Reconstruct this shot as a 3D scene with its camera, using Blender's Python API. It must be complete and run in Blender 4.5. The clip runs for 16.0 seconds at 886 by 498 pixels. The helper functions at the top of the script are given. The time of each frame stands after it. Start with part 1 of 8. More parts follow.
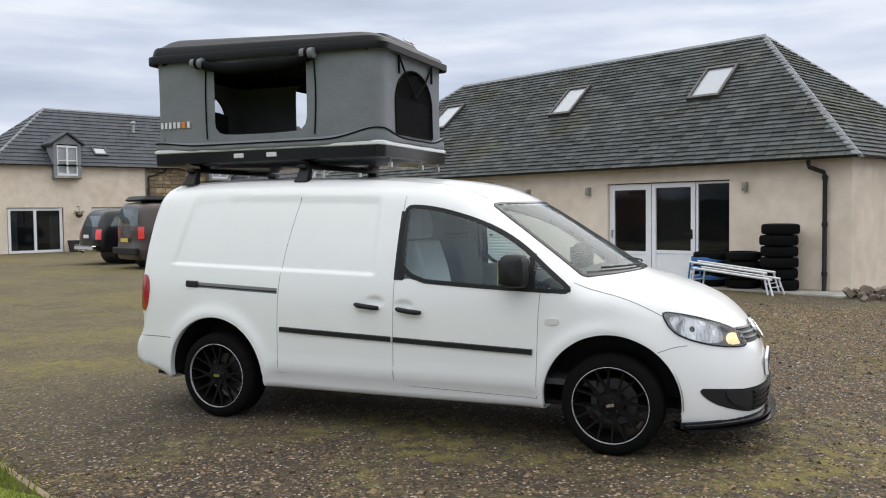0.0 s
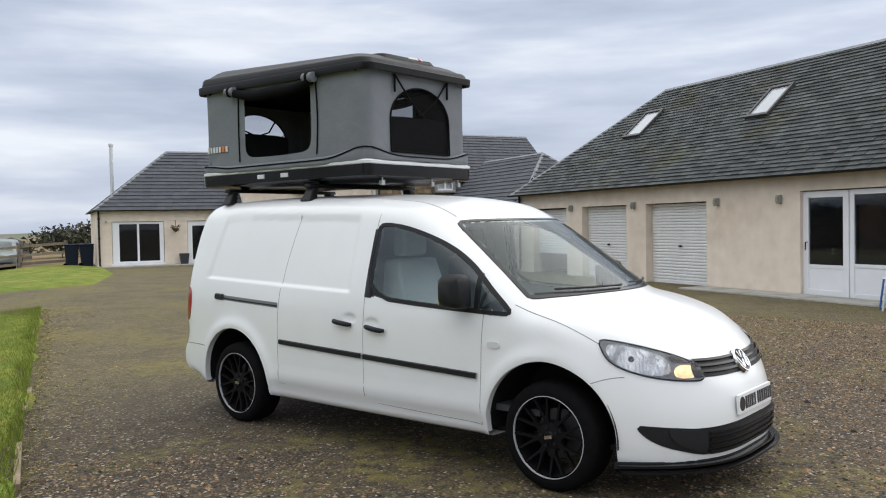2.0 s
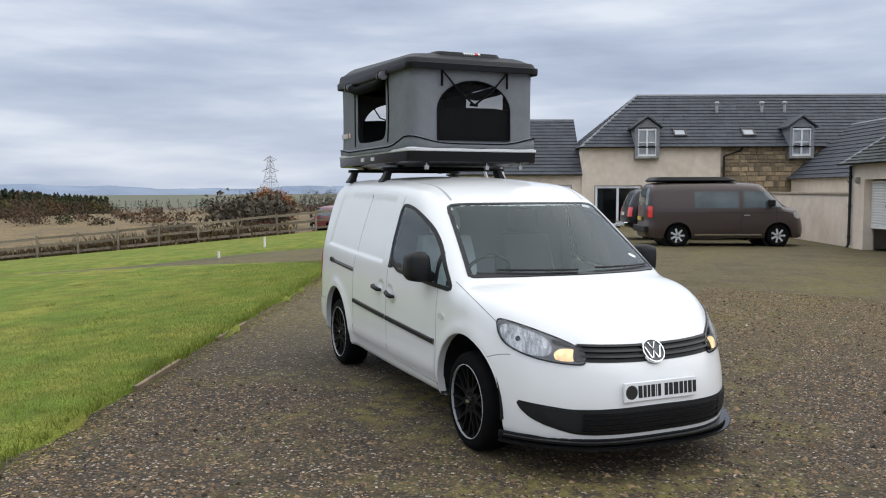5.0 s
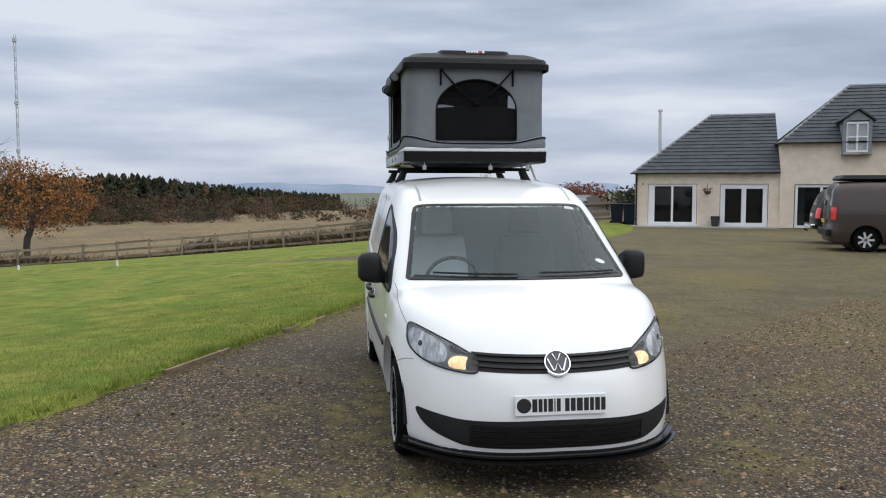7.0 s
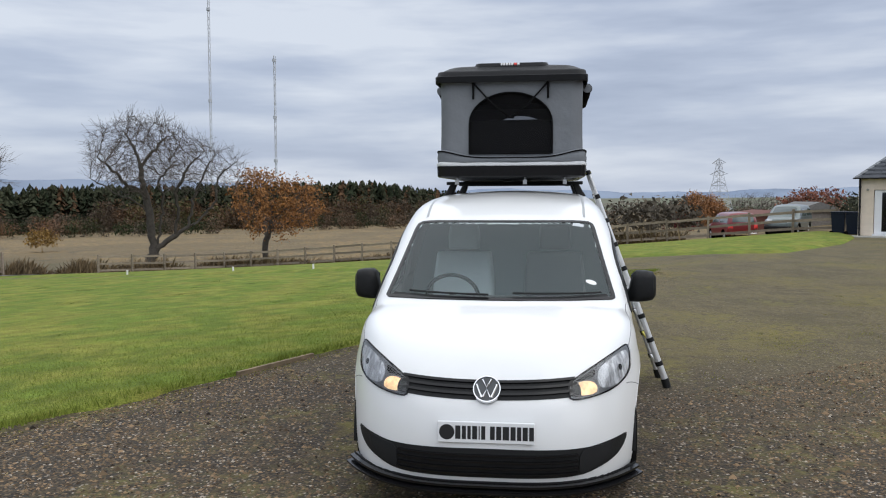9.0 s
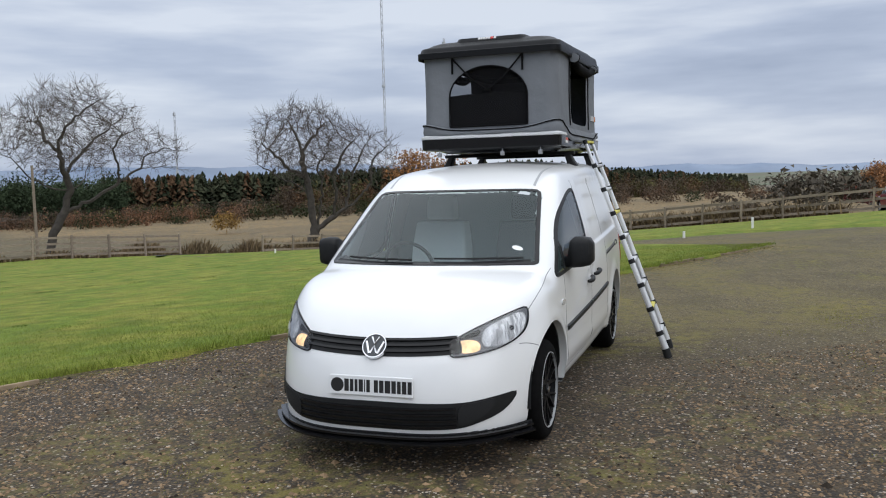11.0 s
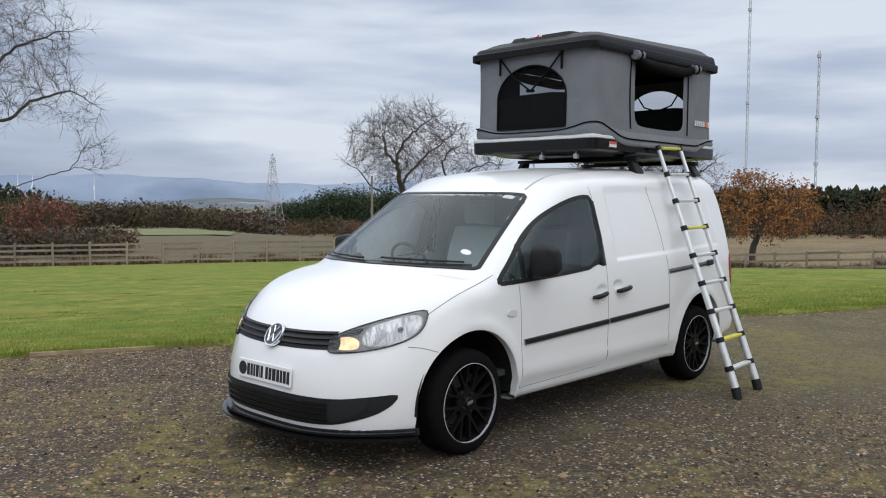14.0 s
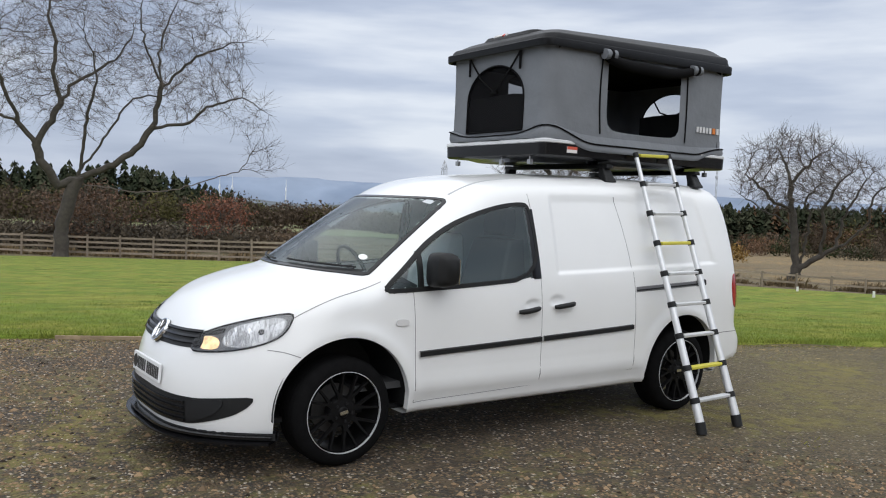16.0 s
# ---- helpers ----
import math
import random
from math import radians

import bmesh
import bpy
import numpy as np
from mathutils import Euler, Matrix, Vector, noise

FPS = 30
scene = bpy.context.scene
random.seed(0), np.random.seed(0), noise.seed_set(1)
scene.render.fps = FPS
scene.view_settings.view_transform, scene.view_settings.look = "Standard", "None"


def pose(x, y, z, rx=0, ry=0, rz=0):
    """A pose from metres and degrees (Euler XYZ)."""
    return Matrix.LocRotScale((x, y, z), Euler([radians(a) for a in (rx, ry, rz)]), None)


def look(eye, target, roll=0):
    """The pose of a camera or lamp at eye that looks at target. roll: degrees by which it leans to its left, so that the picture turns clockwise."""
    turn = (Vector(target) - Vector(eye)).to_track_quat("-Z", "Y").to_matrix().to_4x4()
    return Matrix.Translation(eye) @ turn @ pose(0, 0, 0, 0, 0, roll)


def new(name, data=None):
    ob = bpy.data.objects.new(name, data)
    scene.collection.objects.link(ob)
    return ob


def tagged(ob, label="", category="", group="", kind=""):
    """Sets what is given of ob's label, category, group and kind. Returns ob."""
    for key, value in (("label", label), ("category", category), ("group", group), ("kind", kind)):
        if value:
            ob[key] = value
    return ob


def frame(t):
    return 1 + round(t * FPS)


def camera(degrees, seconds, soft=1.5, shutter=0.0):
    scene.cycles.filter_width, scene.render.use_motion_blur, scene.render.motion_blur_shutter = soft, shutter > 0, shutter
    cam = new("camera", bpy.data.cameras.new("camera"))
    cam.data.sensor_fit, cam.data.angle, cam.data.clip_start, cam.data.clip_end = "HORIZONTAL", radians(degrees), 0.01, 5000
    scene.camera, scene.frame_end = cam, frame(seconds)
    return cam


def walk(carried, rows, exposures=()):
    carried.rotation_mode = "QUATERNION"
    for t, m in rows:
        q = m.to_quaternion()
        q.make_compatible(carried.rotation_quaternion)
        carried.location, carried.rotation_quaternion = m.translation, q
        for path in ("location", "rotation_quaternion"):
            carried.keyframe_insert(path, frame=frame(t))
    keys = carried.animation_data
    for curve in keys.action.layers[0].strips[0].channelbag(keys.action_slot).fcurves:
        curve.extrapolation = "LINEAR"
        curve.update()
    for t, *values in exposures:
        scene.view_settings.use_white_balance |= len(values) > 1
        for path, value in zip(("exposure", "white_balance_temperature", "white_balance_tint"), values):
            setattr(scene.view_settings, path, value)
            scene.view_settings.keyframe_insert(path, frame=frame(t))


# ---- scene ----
cam = camera(55.7, 16.0, soft=1.1)
PATH = [
    (0, (2.53, -6.075, 1.558), (1.769, -4.227, 1.468), -0.7),
    (0.5, (2.855, -5.751, 1.598), (1.97, -3.959, 1.523), -0.6),
    (1, (3.304, -5.491, 1.569), (2.303, -3.76, 1.502), -0.5),
    (1.5, (3.787, -5.241, 1.554), (2.64, -3.603, 1.491), -0.7),
    (2, (4.196, -4.983, 1.591), (2.909, -3.453, 1.531), -1.1),
    (2.5, (4.689, -4.806, 1.606), (3.27, -3.4, 1.516), -1.0),
    (3, (5.042, -4.535, 1.597), (3.543, -3.217, 1.48), -1.5),
    (3.5, (5.539, -4.293, 1.61), (3.933, -3.106, 1.49), -1.2),
    (4, (5.875, -3.962, 1.627), (4.188, -2.893, 1.522), -0.5),
    (4.5, (6.14, -3.57, 1.659), (4.393, -2.604, 1.531), -0.5),
    (5, (6.448, -3.153, 1.715), (4.615, -2.366, 1.575), -0.1),
    (5.2, (6.534, -2.98, 1.704), (4.669, -2.269, 1.574), 0.2),
    (7.3, (6.904, -1.053, 1.745), (4.92, -0.842, 1.603), 0.0),
    (7.5, (6.898, -0.888, 1.774), (4.909, -0.731, 1.635), 0.1),
    (8, (6.843, -0.513, 1.748), (4.849, -0.451, 1.605), -0.1),
    (8.5, (6.805, -0.08, 1.776), (4.81, -0.151, 1.653), -0.7),
    (9, (6.857, 0.355, 1.806), (4.878, 0.095, 1.677), -0.2),
    (9.2, (6.893, 0.503, 1.79), (4.924, 0.188, 1.644), 0.1),
    (11.3, (6.722, 2.231, 1.709), (4.877, 1.477, 1.541), -1.2),
    (11.5, (6.639, 2.374, 1.694), (4.826, 1.546, 1.527), -0.7),
    (12, (6.476, 2.739, 1.64), (4.734, 1.767, 1.493), -0.1),
    (12.5, (6.207, 3.106, 1.629), (4.521, 2.037, 1.512), -0.6),
    (13, (5.937, 3.524, 1.615), (4.341, 2.323, 1.521), -0.7),
    (13.5, (5.61, 3.822, 1.603), (4.066, 2.555, 1.498), -0.2),
    (14, (5.327, 4.186, 1.571), (3.867, 2.825, 1.451), 0.4),
    (14.5, (5.006, 4.452, 1.585), (3.648, 2.992, 1.442), 1.2),
    (15, (4.668, 4.688, 1.591), (3.392, 3.153, 1.46), 1.1),
    (15.5, (4.261, 4.972, 1.589), (3.085, 3.359, 1.465), 1.5),
    (16, (3.868, 5.16, 1.577), (2.718, 3.527, 1.469), 2.2),
]
walk(cam, [(t, look(eye, target, roll)) for t, eye, target, roll in PATH], ((0, 0.32, 6440, 10), (2.0, 0.25, 6380, 10), (3.0, 0.15, 6270, 10), (4.5, 0.12, 6220, 10), (8.0, -0.03, 6170, 10), (11.5, -0.05, 6080, 10), (14.5, -0.02, 6170, 10), (16.0, 0.06, 6220, 10)))

# ---- light: a bright overcast sky, faint wide sun ----
SUN_AZ, SUN_EL = radians(25), radians(38)
world = bpy.data.worlds.new("overcast_sky")
scene.world = world
world.use_nodes = True
wn, wl = world.node_tree.nodes, world.node_tree.links
wn.clear()
w_out, w_bg = wn.new("ShaderNodeOutputWorld"), wn.new("ShaderNodeBackground")
w_sky = wn.new("ShaderNodeTexSky")
w_sky.sky_type, w_sky.sun_disc, w_sky.sun_elevation, w_sky.sun_rotation = "NISHITA", False, SUN_EL, SUN_AZ
w_sky.air_density, w_sky.dust_density = 1.0, 2.0
w_dim = wn.new("ShaderNodeVectorMath")
w_dim.operation = "SCALE"
w_dim.inputs["Scale"].default_value = 0.09
w_co, w_map = wn.new("ShaderNodeTexCoord"), wn.new("ShaderNodeMapping")
w_map.inputs["Scale"].default_value = (1.0, 1.0, 6.5)
w_n1, w_n2 = wn.new("ShaderNodeTexNoise"), wn.new("ShaderNodeTexNoise")
w_n1.inputs["Scale"].default_value, w_n1.inputs["Detail"].default_value, w_n1.inputs["Roughness"].default_value = 2.1, 5, 0.5
w_n2.inputs["Scale"].default_value, w_n2.inputs["Detail"].default_value = 5.5, 6
w_sum = wn.new("ShaderNodeMath")
w_sum.operation = "MULTIPLY_ADD"
w_sum.inputs[1].default_value = 0.35
w_ramp = wn.new("ShaderNodeValToRGB")
w_ramp.color_ramp.elements[0].position, w_ramp.color_ramp.elements[0].color = 0.47, (0.375, 0.425, 0.535, 1)
w_ramp.color_ramp.elements[1].position, w_ramp.color_ramp.elements[1].color = 0.84, (0.78, 0.81, 0.86, 1)
w_mid = w_ramp.color_ramp.elements.new(0.66)
w_mid.color = (0.535, 0.585, 0.69, 1)
w_mix = wn.new("ShaderNodeMix")
w_mix.data_type = "RGBA"
w_mix.inputs["Factor"].default_value = 0.9
wl.new(w_co.outputs["Generated"], w_map.inputs["Vector"])
wl.new(w_map.outputs["Vector"], w_n1.inputs["Vector"])
wl.new(w_map.outputs["Vector"], w_n2.inputs["Vector"])
wl.new(w_n2.outputs["Fac"], w_sum.inputs[0])
wl.new(w_n1.outputs["Fac"], w_sum.inputs[2])
wl.new(w_sum.outputs[0], w_ramp.inputs["Fac"])
wl.new(w_sky.outputs["Color"], w_dim.inputs[0])
wl.new(w_dim.outputs["Vector"], w_mix.inputs["A"])
wl.new(w_ramp.outputs["Color"], w_mix.inputs["B"])
# an overcast sky grows brighter towards the zenith
w_sep, w_rise, w_gain = wn.new("ShaderNodeSeparateXYZ"), wn.new("ShaderNodeMapRange"), wn.new("ShaderNodeVectorMath")
w_gain.operation = "SCALE"
for key, val in (("From Min", 0.27), ("From Max", 0.62), ("To Min", 1.0), ("To Max", 2.5)):
    w_rise.inputs[key].default_value = val
wl.new(w_co.outputs["Generated"], w_sep.inputs[0])
wl.new(w_sep.outputs["Z"], w_rise.inputs["Value"])
wl.new(w_rise.outputs[0], w_gain.inputs["Scale"])
w_white, w_high = wn.new("ShaderNodeMix"), wn.new("ShaderNodeMapRange")
w_white.data_type = "RGBA"
w_white.inputs["B"].default_value = (0.60, 0.605, 0.61, 1)
w_high.inputs["From Min"].default_value, w_high.inputs["From Max"].default_value = 0.30, 0.60
wl.new(w_sep.outputs["Z"], w_high.inputs["Value"])
wl.new(w_high.outputs[0], w_white.inputs["Factor"])
wl.new(w_mix.outputs["Result"], w_white.inputs["A"])
wl.new(w_white.outputs["Result"], w_gain.inputs[0])
wl.new(w_gain.outputs["Vector"], w_bg.inputs["Color"])
w_bg.inputs["Strength"].default_value = 1.0
wl.new(w_bg.outputs["Background"], w_out.inputs["Surface"])
sun = new("sun", bpy.data.lights.new("sun", "SUN"))
sun.data.energy, sun.data.angle, sun.data.color = 0.95, radians(70), (1.0, 0.94, 0.85)
sun.matrix_world = look((math.sin(SUN_AZ) * 50, math.cos(SUN_AZ) * 50, 40), (0, 0, 0))

# ---- materials ----
def mat(name, color, rough=0.6, metal=0.0, spread=0.0, scale=8.0, other=None, mix_scale=1.5, mix=(0.45, 0.65), bump=0.0, bump_scale=60.0,
        coat=0.0, alpha=1.0, glow=None, stretch=(1, 1, 1), per_piece=0.0, grain=0.0, spec=0.5):
    """A procedural surface: base colour, a second colour in patches, grain, fine relief and per-piece variation."""
    m = bpy.data.materials.new(name)
    m.use_nodes = True
    nt, b = m.node_tree, m.node_tree.nodes["Principled BSDF"]
    N, L = nt.nodes, nt.links
    b.inputs["Roughness"].default_value, b.inputs["Metallic"].default_value = rough, metal
    b.inputs["Coat Weight"].default_value, b.inputs["Coat Roughness"].default_value = coat, 0.04
    b.inputs["Alpha"].default_value = alpha
    b.inputs["Specular IOR Level"].default_value = spec
    if glow:
        b.inputs["Emission Color"].default_value, b.inputs["Emission Strength"].default_value = (*glow[0], 1), glow[1]
    tex = N.new("ShaderNodeTexCoord")
    mp = N.new("ShaderNodeMapping")
    mp.inputs["Scale"].default_value = stretch
    L.new(tex.outputs["Object"], mp.inputs["Vector"])
    col = N.new("ShaderNodeRGB")
    col.outputs[0].default_value = (*color, 1)
    out = col.outputs[0]
    if other:
        n = N.new("ShaderNodeTexNoise")
        n.inputs["Scale"].default_value, n.inputs["Detail"].default_value, n.inputs["Roughness"].default_value = mix_scale, 6, 0.6
        L.new(mp.outputs[0], n.inputs["Vector"])
        r = N.new("ShaderNodeMapRange")
        r.inputs["From Min"].default_value, r.inputs["From Max"].default_value = mix
        L.new(n.outputs["Fac"], r.inputs["Value"])
        x = N.new("ShaderNodeMix")
        x.data_type = "RGBA"
        x.inputs["B"].default_value = (*other, 1)
        L.new(r.outputs[0], x.inputs["Factor"])
        L.new(out, x.inputs["A"])
        out = x.outputs["Result"]
    if spread:
        n = N.new("ShaderNodeTexNoise")
        n.inputs["Scale"].default_value, n.inputs["Detail"].default_value = scale, 8
        L.new(mp.outputs[0], n.inputs["Vector"])
        r = N.new("ShaderNodeMapRange")
        r.inputs["From Min"].default_value, r.inputs["From Max"].default_value = 0.25, 0.75
        r.inputs["To Min"].default_value, r.inputs["To Max"].default_value = 1 - spread, 1 + spread
        L.new(n.outputs["Fac"], r.inputs["Value"])
        h = N.new("ShaderNodeVectorMath")
        h.operation = "SCALE"
        L.new(out, h.inputs[0])
        L.new(r.outputs[0], h.inputs["Scale"])
        out = h.outputs["Vector"]
    if grain:
        n = N.new("ShaderNodeTexNoise")
        n.inputs["Scale"].default_value, n.inputs["Detail"].default_value = bump_scale, 4
        L.new(mp.outputs[0], n.inputs["Vector"])
        r = N.new("ShaderNodeMapRange")
        r.inputs["From Min"].default_value, r.inputs["From Max"].default_value = 0.3, 0.7
        r.inputs["To Min"].default_value, r.inputs["To Max"].default_value = 1 - grain, 1 + grain
        L.new(n.outputs["Fac"], r.inputs["Value"])
        h = N.new("ShaderNodeVectorMath")
        h.operation = "SCALE"
        L.new(out, h.inputs[0])
        L.new(r.outputs[0], h.inputs["Scale"])
        out = h.outputs["Vector"]
    if per_piece:
        g = N.new("ShaderNodeNewGeometry")
        o = N.new("ShaderNodeObjectInfo")
        a = N.new("ShaderNodeMath")
        L.new(g.outputs["Random Per Island"], a.inputs[0])
        L.new(o.outputs["Random"], a.inputs[1])
        f = N.new("ShaderNodeMath")
        f.operation = "FRACT"
        L.new(a.outputs[0], f.inputs[0])
        r = N.new("ShaderNodeMapRange")
        r.inputs["To Min"].default_value, r.inputs["To Max"].default_value = 1 - per_piece, 1 + per_piece
        L.new(f.outputs[0], r.inputs["Value"])
        h = N.new("ShaderNodeVectorMath")
        h.operation = "SCALE"
        L.new(out, h.inputs[0])
        L.new(r.outputs[0], h.inputs["Scale"])
        out = h.outputs["Vector"]
    L.new(out, b.inputs["Base Color"])
    if bump:
        n = N.new("ShaderNodeTexNoise")
        n.inputs["Scale"].default_value, n.inputs["Detail"].default_value = bump_scale, 5
        L.new(mp.outputs[0], n.inputs["Vector"])
        bp = N.new("ShaderNodeBump")
        bp.inputs["Strength"].default_value, bp.inputs["Distance"].default_value = 1.0, bump
        L.new(n.outputs["Fac"], bp.inputs["Height"])
        L.new(bp.outputs["Normal"], b.inputs["Normal"])
    return m


def glass_mat(name, tint, share, rough=0.02, veil_tint=(0.02, 0.022, 0.025), ior=1.5):
    """A pane that lets light straight through and mirrors the sky at its surface. share: how much passes; the rest
    shows a flat diffuse tint.
    """
    m = bpy.data.materials.new(name)
    m.use_nodes = True
    N, L = m.node_tree.nodes, m.node_tree.links
    N.clear()
    o, t, g, d, x1, x2, f = (N.new("ShaderNode" + k) for k in ("OutputMaterial", "BsdfTransparent", "BsdfGlossy", "BsdfDiffuse", "MixShader", "MixShader", "Fresnel"))
    t.inputs["Color"].default_value = (*tint, 1)
    d.inputs["Color"].default_value = (*veil_tint, 1)
    g.inputs["Roughness"].default_value = rough
    f.inputs["IOR"].default_value = ior
    x1.inputs["Fac"].default_value = share
    L.new(d.outputs[0], x1.inputs[1])
    L.new(t.outputs[0], x1.inputs[2])
    L.new(f.outputs[0], x2.inputs["Fac"])
    L.new(x1.outputs[0], x2.inputs[1])
    L.new(g.outputs[0], x2.inputs[2])
    L.new(x2.outputs[0], o.inputs["Surface"])
    return m


WHITE_PAINT = mat("white_car_paint", (0.745, 0.753, 0.753), 0.28, coat=0.6, spread=0.02, scale=3)
BLACK_TRIM = mat("black_plastic", (0.014, 0.0145, 0.015), 0.5, spec=0.22, spread=0.15, scale=30, bump=0.0004, bump_scale=500)
BLACK_GLOSS = mat("black_gloss", (0.007, 0.007, 0.008), 0.18, spec=0.35)
GAP_DARK = mat("panel_gap", (0.20, 0.20, 0.205), 0.8)
RUBBER = mat("tyre_rubber", (0.006, 0.006, 0.0063), 0.85, spec=0.06, spread=0.25, scale=25, bump=0.001, bump_scale=180)
WHEEL_BLACK = mat("satin_black_alloy", (0.006, 0.006, 0.0065), 0.4, spec=0.14)
RIM_LIP = mat("polished_rim_edge", (0.40, 0.41, 0.42), 0.35)
CHROME = mat("chrome", (0.75, 0.76, 0.78), 0.12, metal=1)
# side glass: teal sky reflection painted as a thin diffuse tint
GLASS = glass_mat("window_glass", (0.84, 0.94, 0.94), 0.89, 0.03, (0.16, 0.22, 0.23), 1.6)
# windscreen: the diffuse tint carries mist and painted sky sheen together
SCREEN_GLASS = glass_mat("misted_sheen_glass", (0.86, 0.93, 0.93), 0.86, 0.08, (0.20, 0.26, 0.265), 1.38)
DARK_GLASS = glass_mat("house_glass", (0.45, 0.48, 0.5), 0.8)
LENS_GLASS = glass_mat("lamp_glass", (0.95, 0.96, 0.97), 0.97)
TENT_GREY = mat("grey_tent_canvas", (0.170, 0.181, 0.196), 0.85, spread=0.10, scale=4, bump=0.02, bump_scale=5, spec=0.2)
TENT_DARK = mat("black_tent_lining", (0.007, 0.007, 0.0075), 0.9, spec=0.08)
TENT_SHELL = mat("charcoal_shell", (0.010, 0.0105, 0.012), 0.45, spec=0.16, spread=0.12, scale=20, bump=0.0006, bump_scale=400)
SEAL_WHITE = mat("pale_seal_strip", (0.62, 0.63, 0.64), 0.5)
HARL = mat("cream_harling", (0.71, 0.615, 0.510), 0.9, spread=0.10, scale=3.0, other=(0.63, 0.53, 0.425), mix_scale=0.7, bump=0.006, bump_scale=70, grain=0.05)
SLATE = mat("grey_slate", (0.074, 0.080, 0.080), 0.8, spec=0.2, spread=0.30, scale=2.0, other=(0.068, 0.070, 0.040), mix_scale=0.7, mix=(0.50, 0.80), bump=0.004, bump_scale=40, per_piece=0.32)
SLATE_DARK = mat("dark_roof_tile", (0.056, 0.061, 0.071), 0.7, spec=0.3, spread=0.15, scale=2.0, bump=0.004, bump_scale=30, per_piece=0.12)
LEAD = mat("lead_ridge", (0.17, 0.18, 0.195), 0.55, spread=0.2, scale=6)
UPVC = mat("white_upvc", (0.74, 0.75, 0.77), 0.35, spread=0.03, scale=4)
ROLLER = mat("white_roller_slat", (0.70, 0.70, 0.69), 0.5, spread=0.05, scale=6)
IRON = mat("black_iron", (0.012, 0.012, 0.013), 0.5, spec=0.25)
TIMBER = mat("weathered_timber", (0.215, 0.175, 0.132), 0.85, spread=0.35, scale=6, stretch=(1, 1, 6), bump=0.004, bump_scale=40, per_piece=0.25)
# room surfaces near black: the gloom indoors is put into this colour
ROOM_DARK = mat("painted_dim_room", (0.045, 0.04, 0.036), 0.9, spread=0.3, scale=1.5)
STONE = mat("rubble_stone", (0.27, 0.205, 0.125), 0.9, spread=0.3, scale=5, bump=0.01, bump_scale=20, per_piece=0.4)
MORTAR = mat("lime_mortar", (0.30, 0.25, 0.19), 0.95, spread=0.2, scale=8)
CONCRETE = mat("pale_concrete", (0.33, 0.32, 0.29), 0.85, spread=0.2, scale=4, other=(0.24, 0.24, 0.20), bump=0.003, bump_scale=50)
ALU = mat("brushed_aluminium", (0.66, 0.67, 0.68), 0.38, metal=0.45, spread=0.05, scale=20)


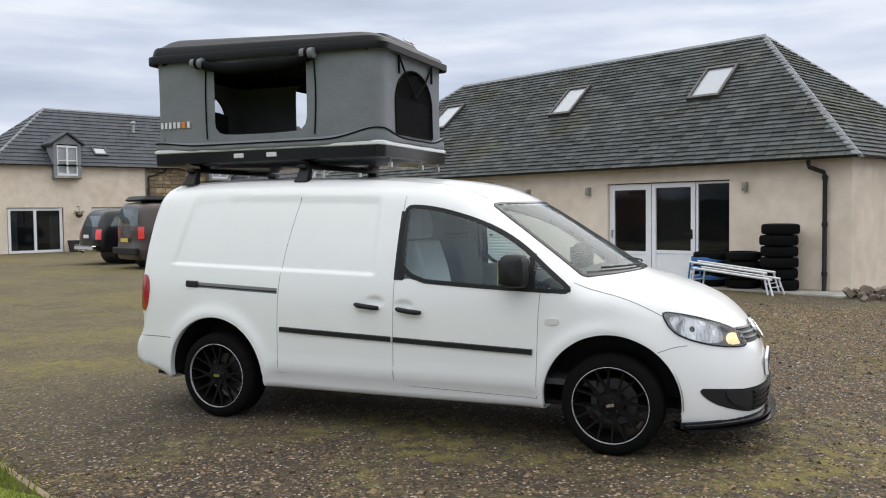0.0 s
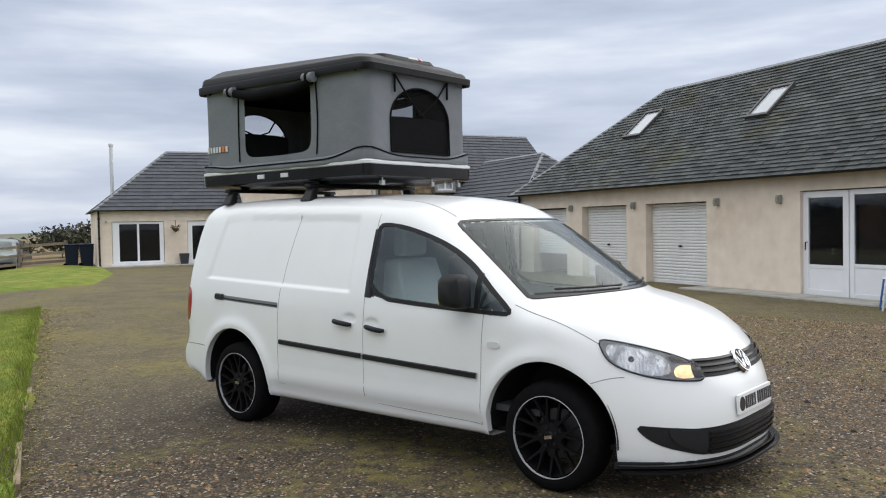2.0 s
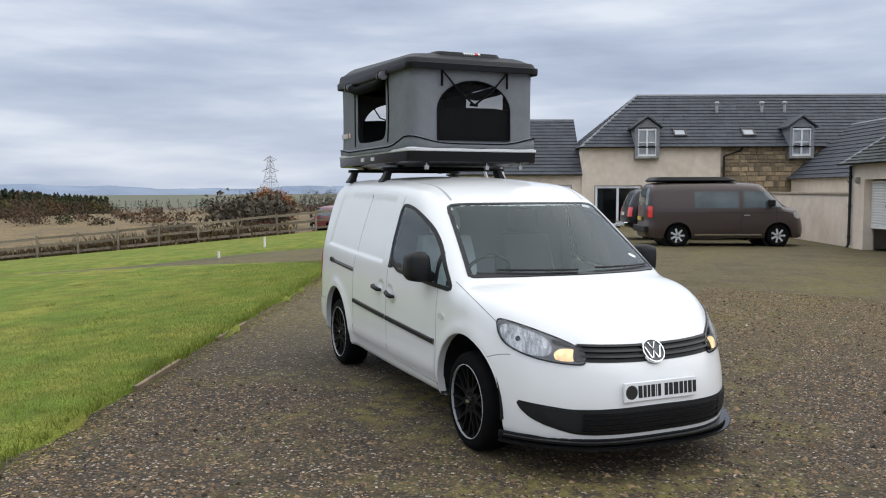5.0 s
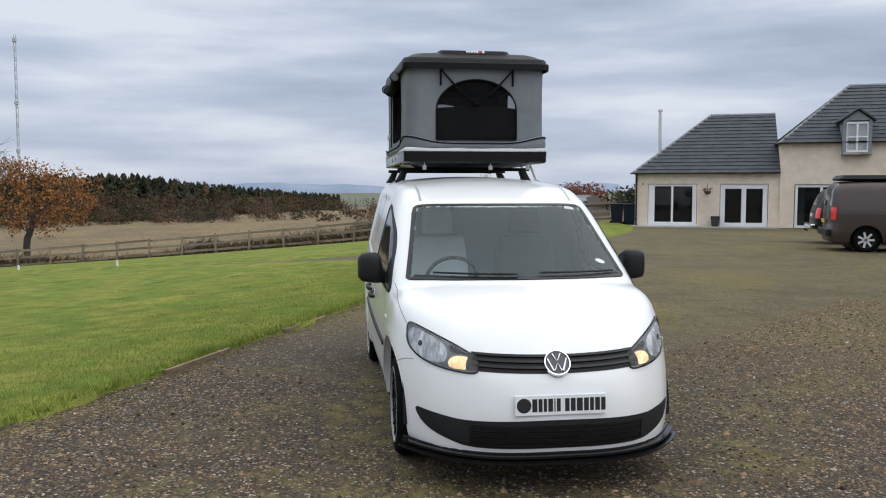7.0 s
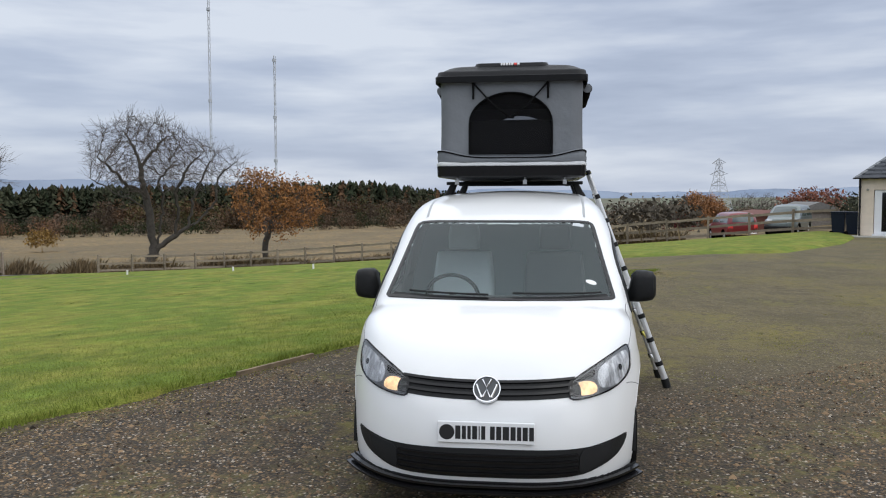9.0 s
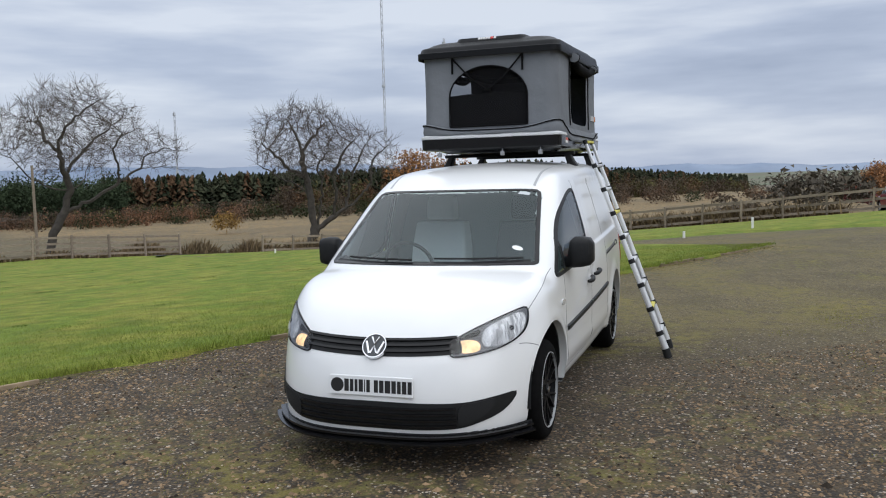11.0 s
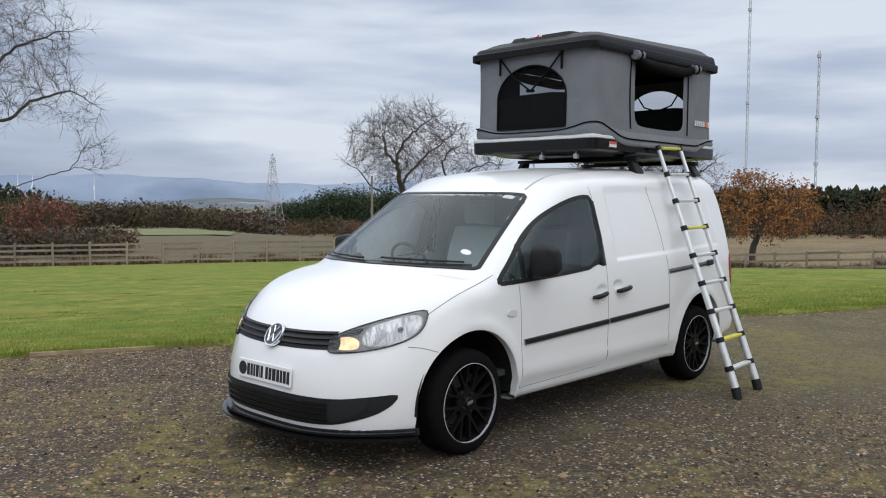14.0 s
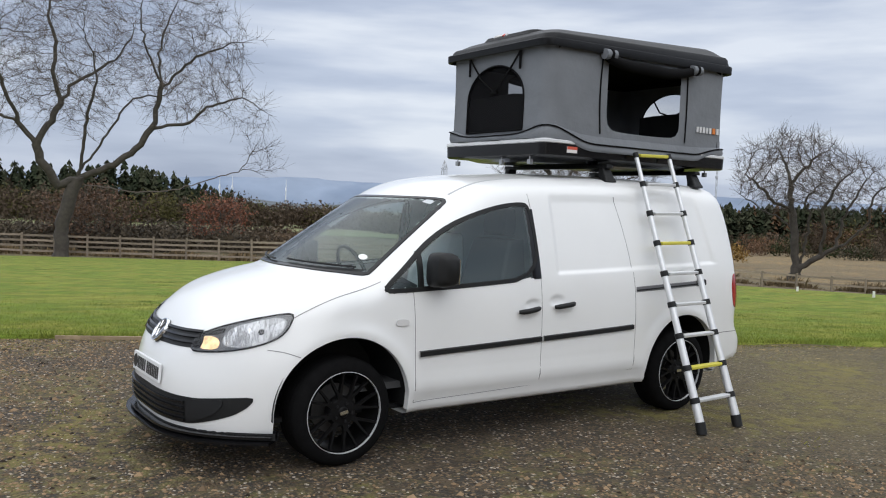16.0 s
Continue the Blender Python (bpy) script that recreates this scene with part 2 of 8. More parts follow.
# ---- mesh tools ----
class Geo:
    def __init__(self):
        self.v, self.f, self.out = [], [], None

    def add(self, verts, faces, m=None):
        k = len(self.v)
        self.v += [tuple(m @ Vector(p)) for p in verts] if m is not None else [tuple(p) for p in verts]
        self.f += [tuple(i + k for i in f) for f in faces]
        return self

    def box(self, x0, x1, y0, y1, z0, z1, m=None):
        p = [(x, y, z) for x in (x0, x1) for y in (y0, y1) for z in (z0, z1)]
        return self.add(p, [(0, 1, 3, 2), (4, 6, 7, 5), (0, 4, 5, 1), (2, 3, 7, 6), (0, 2, 6, 4), (1, 5, 7, 3)], m)

    def tube(self, pts, rad, seg=8, caps=True, m=None):
        """A round bar along points; rad is one radius or one for each point."""
        pts = [Vector(p) for p in pts]
        rad = [rad] * len(pts) if isinstance(rad, (int, float)) else rad
        vs, fs, side = [], [], None
        for i, p in enumerate(pts):
            ahead = (pts[min(i + 1, len(pts) - 1)] - pts[max(i - 1, 0)]).normalized()
            if side is None:
                side = ahead.orthogonal().normalized()
            side = (side - ahead * side.dot(ahead)).normalized()
            up = ahead.cross(side)
            for j in range(seg):
                a = 2 * math.pi * (j + 0.5) / seg
                vs.append(p + (side * math.cos(a) + up * math.sin(a)) * rad[i])
        for i in range(len(pts) - 1):
            for j in range(seg):
                a, b = i * seg + j, i * seg + (j + 1) % seg
                fs.append((a, b, b + seg, a + seg))
        if caps:
            fs.append(tuple(range(seg))[::-1])
            fs.append(tuple(range(len(vs) - seg, len(vs))))
        return self.add(vs, fs, m)

    def lathe(self, prof, seg=32, m=None, closed=False):
        """Turns (radius, height) points about the z axis."""
        vs = [(r * math.cos(2 * math.pi * j / seg), r * math.sin(2 * math.pi * j / seg), z) for r, z in prof for j in range(seg)]
        n = len(prof)
        fs = [(i * seg + j, i * seg + (j + 1) % seg, (i + 1) % n * seg + (j + 1) % seg, (i + 1) % n * seg + j) for i in range(n if closed else n - 1) for j in range(seg)]
        return self.add(vs, fs, m)

    def prism(self, loop, shift, m=None, cap=True):
        """A flat outline of 3D points pushed along shift."""
        k, s = len(loop), Vector(shift)
        vs = [Vector(p) for p in loop] + [Vector(p) + s for p in loop]
        fs = [(i, (i + 1) % k, (i + 1) % k + k, i + k) for i in range(k)]
        if cap:
            fs += [tuple(range(k))[::-1], tuple(range(k, 2 * k))]
        return self.add(vs, fs, m)

    def sheet(self, rows, m=None, wrap=False):
        """A grid of rows of points."""
        n, k = len(rows), len(rows[0])
        vs = [p for r in rows for p in r]
        fs = [(i * k + j, i * k + (j + 1) % k, (i + 1) * k + (j + 1) % k, (i + 1) * k + j) for i in range(n - 1) for j in range(k if wrap else k - 1)]
        return self.add(vs, fs, m)

    def make(self, name, material, parent=None, m=None, smooth=None, bevel=0.0, label="", fix=True):
        """The mesh object. smooth: the angle in degrees below which edges are shaded round."""
        me = bpy.data.meshes.new(name)
        me.from_pydata(self.v, [], self.f)
        if fix:
            bm = bmesh.new()
            bm.from_mesh(me)
            bmesh.ops.recalc_face_normals(bm, faces=bm.faces)
            bm.to_mesh(me)
            bm.free()
        if self.out is not None:
            total = sum((p.normal * p.area for p in me.polygons), Vector())
            if total.dot(Vector(self.out)) < 0:
                me.flip_normals()
        me.materials.append(material)
        if smooth is not None:
            me.polygons.foreach_set("use_smooth", [True] * len(me.polygons))
            me.set_sharp_from_angle(angle=radians(smooth))
        ob = new(name, me)
        if parent is not None:
            ob.parent = parent
        if m is not None:
            ob.matrix_basis = m
        if bevel:
            bv = ob.modifiers.new("bevel", "BEVEL")
            bv.width, bv.segments, bv.limit_method, bv.angle_limit = bevel, 2, "ANGLE", radians(40)
        if label:
            ob["label"] = label
        return ob


def thing(name, label, category, m=None, group="", kind=""):
    ob = new(name)
    ob.empty_display_size = 0.2
    if m is not None:
        ob.matrix_basis = m
    return tagged(ob, label, category, group, kind)


def share(name, src, parent, m, label=""):
    """Another object on the same mesh."""
    ob = new(name, src.data)
    ob.parent, ob.matrix_basis = parent, m
    if label:
        ob["label"] = label
    return ob


def smoothstep(a, b, x):
    t = np.clip((x - a) / (b - a), 0, 1)
    return t * t * (3 - 2 * t)


# The yard's own axes: s along the garage and the lawn's edge, v from the lawn towards the garage.
SITE = pose(0, 0, 0, 0, 0, -25)


def site(s, v, z=0, turn=0):
    return SITE @ pose(s, v, z, 0, 0, turn)


def land(x, y):
    """Height of the ground at world x, y: level about the yard, falling away from the lawn's edge."""
    x, y = np.asarray(x, float), np.asarray(y, float)
    c, k = math.cos(radians(25)), math.sin(radians(25))
    s, v = c * x - k * y, k * x + c * y
    q = np.maximum(-v - 3, 0)
    w = np.clip(-(s + 13), 0, 25)
    near, far = np.minimum(q, 45), np.clip(q - 45, 0, 460)
    return -(0.057 + 0.0016 * w) * near - 0.022 * far - 0.004 * np.maximum(q - 505, 0)

# ---- ground ----
def ground_mat():
    m = mat("gravel_and_field", (0.115, 0.105, 0.095), 0.9)
    nt = m.node_tree
    N, L, b = nt.nodes, nt.links, nt.nodes["Principled BSDF"]

    def node(kind, **kw):
        n = N.new("ShaderNode" + kind)
        for k, v in kw.items():
            n.inputs[k].default_value = v
        return n

    def noise_at(scale, detail=5, rough=0.6):
        n = node("TexNoise", Scale=scale, Detail=detail, Roughness=rough)
        L.new(co.outputs["Object"], n.inputs["Vector"])
        return n.outputs["Fac"]

    def ramp(val, lo, hi):
        r = N.new("ShaderNodeMapRange")
        r.interpolation_type = "SMOOTHSTEP"
        r.inputs["From Min"].default_value, r.inputs["From Max"].default_value = lo, hi
        L.new(val, r.inputs["Value"])
        return r.outputs[0]

    def blend(fac, a, b2):
        x = N.new("ShaderNodeMix")
        x.data_type = "RGBA"
        for key, val in (("A", a), ("B", b2)):
            if isinstance(val, tuple):
                x.inputs[key].default_value = (*val, 1)
            else:
                L.new(val, x.inputs[key])
        if isinstance(fac, float):
            x.inputs["Factor"].default_value = fac
        else:
            L.new(fac, x.inputs["Factor"])
        return x.outputs["Result"]

    def calc(op, a, b2=0.0):
        n = N.new("ShaderNodeMath")
        n.operation = op
        for i, val in enumerate((a, b2)):
            if isinstance(val, (int, float)):
                n.inputs[i].default_value = val
            else:
                L.new(val, n.inputs[i])
        return n.outputs[0]

    co = N.new("ShaderNodeTexCoord")
    rot = N.new("ShaderNodeMapping")
    rot.inputs["Rotation"].default_value = (0, 0, radians(25))
    L.new(co.outputs["Object"], rot.inputs["Vector"])
    sep = N.new("ShaderNodeSeparateXYZ")
    L.new(rot.outputs[0], sep.inputs[0])
    s, v = sep.outputs["X"], sep.outputs["Y"]
    # stones: small cells, pale and dark
    vor = node("TexVoronoi", Scale=52.0)
    L.new(co.outputs["Object"], vor.inputs["Vector"])
    vsep = N.new("ShaderNodeSeparateColor")
    L.new(vor.outputs["Color"], vsep.inputs["Color"])
    stones = blend(ramp(vsep.outputs[0], 0.20, 1.0), (0.0192, 0.0125, 0.0066), (0.156, 0.107, 0.060))
    stones = blend(ramp(vsep.outputs[1], 0.90, 0.97), stones, (0.44, 0.38, 0.31))
    # joints between the stones: dark soil, with crevice shade put into the colour
    stones = blend(ramp(vor.outputs["Distance"], 0.42, 0.72), stones, (0.018, 0.015, 0.012))
    soil = blend(ramp(noise_at(3.0), 0.42, 0.62), (0.034, 0.0225, 0.012), (0.070, 0.050, 0.027))
    gravel = blend(ramp(noise_at(5.0, 7, 0.7), 0.46, 0.66), stones, soil)
    # worn wheel tracks and packed tarmac-grey in the courtyard
    packed = blend(ramp(noise_at(0.8), 0.4, 0.6), (0.062, 0.052, 0.040), (0.098, 0.079, 0.056))
    gravel = blend(ramp(calc("MULTIPLY", s, -1.0), 11.0, 19.0), gravel, blend(0.75, gravel, packed))
    # moss: yellow-green patches
    moss = blend(ramp(noise_at(14.0), 0.35, 0.65), (0.088, 0.070, 0.022), (0.135, 0.122, 0.028))
    moss = blend(ramp(noise_at(0.5, 4), 0.52, 0.66), moss, (0.150, 0.125, 0.022))
    m1 = ramp(noise_at(0.55, 7, 0.68), 0.45, 0.60)
    m2 = ramp(noise_at(7.0, 4), 0.38, 0.62)
    far_moss = ramp(calc("ADD", calc("MULTIPLY", s, -1.0), calc("MULTIPLY", noise_at(0.35, 4), 3.0)), 1.2, 7.0)
    amount = calc("MULTIPLY", calc("MULTIPLY", m1, m2), calc("ADD", calc("MULTIPLY", far_moss, 0.15), 0.78))
    amount = calc("MAXIMUM", amount, calc("ADD", calc("MULTIPLY", far_moss, 0.22), 0.03))
    # dry tan silt and dead moss between the stones, away from the driven ground
    silt = blend(ramp(noise_at(1.1, 7, 0.7), 0.44, 0.58), (0.150, 0.113, 0.051), (0.066, 0.050, 0.025))
    silt = blend(ramp(noise_at(26.0, 4, 0.8), 0.46, 0.60), silt, (0.036, 0.028, 0.017))
    gravel = blend(calc("MULTIPLY", far_moss, ramp(noise_at(9.0, 5, 0.7), 0.32, 0.58)), gravel, silt)
    gravel = blend(amount, gravel, moss)
    drift = calc("MULTIPLY", ramp(noise_at(0.28, 6, 0.62), 0.50, 0.60), calc("MULTIPLY", far_moss, 0.62))
    gravel = blend(calc("MULTIPLY", drift, ramp(noise_at(4.0, 5, 0.7), 0.36, 0.58)), gravel, (0.140, 0.112, 0.026))
    # field of straw beyond the fence
    straw = blend(ramp(noise_at(0.08, 6), 0.42, 0.6), (0.215, 0.140, 0.053), (0.140, 0.094, 0.039))
    straw = blend(ramp(noise_at(1.3, 6), 0.4, 0.65), straw, (0.105, 0.085, 0.040))
    straw = blend(ramp(noise_at(0.32, 7, 0.7), 0.53, 0.66), straw, (0.085, 0.062, 0.030))
    far_green = blend(ramp(noise_at(0.006, 3), 0.5, 0.56), (0.095, 0.11, 0.06), (0.10, 0.08, 0.055))
    dist = N.new("ShaderNodeVectorMath")
    dist.operation = "LENGTH"
    L.new(co.outputs["Object"], dist.inputs[0])
    field = blend(ramp(dist.outputs["Value"], 250.0, 420.0), straw, far_green)
    a1 = calc("SUBTRACT", calc("MULTIPLY", v, -1.0), 38.0)
    b1 = calc("SUBTRACT", calc("MULTIPLY", s, -1.0), 34.2)
    # rough brown pasture beyond the lawn fence
    rough = blend(ramp(noise_at(0.5, 7, 0.7), 0.42, 0.6), (0.070, 0.060, 0.024), (0.098, 0.074, 0.032))
    field = blend(calc("MULTIPLY", calc("MULTIPLY", ramp(a1, 3.0, 12.0), ramp(s, -54.0, -38.0)), 0.9), field, blend(ramp(dist.outputs["Value"], 150.0, 300.0), rough, field))
    out = calc("ADD", calc("MAXIMUM", a1, b1), calc("MULTIPLY", noise_at(1.2), 1.5))
    col = blend(ramp(out, 0.9, 1.6), gravel, field)
    L.new(col, b.inputs["Base Color"])
    hgt = calc("ADD", calc("MULTIPLY", vor.outputs["Distance"], -0.6), calc("MULTIPLY", noise_at(5.0), 0.6))
    bp = N.new("ShaderNodeBump")
    bp.inputs["Strength"].default_value, bp.inputs["Distance"].default_value = 0.9, 0.02
    L.new(hgt, bp.inputs["Height"])
    L.new(bp.outputs["Normal"], b.inputs["Normal"])
    return m


def build_ground():
    radii = [0] + [1.0 * 1.09 ** i for i in range(0, 100)]
    radii = [r for r in radii if r < 4700]
    rows = []
    for r in radii[1:]:
        a = np.linspace(0, 2 * math.pi, 121)[:-1]
        x, y = r * np.cos(a), r * np.sin(a)
        rows.append(list(zip(x, y, land(x, y))))
    g = Geo().sheet(rows, wrap=True)
    g.add([(0, 0, 0)], [])
    c = len(g.v) - 1
    g.f += [(c, j, (j + 1) % 120) for j in range(120)]
    tagged(g.make("ground", ground_mat(), smooth=60), "grey gravel yard with mossy patches running out into straw-coloured fields", "ground", kind="structure")


GRASS = mat("lawn_grass", (0.122, 0.168, 0.024), 0.9, spec=0.15, spread=0.34, scale=2.6, other=(0.192, 0.198, 0.037), mix_scale=0.9, mix=(0.42, 0.62), bump=0.02, bump_scale=60, grain=0.45)
LAWN_LEFT = [(-3.05, -11.3), (-3.4, -12.1), (-4.2, -13.0), (-5.2, -13.7), (-8.1, -14.6), (-13.0, -14.5), (-20.6, -12.9), (-27.0, -12.5), (-42.0, -13.2), (-47.5, -13.2)]
VERGE_IN = [(-14.35, -40), (-13.5, -27), (-13.8, -20.8), (-15.25, -13), (-15.9, -9.5), (-19.0, -6.8), (-20.4, -1.6), (-26.5, -0.7), (-31.8, -0.9)]
VERGE_OUT = [(-21, -41.6), (-25, -39.8), (-31.4, -37.5), (-33, -30), (-34, -22), (-35, -14), (-36, -9), (-36.3, -5), (-36, -2.2)]


def on_land(s, v, up=0.0):
    w = SITE @ Vector((s, v, 0))
    return (s, v, float(land(w.x, w.y)) + up)


def build_lawns():
    vs = [-3.05] + list(-3.05 - np.cumsum([0.05, 0.3] + [0.4] * 12 + [1.0] * 14 + [2.0] * 12))
    lv = [p[0] for p in LAWN_LEFT][::-1]
    ls = [p[1] for p in LAWN_LEFT][::-1]
    rows = []
    for i, v in enumerate(vs):
        left = float(np.interp(v, lv, ls))
        cols = [left + random.uniform(-.07, .07)] + [left + 0.1] + [left + 0.35 * k for k in range(1, 75)] + [left + 27 + 3 * k for k in range(8)]
        rows.append([on_land(s, v + ((0.09 * math.sin(s * 1.7) + 0.06 * math.sin(s * 4.3 + 1) + random.uniform(-.05, .05)) if i < 3 else 0), -0.03 if (i == 0 or k == 0) else 0.045) for k, s in enumerate(cols)])
    tagged(Geo().sheet(rows).make("lawn", GRASS, m=SITE, smooth=60), "short green lawn with a ragged edge beside the gravel", "lawn", kind="structure")
    rows = []
    for a, b in zip(run_points(VERGE_IN, 0.8), run_points(VERGE_OUT, 0.8 * 49.3 / 54.0)):
        rows.append([on_land(a[0] + (b[0] - a[0]) * t, a[1] + (b[1] - a[1]) * t, 0.07 if t > 0 else -0.03) for t in (0, 0.04, 0.2, 0.4, 0.6, 0.8, 1.0)])
    tagged(Geo().sheet(rows).make("grass_verge", GRASS, m=SITE, smooth=60), "strip of mown grass along the fence", "grass", kind="structure")


def run_points(pts, step):
    o = np.array(pts, float)
    d = np.r_[0, np.cumsum(np.linalg.norm(np.diff(o, axis=0), axis=1))]
    n = int(round(d[-1] / step))
    t = np.linspace(0, d[-1], n + 1)
    return np.stack([np.interp(t, d, o[:, i]) for i in range(2)], 1)


# ---- buildings ----
def slab(g, x0, x1, z0, z1, y0, y1, openings):
    """One connected upright slab between y0 and y1, with openings (x0, x1, z0, z1) right through it."""
    openings = [(max(o[0], x0), min(o[1], x1), max(o[2], z0), min(o[3], z1)) for o in openings]
    xs = sorted({x0, x1, *[o[0] for o in openings], *[o[1] for o in openings]})
    zs = sorted({z0, z1, *[o[2] for o in openings], *[o[3] for o in openings]})
    nx, nz = len(xs) - 1, len(zs) - 1

    def solid(i, k):
        if not (0 <= i < nx and 0 <= k < nz):
            return False
        x, z = (xs[i] + xs[i + 1]) / 2, (zs[k] + zs[k + 1]) / 2
        return not any(o[0] < x < o[1] and o[2] < z < o[3] for o in openings)

    seen, vs, fs = {}, [], []

    def vid(i, j, k):
        if (i, j, k) not in seen:
            seen[i, j, k] = len(vs)
            vs.append((xs[i], (y0, y1)[j], zs[k]))
        return seen[i, j, k]

    for i in range(nx):
        for k in range(nz):
            if not solid(i, k):
                continue
            fs.append((vid(i, 0, k), vid(i + 1, 0, k), vid(i + 1, 0, k + 1), vid(i, 0, k + 1)))
            fs.append((vid(i, 1, k), vid(i, 1, k + 1), vid(i + 1, 1, k + 1), vid(i + 1, 1, k)))
            for di, dk, p, q in ((-1, 0, (i, k + 1), (i, k)), (1, 0, (i + 1, k), (i + 1, k + 1)), (0, -1, (i, k), (i + 1, k)), (0, 1, (i + 1, k + 1), (i, k + 1))):
                if not solid(i + di, k + dk):
                    fs.append((vid(p[0], 0, p[1]), vid(p[0], 1, p[1]), vid(q[0], 1, q[1]), vid(q[0], 0, q[1])))
    return g.add(vs, fs)


def wall_geo(g, length, height, thick, openings, z0=-0.3):
    """A wall along x from 0, y into the building, with openings (x0, x1, z0, z1)."""
    return slab(g, 0, length, z0, height, 0, thick, openings)


def slope_rows(g, corner_a, corner_b, top_a, top_b, course, width, proud=0.018, seed=1, jitter=0.006, stagger=True, single=None, parent=None, material=None):
    """Slates laid in courses on the slope between an eaves line a-b and a ridge line top_a-top_b."""
    rnd = random.Random(seed)
    A, B, C, D = Vector(corner_a), Vector(corner_b), Vector(top_a), Vector(top_b)
    up_len = ((C + D) / 2 - (A + B) / 2).length
    n = max(2, round(up_len / course))
    nor = (B - A).cross(((C + D) - (A + B)) / 2).normalized()
    if nor.z < 0:
        nor = -nor
    base = None
    for i in range(n):
        t0, t1 = i / n, min(1, (i + 1.12) / n)
        a0, b0, a1, b1 = A.lerp(C, t0), B.lerp(D, t0), A.lerp(C, t1), B.lerp(D, t1)
        L = (b0 - a0).length
        if L < 0.05:
            continue
        dirn = (b0 - a0) / L
        u0, u1 = (a1 - a0).dot(dirn), L - (b1 - b0).dot(-dirn) if False else (b1 - a0).dot(dirn)
        rise = (a1 - a0) - dirn * (a1 - a0).dot(dirn)
        x = -width * (0.5 if (i % 2 and stagger) else 0)
        while x < L:
            lo, hi = max(0, x + 0.004), min(L, x + width - 0.004)
            x += width
            if hi - lo < 0.01:
                continue
            # the top edge keeps within the slope
            lt, ht = min(max(lo, u0), max(u0, u1)), max(min(hi, u1), min(u0, u1))
            if ht <= lt:
                lt = ht = (lt + ht) / 2
            w = proud + rnd.uniform(-jitter, jitter)
            if single and i < single[0] and single[1] < lo and hi < single[2] and hi - lo > width - 0.01 and abs(lt - lo) + abs(ht - hi) < 1e-6:
                m = Matrix.Translation(a0 + dirn * lo + nor * (w - proud)) @ Matrix((dirn, rise.normalized(), nor)).transposed().to_4x4()
                if base is None:
                    e, l = width - 0.008, rise.length
                    base = Geo().add([(0, 0, proud), (e, 0, proud), (e, l, 0), (0, l, 0), (0, 0, -0.02), (e, 0, -0.02)], [(0, 1, 2, 3), (4, 5, 1, 0), (4, 0, 3), (5, 2, 1)]).make("slate", material, parent, m=m)
                else:
                    share("slate", base, parent, m)
                continue
            p0, p1 = a0 + dirn * lo + nor * w, a0 + dirn * hi + nor * w
            q0, q1 = a0 + dirn * lt + rise, a0 + dirn * ht + rise
            g.add([p0, p1, q1, q0, a0 + dirn * lo - nor * 0.01, a0 + dirn * hi - nor * 0.01], [(0, 1, 2, 3), (4, 5, 1, 0), (4, 0, 3), (5, 2, 1)])


def gutter(parent, x0, x1, y, z, name="gutter"):
    g = Geo()
    prof = [(0.055 * math.cos(a), 0.05 * math.sin(a)) for a in np.linspace(math.pi, 2 * math.pi, 7)]
    prof += [(0.048 * math.cos(a), 0.043 * math.sin(a)) for a in np.linspace(2 * math.pi, math.pi, 7)]
    g.prism([(x0, y + p[0], z + p[1]) for p in prof], (x1 - x0, 0, 0))
    return g.make(name, IRON, parent, smooth=40)


def hip_roof(parent, x0, x1, y0, y1, z0, zr, hip0, hip1, material, course, width, seed, name="roof", single=None, proud=0.032):
    """A roof over x0..x1, y0..y1; hip0, hip1: how far the ridge ends lie in from each end (0: gable)."""
    ym = (y0 + y1) / 2
    r0, r1 = (x0 + hip0, ym, zr), (x1 - hip1, ym, zr)
    a, b, c, d = (x0, y0, z0), (x1, y0, z0), (x1, y1, z0), (x0, y1, z0)
    base = Geo().add([a, b, c, d, r0, r1], [(0, 1, 5, 4), (2, 3, 4, 5), (1, 2, 5), (3, 0, 4), (0, 3, 2, 1)])
    roof = base.make(name, SLATE_DARK, parent)
    g = Geo()
    slope_rows(g, a, b, r0, r1, course, width, proud, seed=seed, single=single, parent=roof, material=material)
    slope_rows(g, c, d, r1, r0, course, width, proud, seed=seed + 1)
    if hip1:
        slope_rows(g, b, c, r1, r1, course, width, proud, seed=seed + 2)
    if hip0:
        slope_rows(g, d, a, r0, r0, course, width, proud, seed=seed + 3)
    sl = g.make("roof_slating", material, roof, fix=False)
    tagged(sl, kind="stuff")
    lines = [(r0, r1)] + ([(a, r0), (d, r0)] if hip0 else []) + ([(b, r1), (c, r1)] if hip1 else [])
    for p, q in lines:
        p, q = Vector(p), Vector(q)
        side = (q - p).cross(Vector((0, 0, 1))).normalized()
        n = 14
        for k in range(n):
            u, w = p.lerp(q, k / n), p.lerp(q, (k + 1.03) / n)
            Geo().add([u + side * 0.085 - Vector((0, 0, .03)), u + Vector((0, 0, 0.05)), u - side * 0.085 - Vector((0, 0, .03)),
                       w + side * 0.08 - Vector((0, 0, .03)), w + Vector((0, 0, 0.045)), w - side * 0.08 - Vector((0, 0, .03))], [(0, 1, 4, 3), (1, 2, 5, 4), (0, 2, 1), (3, 4, 5)]).make("ridge_cap", LEAD, roof)
    return roof


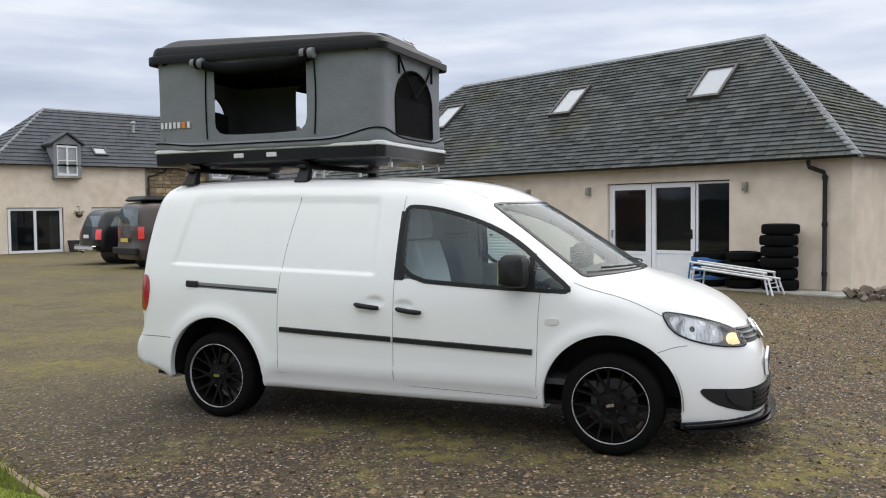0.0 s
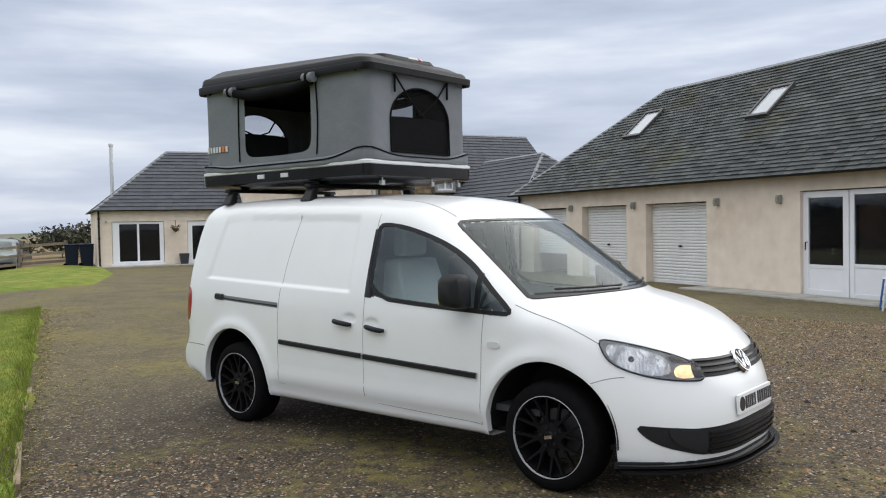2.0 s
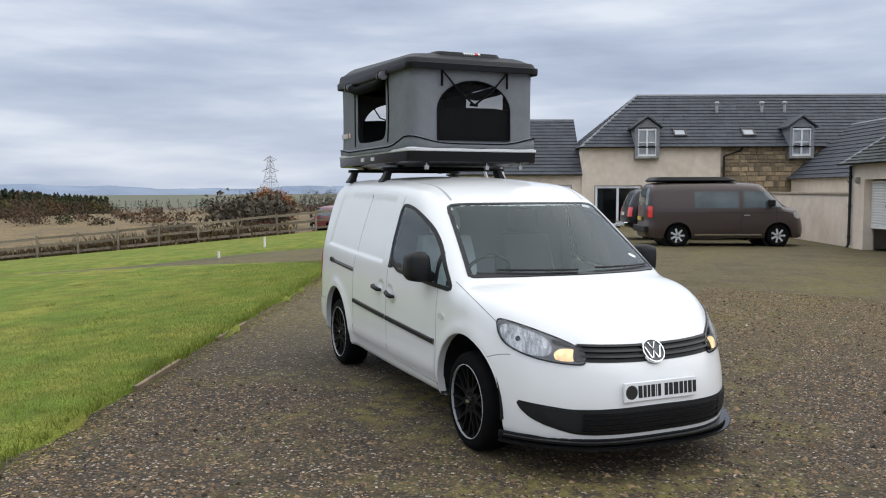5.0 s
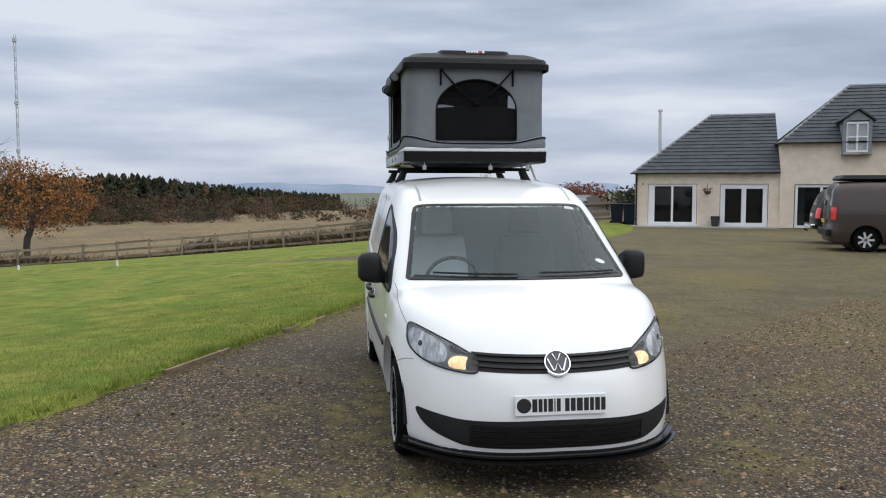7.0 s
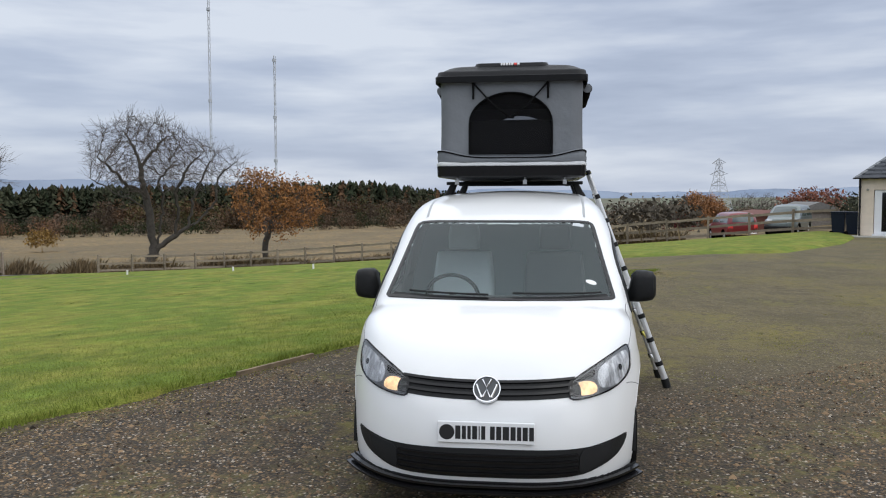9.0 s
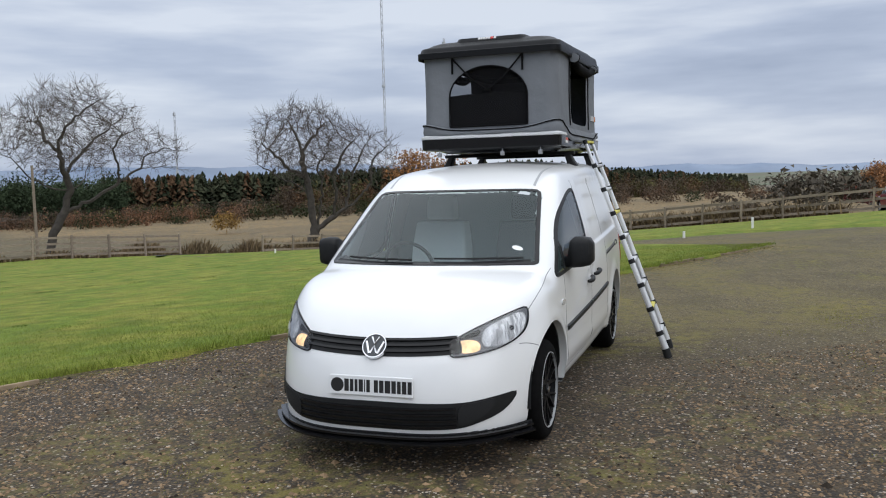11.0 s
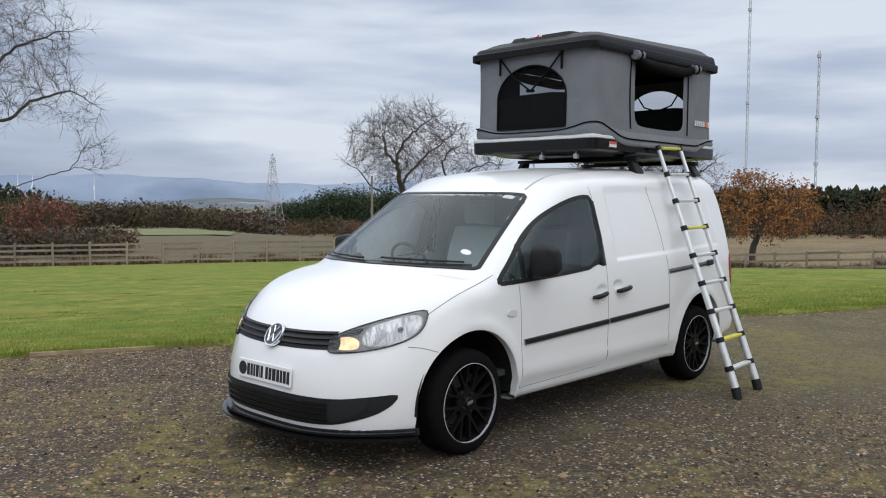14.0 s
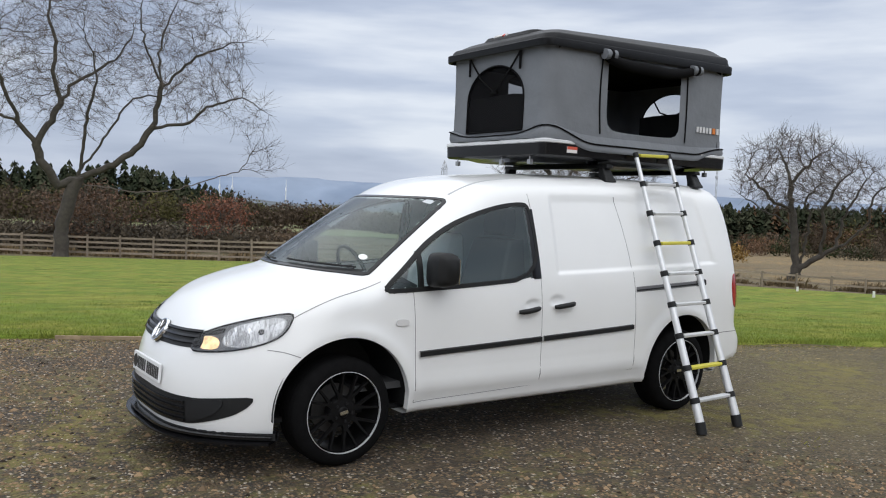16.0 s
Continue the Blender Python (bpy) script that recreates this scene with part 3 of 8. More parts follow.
def framed_pane(parent, x0, x1, z0, z1, y, bar=0.06, depth=0.06, material=UPVC, splits=(), name="window", glass=DARK_GLASS, low=None, cross=()):
    """A frame of bars with glass in it, facing -y. splits: x of upright bars; cross: z of level bars; low: height of a solid lower panel."""
    ups, lev = sorted([x0 + bar / 2, x1 - bar / 2, *splits]), sorted([z0 + bar * 0.7, z1 - bar * 0.7, *cross])
    holes = [(p + bar / 2, q - bar / 2, u + bar * 0.3, v - bar * 0.3) for p, q in zip(ups, ups[1:]) for u, v in zip(lev, lev[1:])]
    top = slab(Geo(), x0, x1, z0, z1, y, y + depth, holes)
    w = top.make(name, material, parent, bevel=0.006)
    if low:
        Geo().box(x0 + bar, x1 - bar, y + 0.015, y + depth - 0.01, z0 + bar, low).box(x0 + bar, x1 - bar, y + .004, y + depth - .004, low, low + 0.07).make("lower_panel", material, w, bevel=0.004)
    pane = Geo().box(x0 + bar * .6, x1 - bar * .6, y + depth * 0.45, y + depth * 0.55, (low or z0 + bar * .6), z1 - bar * .6).make("pane", glass, w)
    pane.visible_shadow = False
    return w


def wall_light(parent, x, z):
    g = Geo().box(-0.05, 0.05, -0.10, 0, -0.09, 0.09).box(-0.035, 0.035, -0.13, -0.10, -0.05, 0.05)
    return g.make("wall_light", CONCRETE, parent, m=pose(x, -0.002, z), bevel=0.012, label="small square pale wall lamp")


def downpipe(parent, x, ztop, swan=True):
    pts = ([(x - 0.25, -0.22, ztop), (x - 0.22, -0.22, ztop - 0.12), (x - 0.02, -0.08, ztop - 0.22), (x, -0.07, ztop - 0.3)] if swan else [(x, -0.07, ztop)]) + [(x, -0.07, 0.12), (x + 0.02, -0.13, 0.03)]
    g = Geo().tube(pts, 0.04, 10)
    for z in (ztop - 0.35, 1.2, 0.3):
        g.tube([(x, -0.07, z), (x, -0.07, z + 0.07)], 0.052, 10)
    return g.make("downpipe", IRON, parent, smooth=50)


def roof_window(parent, x, y, z, w, h, slope, name="roof_window"):
    m = pose(x, y, z, slope, 0, 0)
    g = Geo()
    for b in ((-w / 2, w / 2, 0, 0.09), (-w / 2, w / 2, h - 0.09, h), ):
        g.box(b[0], b[1], b[2], b[3], 0, 0.09)
    g.box(-w / 2, -w / 2 + 0.07, 0.09, h - 0.09, 0, 0.085).box(w / 2 - 0.07, w / 2, 0.09, h - 0.09, 0, 0.085)
    f = g.make(name, mat_cache("dark_roof_window", (0.045, 0.042, 0.04), 0.5), parent, m=m, bevel=0.008)
    # opaque pane in one smooth pale blue-grey
    Geo().box(-w / 2 + 0.05, w / 2 - 0.05, 0.06, h - 0.06, 0.03, 0.045).make("pane", mat_cache("pale_skylight_pane", (0.36, 0.38, 0.41), 0.12), f)
    return f


CACHE = {}


def mat_cache(name, color, rough, **kw):
    if name not in CACHE:
        CACHE[name] = mat(name, color, rough, **kw)
    return CACHE[name]


def build_garage():
    L, X0 = 16.55, -17.75
    gar = thing("garage_building", "long cream harled garage block with slate hipped roof", "building", site(X0, 11.05))
    doors = [(-16.95, -15.05), (-14.25, -12.2), (-11.4, -9.2)]
    ops = [(a - X0, b - X0, -0.3, 2.0) for a, b in doors] + [(-6.5 - X0, -3.55 - X0, -0.3, 2.12)]
    wall_geo(Geo(), L, 2.5, 0.3, ops).make("front_wall", HARL, gar)
    Geo().box(0, 0.3, 0.3, 6.4, -0.3, 2.5).make("side_wall", HARL, gar)
    Geo().box(L - 0.3, L, 0.3, 6.4, -0.3, 2.5).make("side_wall", HARL, gar)
    Geo().box(0, L, 6.4, 6.7, -0.3, 2.5).make("back_wall", HARL, gar)
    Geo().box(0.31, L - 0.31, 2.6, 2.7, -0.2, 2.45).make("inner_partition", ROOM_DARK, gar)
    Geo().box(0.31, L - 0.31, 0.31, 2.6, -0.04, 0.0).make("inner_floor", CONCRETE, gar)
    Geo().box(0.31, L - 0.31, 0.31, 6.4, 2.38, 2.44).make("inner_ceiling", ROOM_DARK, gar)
    hip_roof(gar, -0.25, L + 0.22, -0.25, 6.85, 2.44, 5.52, 3.5, 3.5, SLATE, 0.142, 0.25, 11, single=(10, 7.6, 15.2))
    gutter(gar, -0.25, L + 0.22, -0.29, 2.46)
    slat = None
    for n, (a, b) in enumerate(doors):
        lift = 0.66 if n == 0 else 0.0
        rd = thing("roller_door", "white slatted roller door raised a little above the floor" if n == 0 else "closed white slatted roller garage door", "garage door", site(a, 11.05 + 0.22), "garage doors")
        w = b - a - 0.02
        base = None
        k, z = 0, 0.02 + lift
        while z < 1.96:
            if base is None:
                h = 0.0745
                g = Geo().prism([(0, 0, 0), (0, -0.012, 0.012), (0, -0.016, h * .5), (0, -0.012, h - .012), (0, 0, h - 0.004), (0, 0.01, h - .004), (0, 0.01, 0)], (w, 0, 0))
                base = g.make("slat", ROLLER, rd, m=pose(0.01, 0, z))
            else:
                share("slat", base, rd, pose(0.01, 0, z))
            z += 0.0755
        Geo().box(0.01, w, -0.02, 0.02, lift - 0.04, lift + 0.02).make("bottom_rail", ROLLER, rd, bevel=0.005)
        Geo().tube([(w / 2, -0.02, 0.93 + lift * .5), (w / 2, -0.05, 0.93 + lift * .5)], 0.03, 10).box(w / 2 - 0.07, w / 2 + 0.07, -0.055, -0.04, 0.915 + lift * .5, 0.945 + lift * .5).make("handle", IRON, rd)
    # the glazed entrance
    ent = thing("entrance_doors", "white plastic glazed double entrance doors with a side light", "door", site(-6.5, 11.05 + 0.05), kind="structure")
    framed_pane(ent, 0.0, 1.08, 0.0, 2.1, 0.03, 0.13, 0.07, low=0.56, name="door_leaf")
    d2 = framed_pane(ent, 1.10, 2.14, 0.0, 2.1, 0.03, 0.10, 0.07, low=0.60, name="door_leaf")
    framed_pane(ent, 2.16, 2.94, 0.0, 2.1, 0.04, 0.045, 0.06, low=0.60, name="side_light")
    Geo().box(1.2, 2.05, 0.16, 0.17, 0.55, 2.0).make("blind", mat_cache("beige_blind", (0.30, 0.26, 0.20), 0.9), ent)
    Geo().tube([(2.06, 0.03, 1.03), (2.06, -0.03, 1.03), (1.94, -0.03, 1.03)], 0.012, 8).box(2.035, 2.085, 0.02, 0.03, 0.92, 1.12).make("handle", BLACK_TRIM, d2)
    Geo().tube([(0.10, 0.03, 1.08), (0.10, -0.02, 1.08), (0.10, -0.02, 0.92)], 0.012, 8).make("handle", BLACK_TRIM, ent)
    Geo().box(-0.05, 2.98, -0.12, 0.03, -0.06, -0.005).make("threshold", CONCRETE, ent)
    for s in (-3.2, -7.0, -8.82, -11.85, -14.75, -17.25):
        wall_light(gar, s - X0, 1.97)
    downpipe(gar, -1.65 - X0, 2.4)
    downpipe(gar, 0.07, 2.4, False)
    t = math.degrees(math.atan2(5.52 - 2.44, 3.55))
    for s, w in ((-5.0, 0.80), (-9.1, 0.72), (-13.85, 0.80)):
        roof_window(gar, s - X0, 1.48, 2.44 + (1.48 + 0.25) * (5.52 - 2.44) / 3.55 + 0.02, w, 1.22, t)
    Geo().box(-9.2, -1.0, 10.2, 11.04, -0.1, 0.03).make("concrete_path", CONCRETE, m=SITE, bevel=0.01)
    tagged(bpy.data.objects["concrete_path"], "pale concrete path along the garage wall", "path", kind="structure")


def dormer(parent, x, z, roof_slope):
    """A small gabled dormer with a white sash window, in the wall's frame; y into the roof."""
    d = Geo()
    w, h, deep = 1.14, 1.36, 2.0
    f = -0.29
    d.box(x - w / 2, x - w / 2 + 0.14, f, deep, z, z + h).box(x + w / 2 - 0.14, x + w / 2, f, deep, z, z + h).box(x - w / 2, x + w / 2, f, 0.1, z - 0.12, z)
    d.add([(x - w / 2, f, z + h), (x + w / 2, f, z + h), (x, f, z + h + 0.42), (x - w / 2, 0.12, z + h), (x + w / 2, 0.12, z + h), (x, 0.12, z + h + 0.42)], [(0, 1, 2), (3, 5, 4), (0, 3, 4, 1), (0, 2, 5, 3), (1, 4, 5, 2)])
    o = d.make("dormer", mat_cache("dormer_lead", (0.20, 0.21, 0.225), 0.7, spread=0.15), parent)
    g = Geo()
    e = 0.14
    for sgn in (-1, 1):
        g.add([(x, f - 0.12, z + h + 0.47), (x + sgn * (w / 2 + e), f - 0.12, z + h - 0.04), (x + sgn * (w / 2 + e), deep, z + h - 0.04), (x, deep, z + h + 0.47),
               (x, f - 0.12, z + h + 0.54), (x + sgn * (w / 2 + e), f - 0.12, z + h + 0.03), (x + sgn * (w / 2 + e), deep, z + h + 0.03), (x, deep, z + h + 0.54)],
              [(0, 1, 2, 3), (4, 7, 6, 5), (0, 4, 5, 1), (1, 5, 6, 2), (2, 6, 7, 3), (0, 3, 7, 4)])
    g.make("dormer_roof", SLATE_DARK, o)
    w2 = framed_pane(o, x - 0.46, x + 0.46, z + 0.02, z + 1.30, f + 0.03, 0.085, 0.06, splits=(x,), cross=(z + 0.66,), name="window", glass=LENS_GLASS)
    Geo().box(x - 0.55, x + 0.55, f - 0.06, f + 0.08, z - 0.09, z + 0.015).make("sill", CONCRETE, w2, bevel=0.01)
    # curtain close behind the panes, whitened to stand in for reflected sky
    Geo().box(x - 0.48, x + 0.48, f + 0.12, f + 0.14, z, z + 1.32).make("curtain", mat_cache("sky_bright_curtain", (0.85, 0.85, 0.83), 0.9), w2)


def patio(parent, x0, x1, z1, splits, name="patio_door", bar=0.11, z0=0.0):
    w = framed_pane(parent, x0, x1, z0, z1, 0.06, bar, 0.09, splits=splits, name=name)
    Geo().box(x0 - 0.05, x1 + 0.05, -0.10, 0.06, z0 - 0.09, z0 - 0.004).make("sill", UPVC, w, bevel=0.008)
    return w


def build_house():
    # main range, its eaves at 3.8 m
    V0 = 5.25
    L = 17.0
    h = thing("farmhouse", "cream harled farmhouse with dormers and a dark tiled roof", "house", site(-33.0, V0, 0, 90))
    stone0 = 11.75 - V0
    ops = [(5.84 - V0, 8.1 - V0, -0.3, 1.92), (9.3 - V0, 11.4 - V0, -0.3, 1.92)]
    wall_geo(Geo(), stone0, 3.75, 0.35, ops).make("front_wall", HARL, h)
    Geo().box(stone0, L, 0.02, 0.35, -0.3, 3.75).make("stone_bay", MORTAR, h)
    Geo().box(0, 0.3, 0.35, 6.2, -0.3, 3.75).make("gable_wall", HARL, h)
    Geo().box(L - .3, L, 0.35, 6.2, -0.3, 3.75).make("gable_wall", HARL, h)
    Geo().box(0.3, L - .3, 6.1, 6.4, -0.3, 3.75).make("back_wall", HARL, h)
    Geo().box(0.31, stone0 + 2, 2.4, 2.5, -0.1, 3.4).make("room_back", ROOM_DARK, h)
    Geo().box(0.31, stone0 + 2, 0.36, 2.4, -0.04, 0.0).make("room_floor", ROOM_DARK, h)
    hip_roof(h, -0.15, L, -0.2, 6.6, 3.72, 6.5, 3.3, 0, SLATE_DARK, 0.30, 0.33, 31)
    gutter(h, -0.15, L, -0.24, 3.74)
    dormer(h, 8.24 - V0, 3.27, 40)
    dormer(h, 15.41 - V0, 3.27, 40)
    for v in (9.87, 13.12):
        roof_window(h, v - V0 + 0.1, 0.42, 3.72 + 0.62 * 0.82, 0.62, 0.62, 39)
    for v in (12.1, 14.3, 15.4):
        vt = Geo().tube([(v - V0, 2.0, 5.3), (v - V0, 2.0, 5.95)], 0.07, 10).tube([(v - V0, 2.0, 5.93), (v - V0, 2.0, 5.98), (v - V0, 2.0, 6.06)], [0.12, 0.13, 0.07], 10)
        vt.make("roof_vent", mat_cache("grey_vent", (0.34, 0.34, 0.34), 0.6), h, smooth=40)
    patio(h, 5.88 - V0, 8.06 - V0, 1.9, (6.95 - V0,))
    patio(h, 9.34 - V0, 11.36 - V0, 1.9, (10.35 - V0,))
    for a, b in ((6.0, 6.3), (7.6, 7.95)):
        Geo().box(a - V0, b - V0, 0.3, 0.34, 0.05, 1.85).make("curtain", mat_cache("net_curtain", (0.6, 0.6, 0.58), 0.9), h)
    Geo().tube([(stone0 + 1.0, -0.1, 3.7), (stone0 + 0.9, -0.08, 3.55), (stone0 + 0.15, -0.06, 3.3), (stone0 + 0.12, -0.06, 0.1)], 0.045, 8).make("downpipe", IRON, h, smooth=50)
    bay = bpy.data.objects["stone_bay"]
    rnd = random.Random(5)
    z = -0.1
    while z < 3.6:
        hh = rnd.uniform(0.13, 0.26)
        x = stone0 + rnd.uniform(0.02, 0.2)
        while x < stone0 + 5.2:
            ww = rnd.uniform(0.2, 0.55)
            if x + ww < L:
                dep = rnd.uniform(-0.01, 0.02)
                i = 0.02
                Geo().add([(x, 0.02, z), (x + ww, 0.02, z), (x + ww, 0.02, z + hh), (x, 0.02, z + hh), (x + i, -0.02 - dep, z + i), (x + ww - i, -0.02 - dep, z + i), (x + ww - i, -0.02 - dep, z + hh - i), (x + i, -0.02 - dep, z + hh - i)],
                           [(4, 5, 6, 7), (0, 1, 5, 4), (1, 2, 6, 5), (2, 3, 7, 6), (3, 0, 4, 7)]).make("stone", STONE, bay, fix=False)
            x += ww + 0.025
        z += hh + 0.022
    # low wing with the glazed doors
    W0 = -1.0
    LW = 6.25
    w = thing("house_wing", "single-storey cream wing with patio doors and a dark hipped roof", "house", site(-33.08, W0, 0, 90))
    ops = [(-0.42 - W0, 1.75 - W0, 0.1, 1.95), (2.74 - W0, 4.78 - W0, -0.3, 1.95)]
    wall_geo(Geo(), LW, 2.45, 0.35, ops).make("front_wall", HARL, w)
    Geo().box(0, 0.3, 0.35, 6.6, -0.3, 2.45).make("gable_wall", HARL, w)
    Geo().box(0.3, LW, 6.5, 6.8, -0.3, 2.45).make("back_wall", HARL, w)
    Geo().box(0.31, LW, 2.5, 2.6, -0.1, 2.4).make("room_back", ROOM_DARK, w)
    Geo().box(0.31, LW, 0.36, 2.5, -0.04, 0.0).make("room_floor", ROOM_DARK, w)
    hip_roof(w, -0.18, LW, -0.2, 6.9, 2.43, 5.3, 3.5, 0, SLATE_DARK, 0.28, 0.33, 41)
    gutter(w, -0.18, LW - 0.02, -0.24, 2.45)
    patio(w, -0.40 - W0, 1.73 - W0, 1.93, (0.66 - W0,), z0=0.12, bar=0.09)
    for a, b in ((-0.40, -0.12), (1.55, 1.73)):
        Geo().box(a - W0, b - W0, 0.045, 0.058, 0.12, 1.93).make("jamb_panel", UPVC, w)
    patio(w, 2.76 - W0, 4.76 - W0, 1.93, (3.76 - W0,), name="french_door", bar=0.2)
    Geo().tube([(0.9, 4.2, 3.3), (0.9, 4.2, 5.68)], 0.085, 12).tube([(0.9, 4.2, 5.62), (0.9, 4.2, 5.72)], 0.12, 12).make("flue", ALU, w, smooth=40, label="polished steel stove flue")
    Geo().tube([(0.35, -0.12, 1.95), (0.35, -0.02, 1.95)], 0.05, 8).make("wall_light", CONCRETE, w)
    downpipe(w, 0.06, 2.4, False)
    for v, big in ((2.2, 0), (8.65, 0)):
        hb = thing("hanging_basket", "small hanging basket of trailing plants on an iron bracket", "hanging basket", site(-33.0 if v > 5 else -33.08, v, 1.62, 90), "hanging baskets")
        Geo().tube([(0, 0, 0.35), (0, -0.3, 0.35), (0, -0.3, 0.05)], 0.012, 6).make("bracket", IRON, hb)
        bk = Geo().lathe([(0.02, -0.16), (0.12, -0.10), (0.16, 0.0)], 14, pose(0, -0.3, 0)).make("basket", mat_cache("coir", (0.08, 0.055, 0.03), 0.9), hb)
        lf = Geo()
        rnd = random.Random(3)
        for _ in range(110):
            a, e, r = rnd.uniform(0, 6.3), rnd.uniform(-0.6, 1), rnd.uniform(0.1, 0.22)
            c = Vector((r * math.cos(a), -0.3 + r * math.sin(a), 0.02 + e * 0.12))
            lf.add([c + Vector((rnd.uniform(-.05, .05), rnd.uniform(-.05, .05), rnd.uniform(-.05, .05))) for _ in range(3)], [(0, 1, 2)])
        lf.make("foliage", mat_cache("basket_leaves", (0.07, 0.08, 0.03), 0.8, per_piece=0.4), hb, fix=False)
    for v, s in ((2.55, -32.85), (8.35, -32.6)):
        pt = thing("plant_pot", "dark square planter pot by the house door", "plant pot", site(s, v), "planters")
        Geo().add([(-.14, -.14, 0), (.14, -.14, 0), (.14, .14, 0), (-.14, .14, 0), (-.2, -.2, .5), (.2, -.2, .5), (.2, .2, .5), (-.2, .2, .5)], [(0, 1, 5, 4), (1, 2, 6, 5), (2, 3, 7, 6), (3, 0, 4, 7), (0, 3, 2, 1), (4, 5, 6, 7)]).make("pot", mat_cache("dark_planter", (0.03, 0.03, 0.032), 0.6), pt, bevel=0.01)
    # paved apron before the house, and the courtyard wall
    Geo().box(-33.3, -31.9, -1.2, 5.2, -0.1, 0.035).make("house_path", CONCRETE, m=SITE)
    tagged(bpy.data.objects["house_path"], "pale paving along the front of the house", "path", kind="structure")
    gw = thing("courtyard_wall", "cream harled garden wall with a stone cope between house and garage", "wall", site(0, 0), kind="structure")
    p0, p1 = Vector((-17.76, 11.3, 0)), Vector((-33.0, 11.9, 0))
    dirn = (p1 - p0).normalized()
    a = math.degrees(math.atan2(dirn.y, dirn.x))
    Geo().box(0, (p1 - p0).length, -0.15, 0.15, -0.3, 1.54).make("wall_body", HARL, gw, m=pose(*p0, 0, 0, a))
    Geo().box(0, (p1 - p0).length, -0.2, 0.2, 1.543, 1.63).make("cope", MORTAR, gw, m=pose(*p0, 0, 0, a), bevel=0.02)
    # lower slated range behind the courtyard wall
    b = thing("rear_outbuilding", "low outbuilding with a slate hipped roof behind the courtyard wall", "building", site(-32.9, 15.0, 0, 0))
    Geo().box(0.1, 8.4, 0, 5.6, -0.2, 2.2).make("wall", HARL, b)
    hip_roof(b, 0.0, 8.6, -0.2, 5.8, 2.2, 4.75, 0, 2.9, SLATE_DARK, 0.30, 0.35, 51)


build_ground()
build_lawns()
build_garage()
build_house()

# ---- vehicle bodies: a smooth solid given by its side, top, front, rear and floor ----
def smax(a, b, k):
    h = np.clip(0.5 + 0.5 * (a - b) / k, 0, 1)
    return b + (a - b) * h + k * h * (1 - h)


TABLES = {}


def curve(x, pts):
    """A smooth run through (x, y) points, from a fine table."""
    key = tuple(pts)
    if key not in TABLES:
        px, py = np.array([p[0] for p in pts], float), np.array([p[1] for p in pts], float)
        m = np.gradient(py, px)
        q = np.linspace(px[0], px[-1], 1200)
        i = np.clip(np.searchsorted(px, q) - 1, 0, len(px) - 2)
        h = px[i + 1] - px[i]
        t = np.clip((q - px[i]) / h, 0, 1)
        v = (2 * t**3 - 3 * t**2 + 1) * py[i] + (t**3 - 2 * t**2 + t) * h * m[i] + (3 * t**2 - 2 * t**3) * py[i + 1] + (t**3 - t**2) * h * m[i + 1]
        TABLES[key] = (q, v)
    q, v = TABLES[key]
    return np.interp(x, q, v)


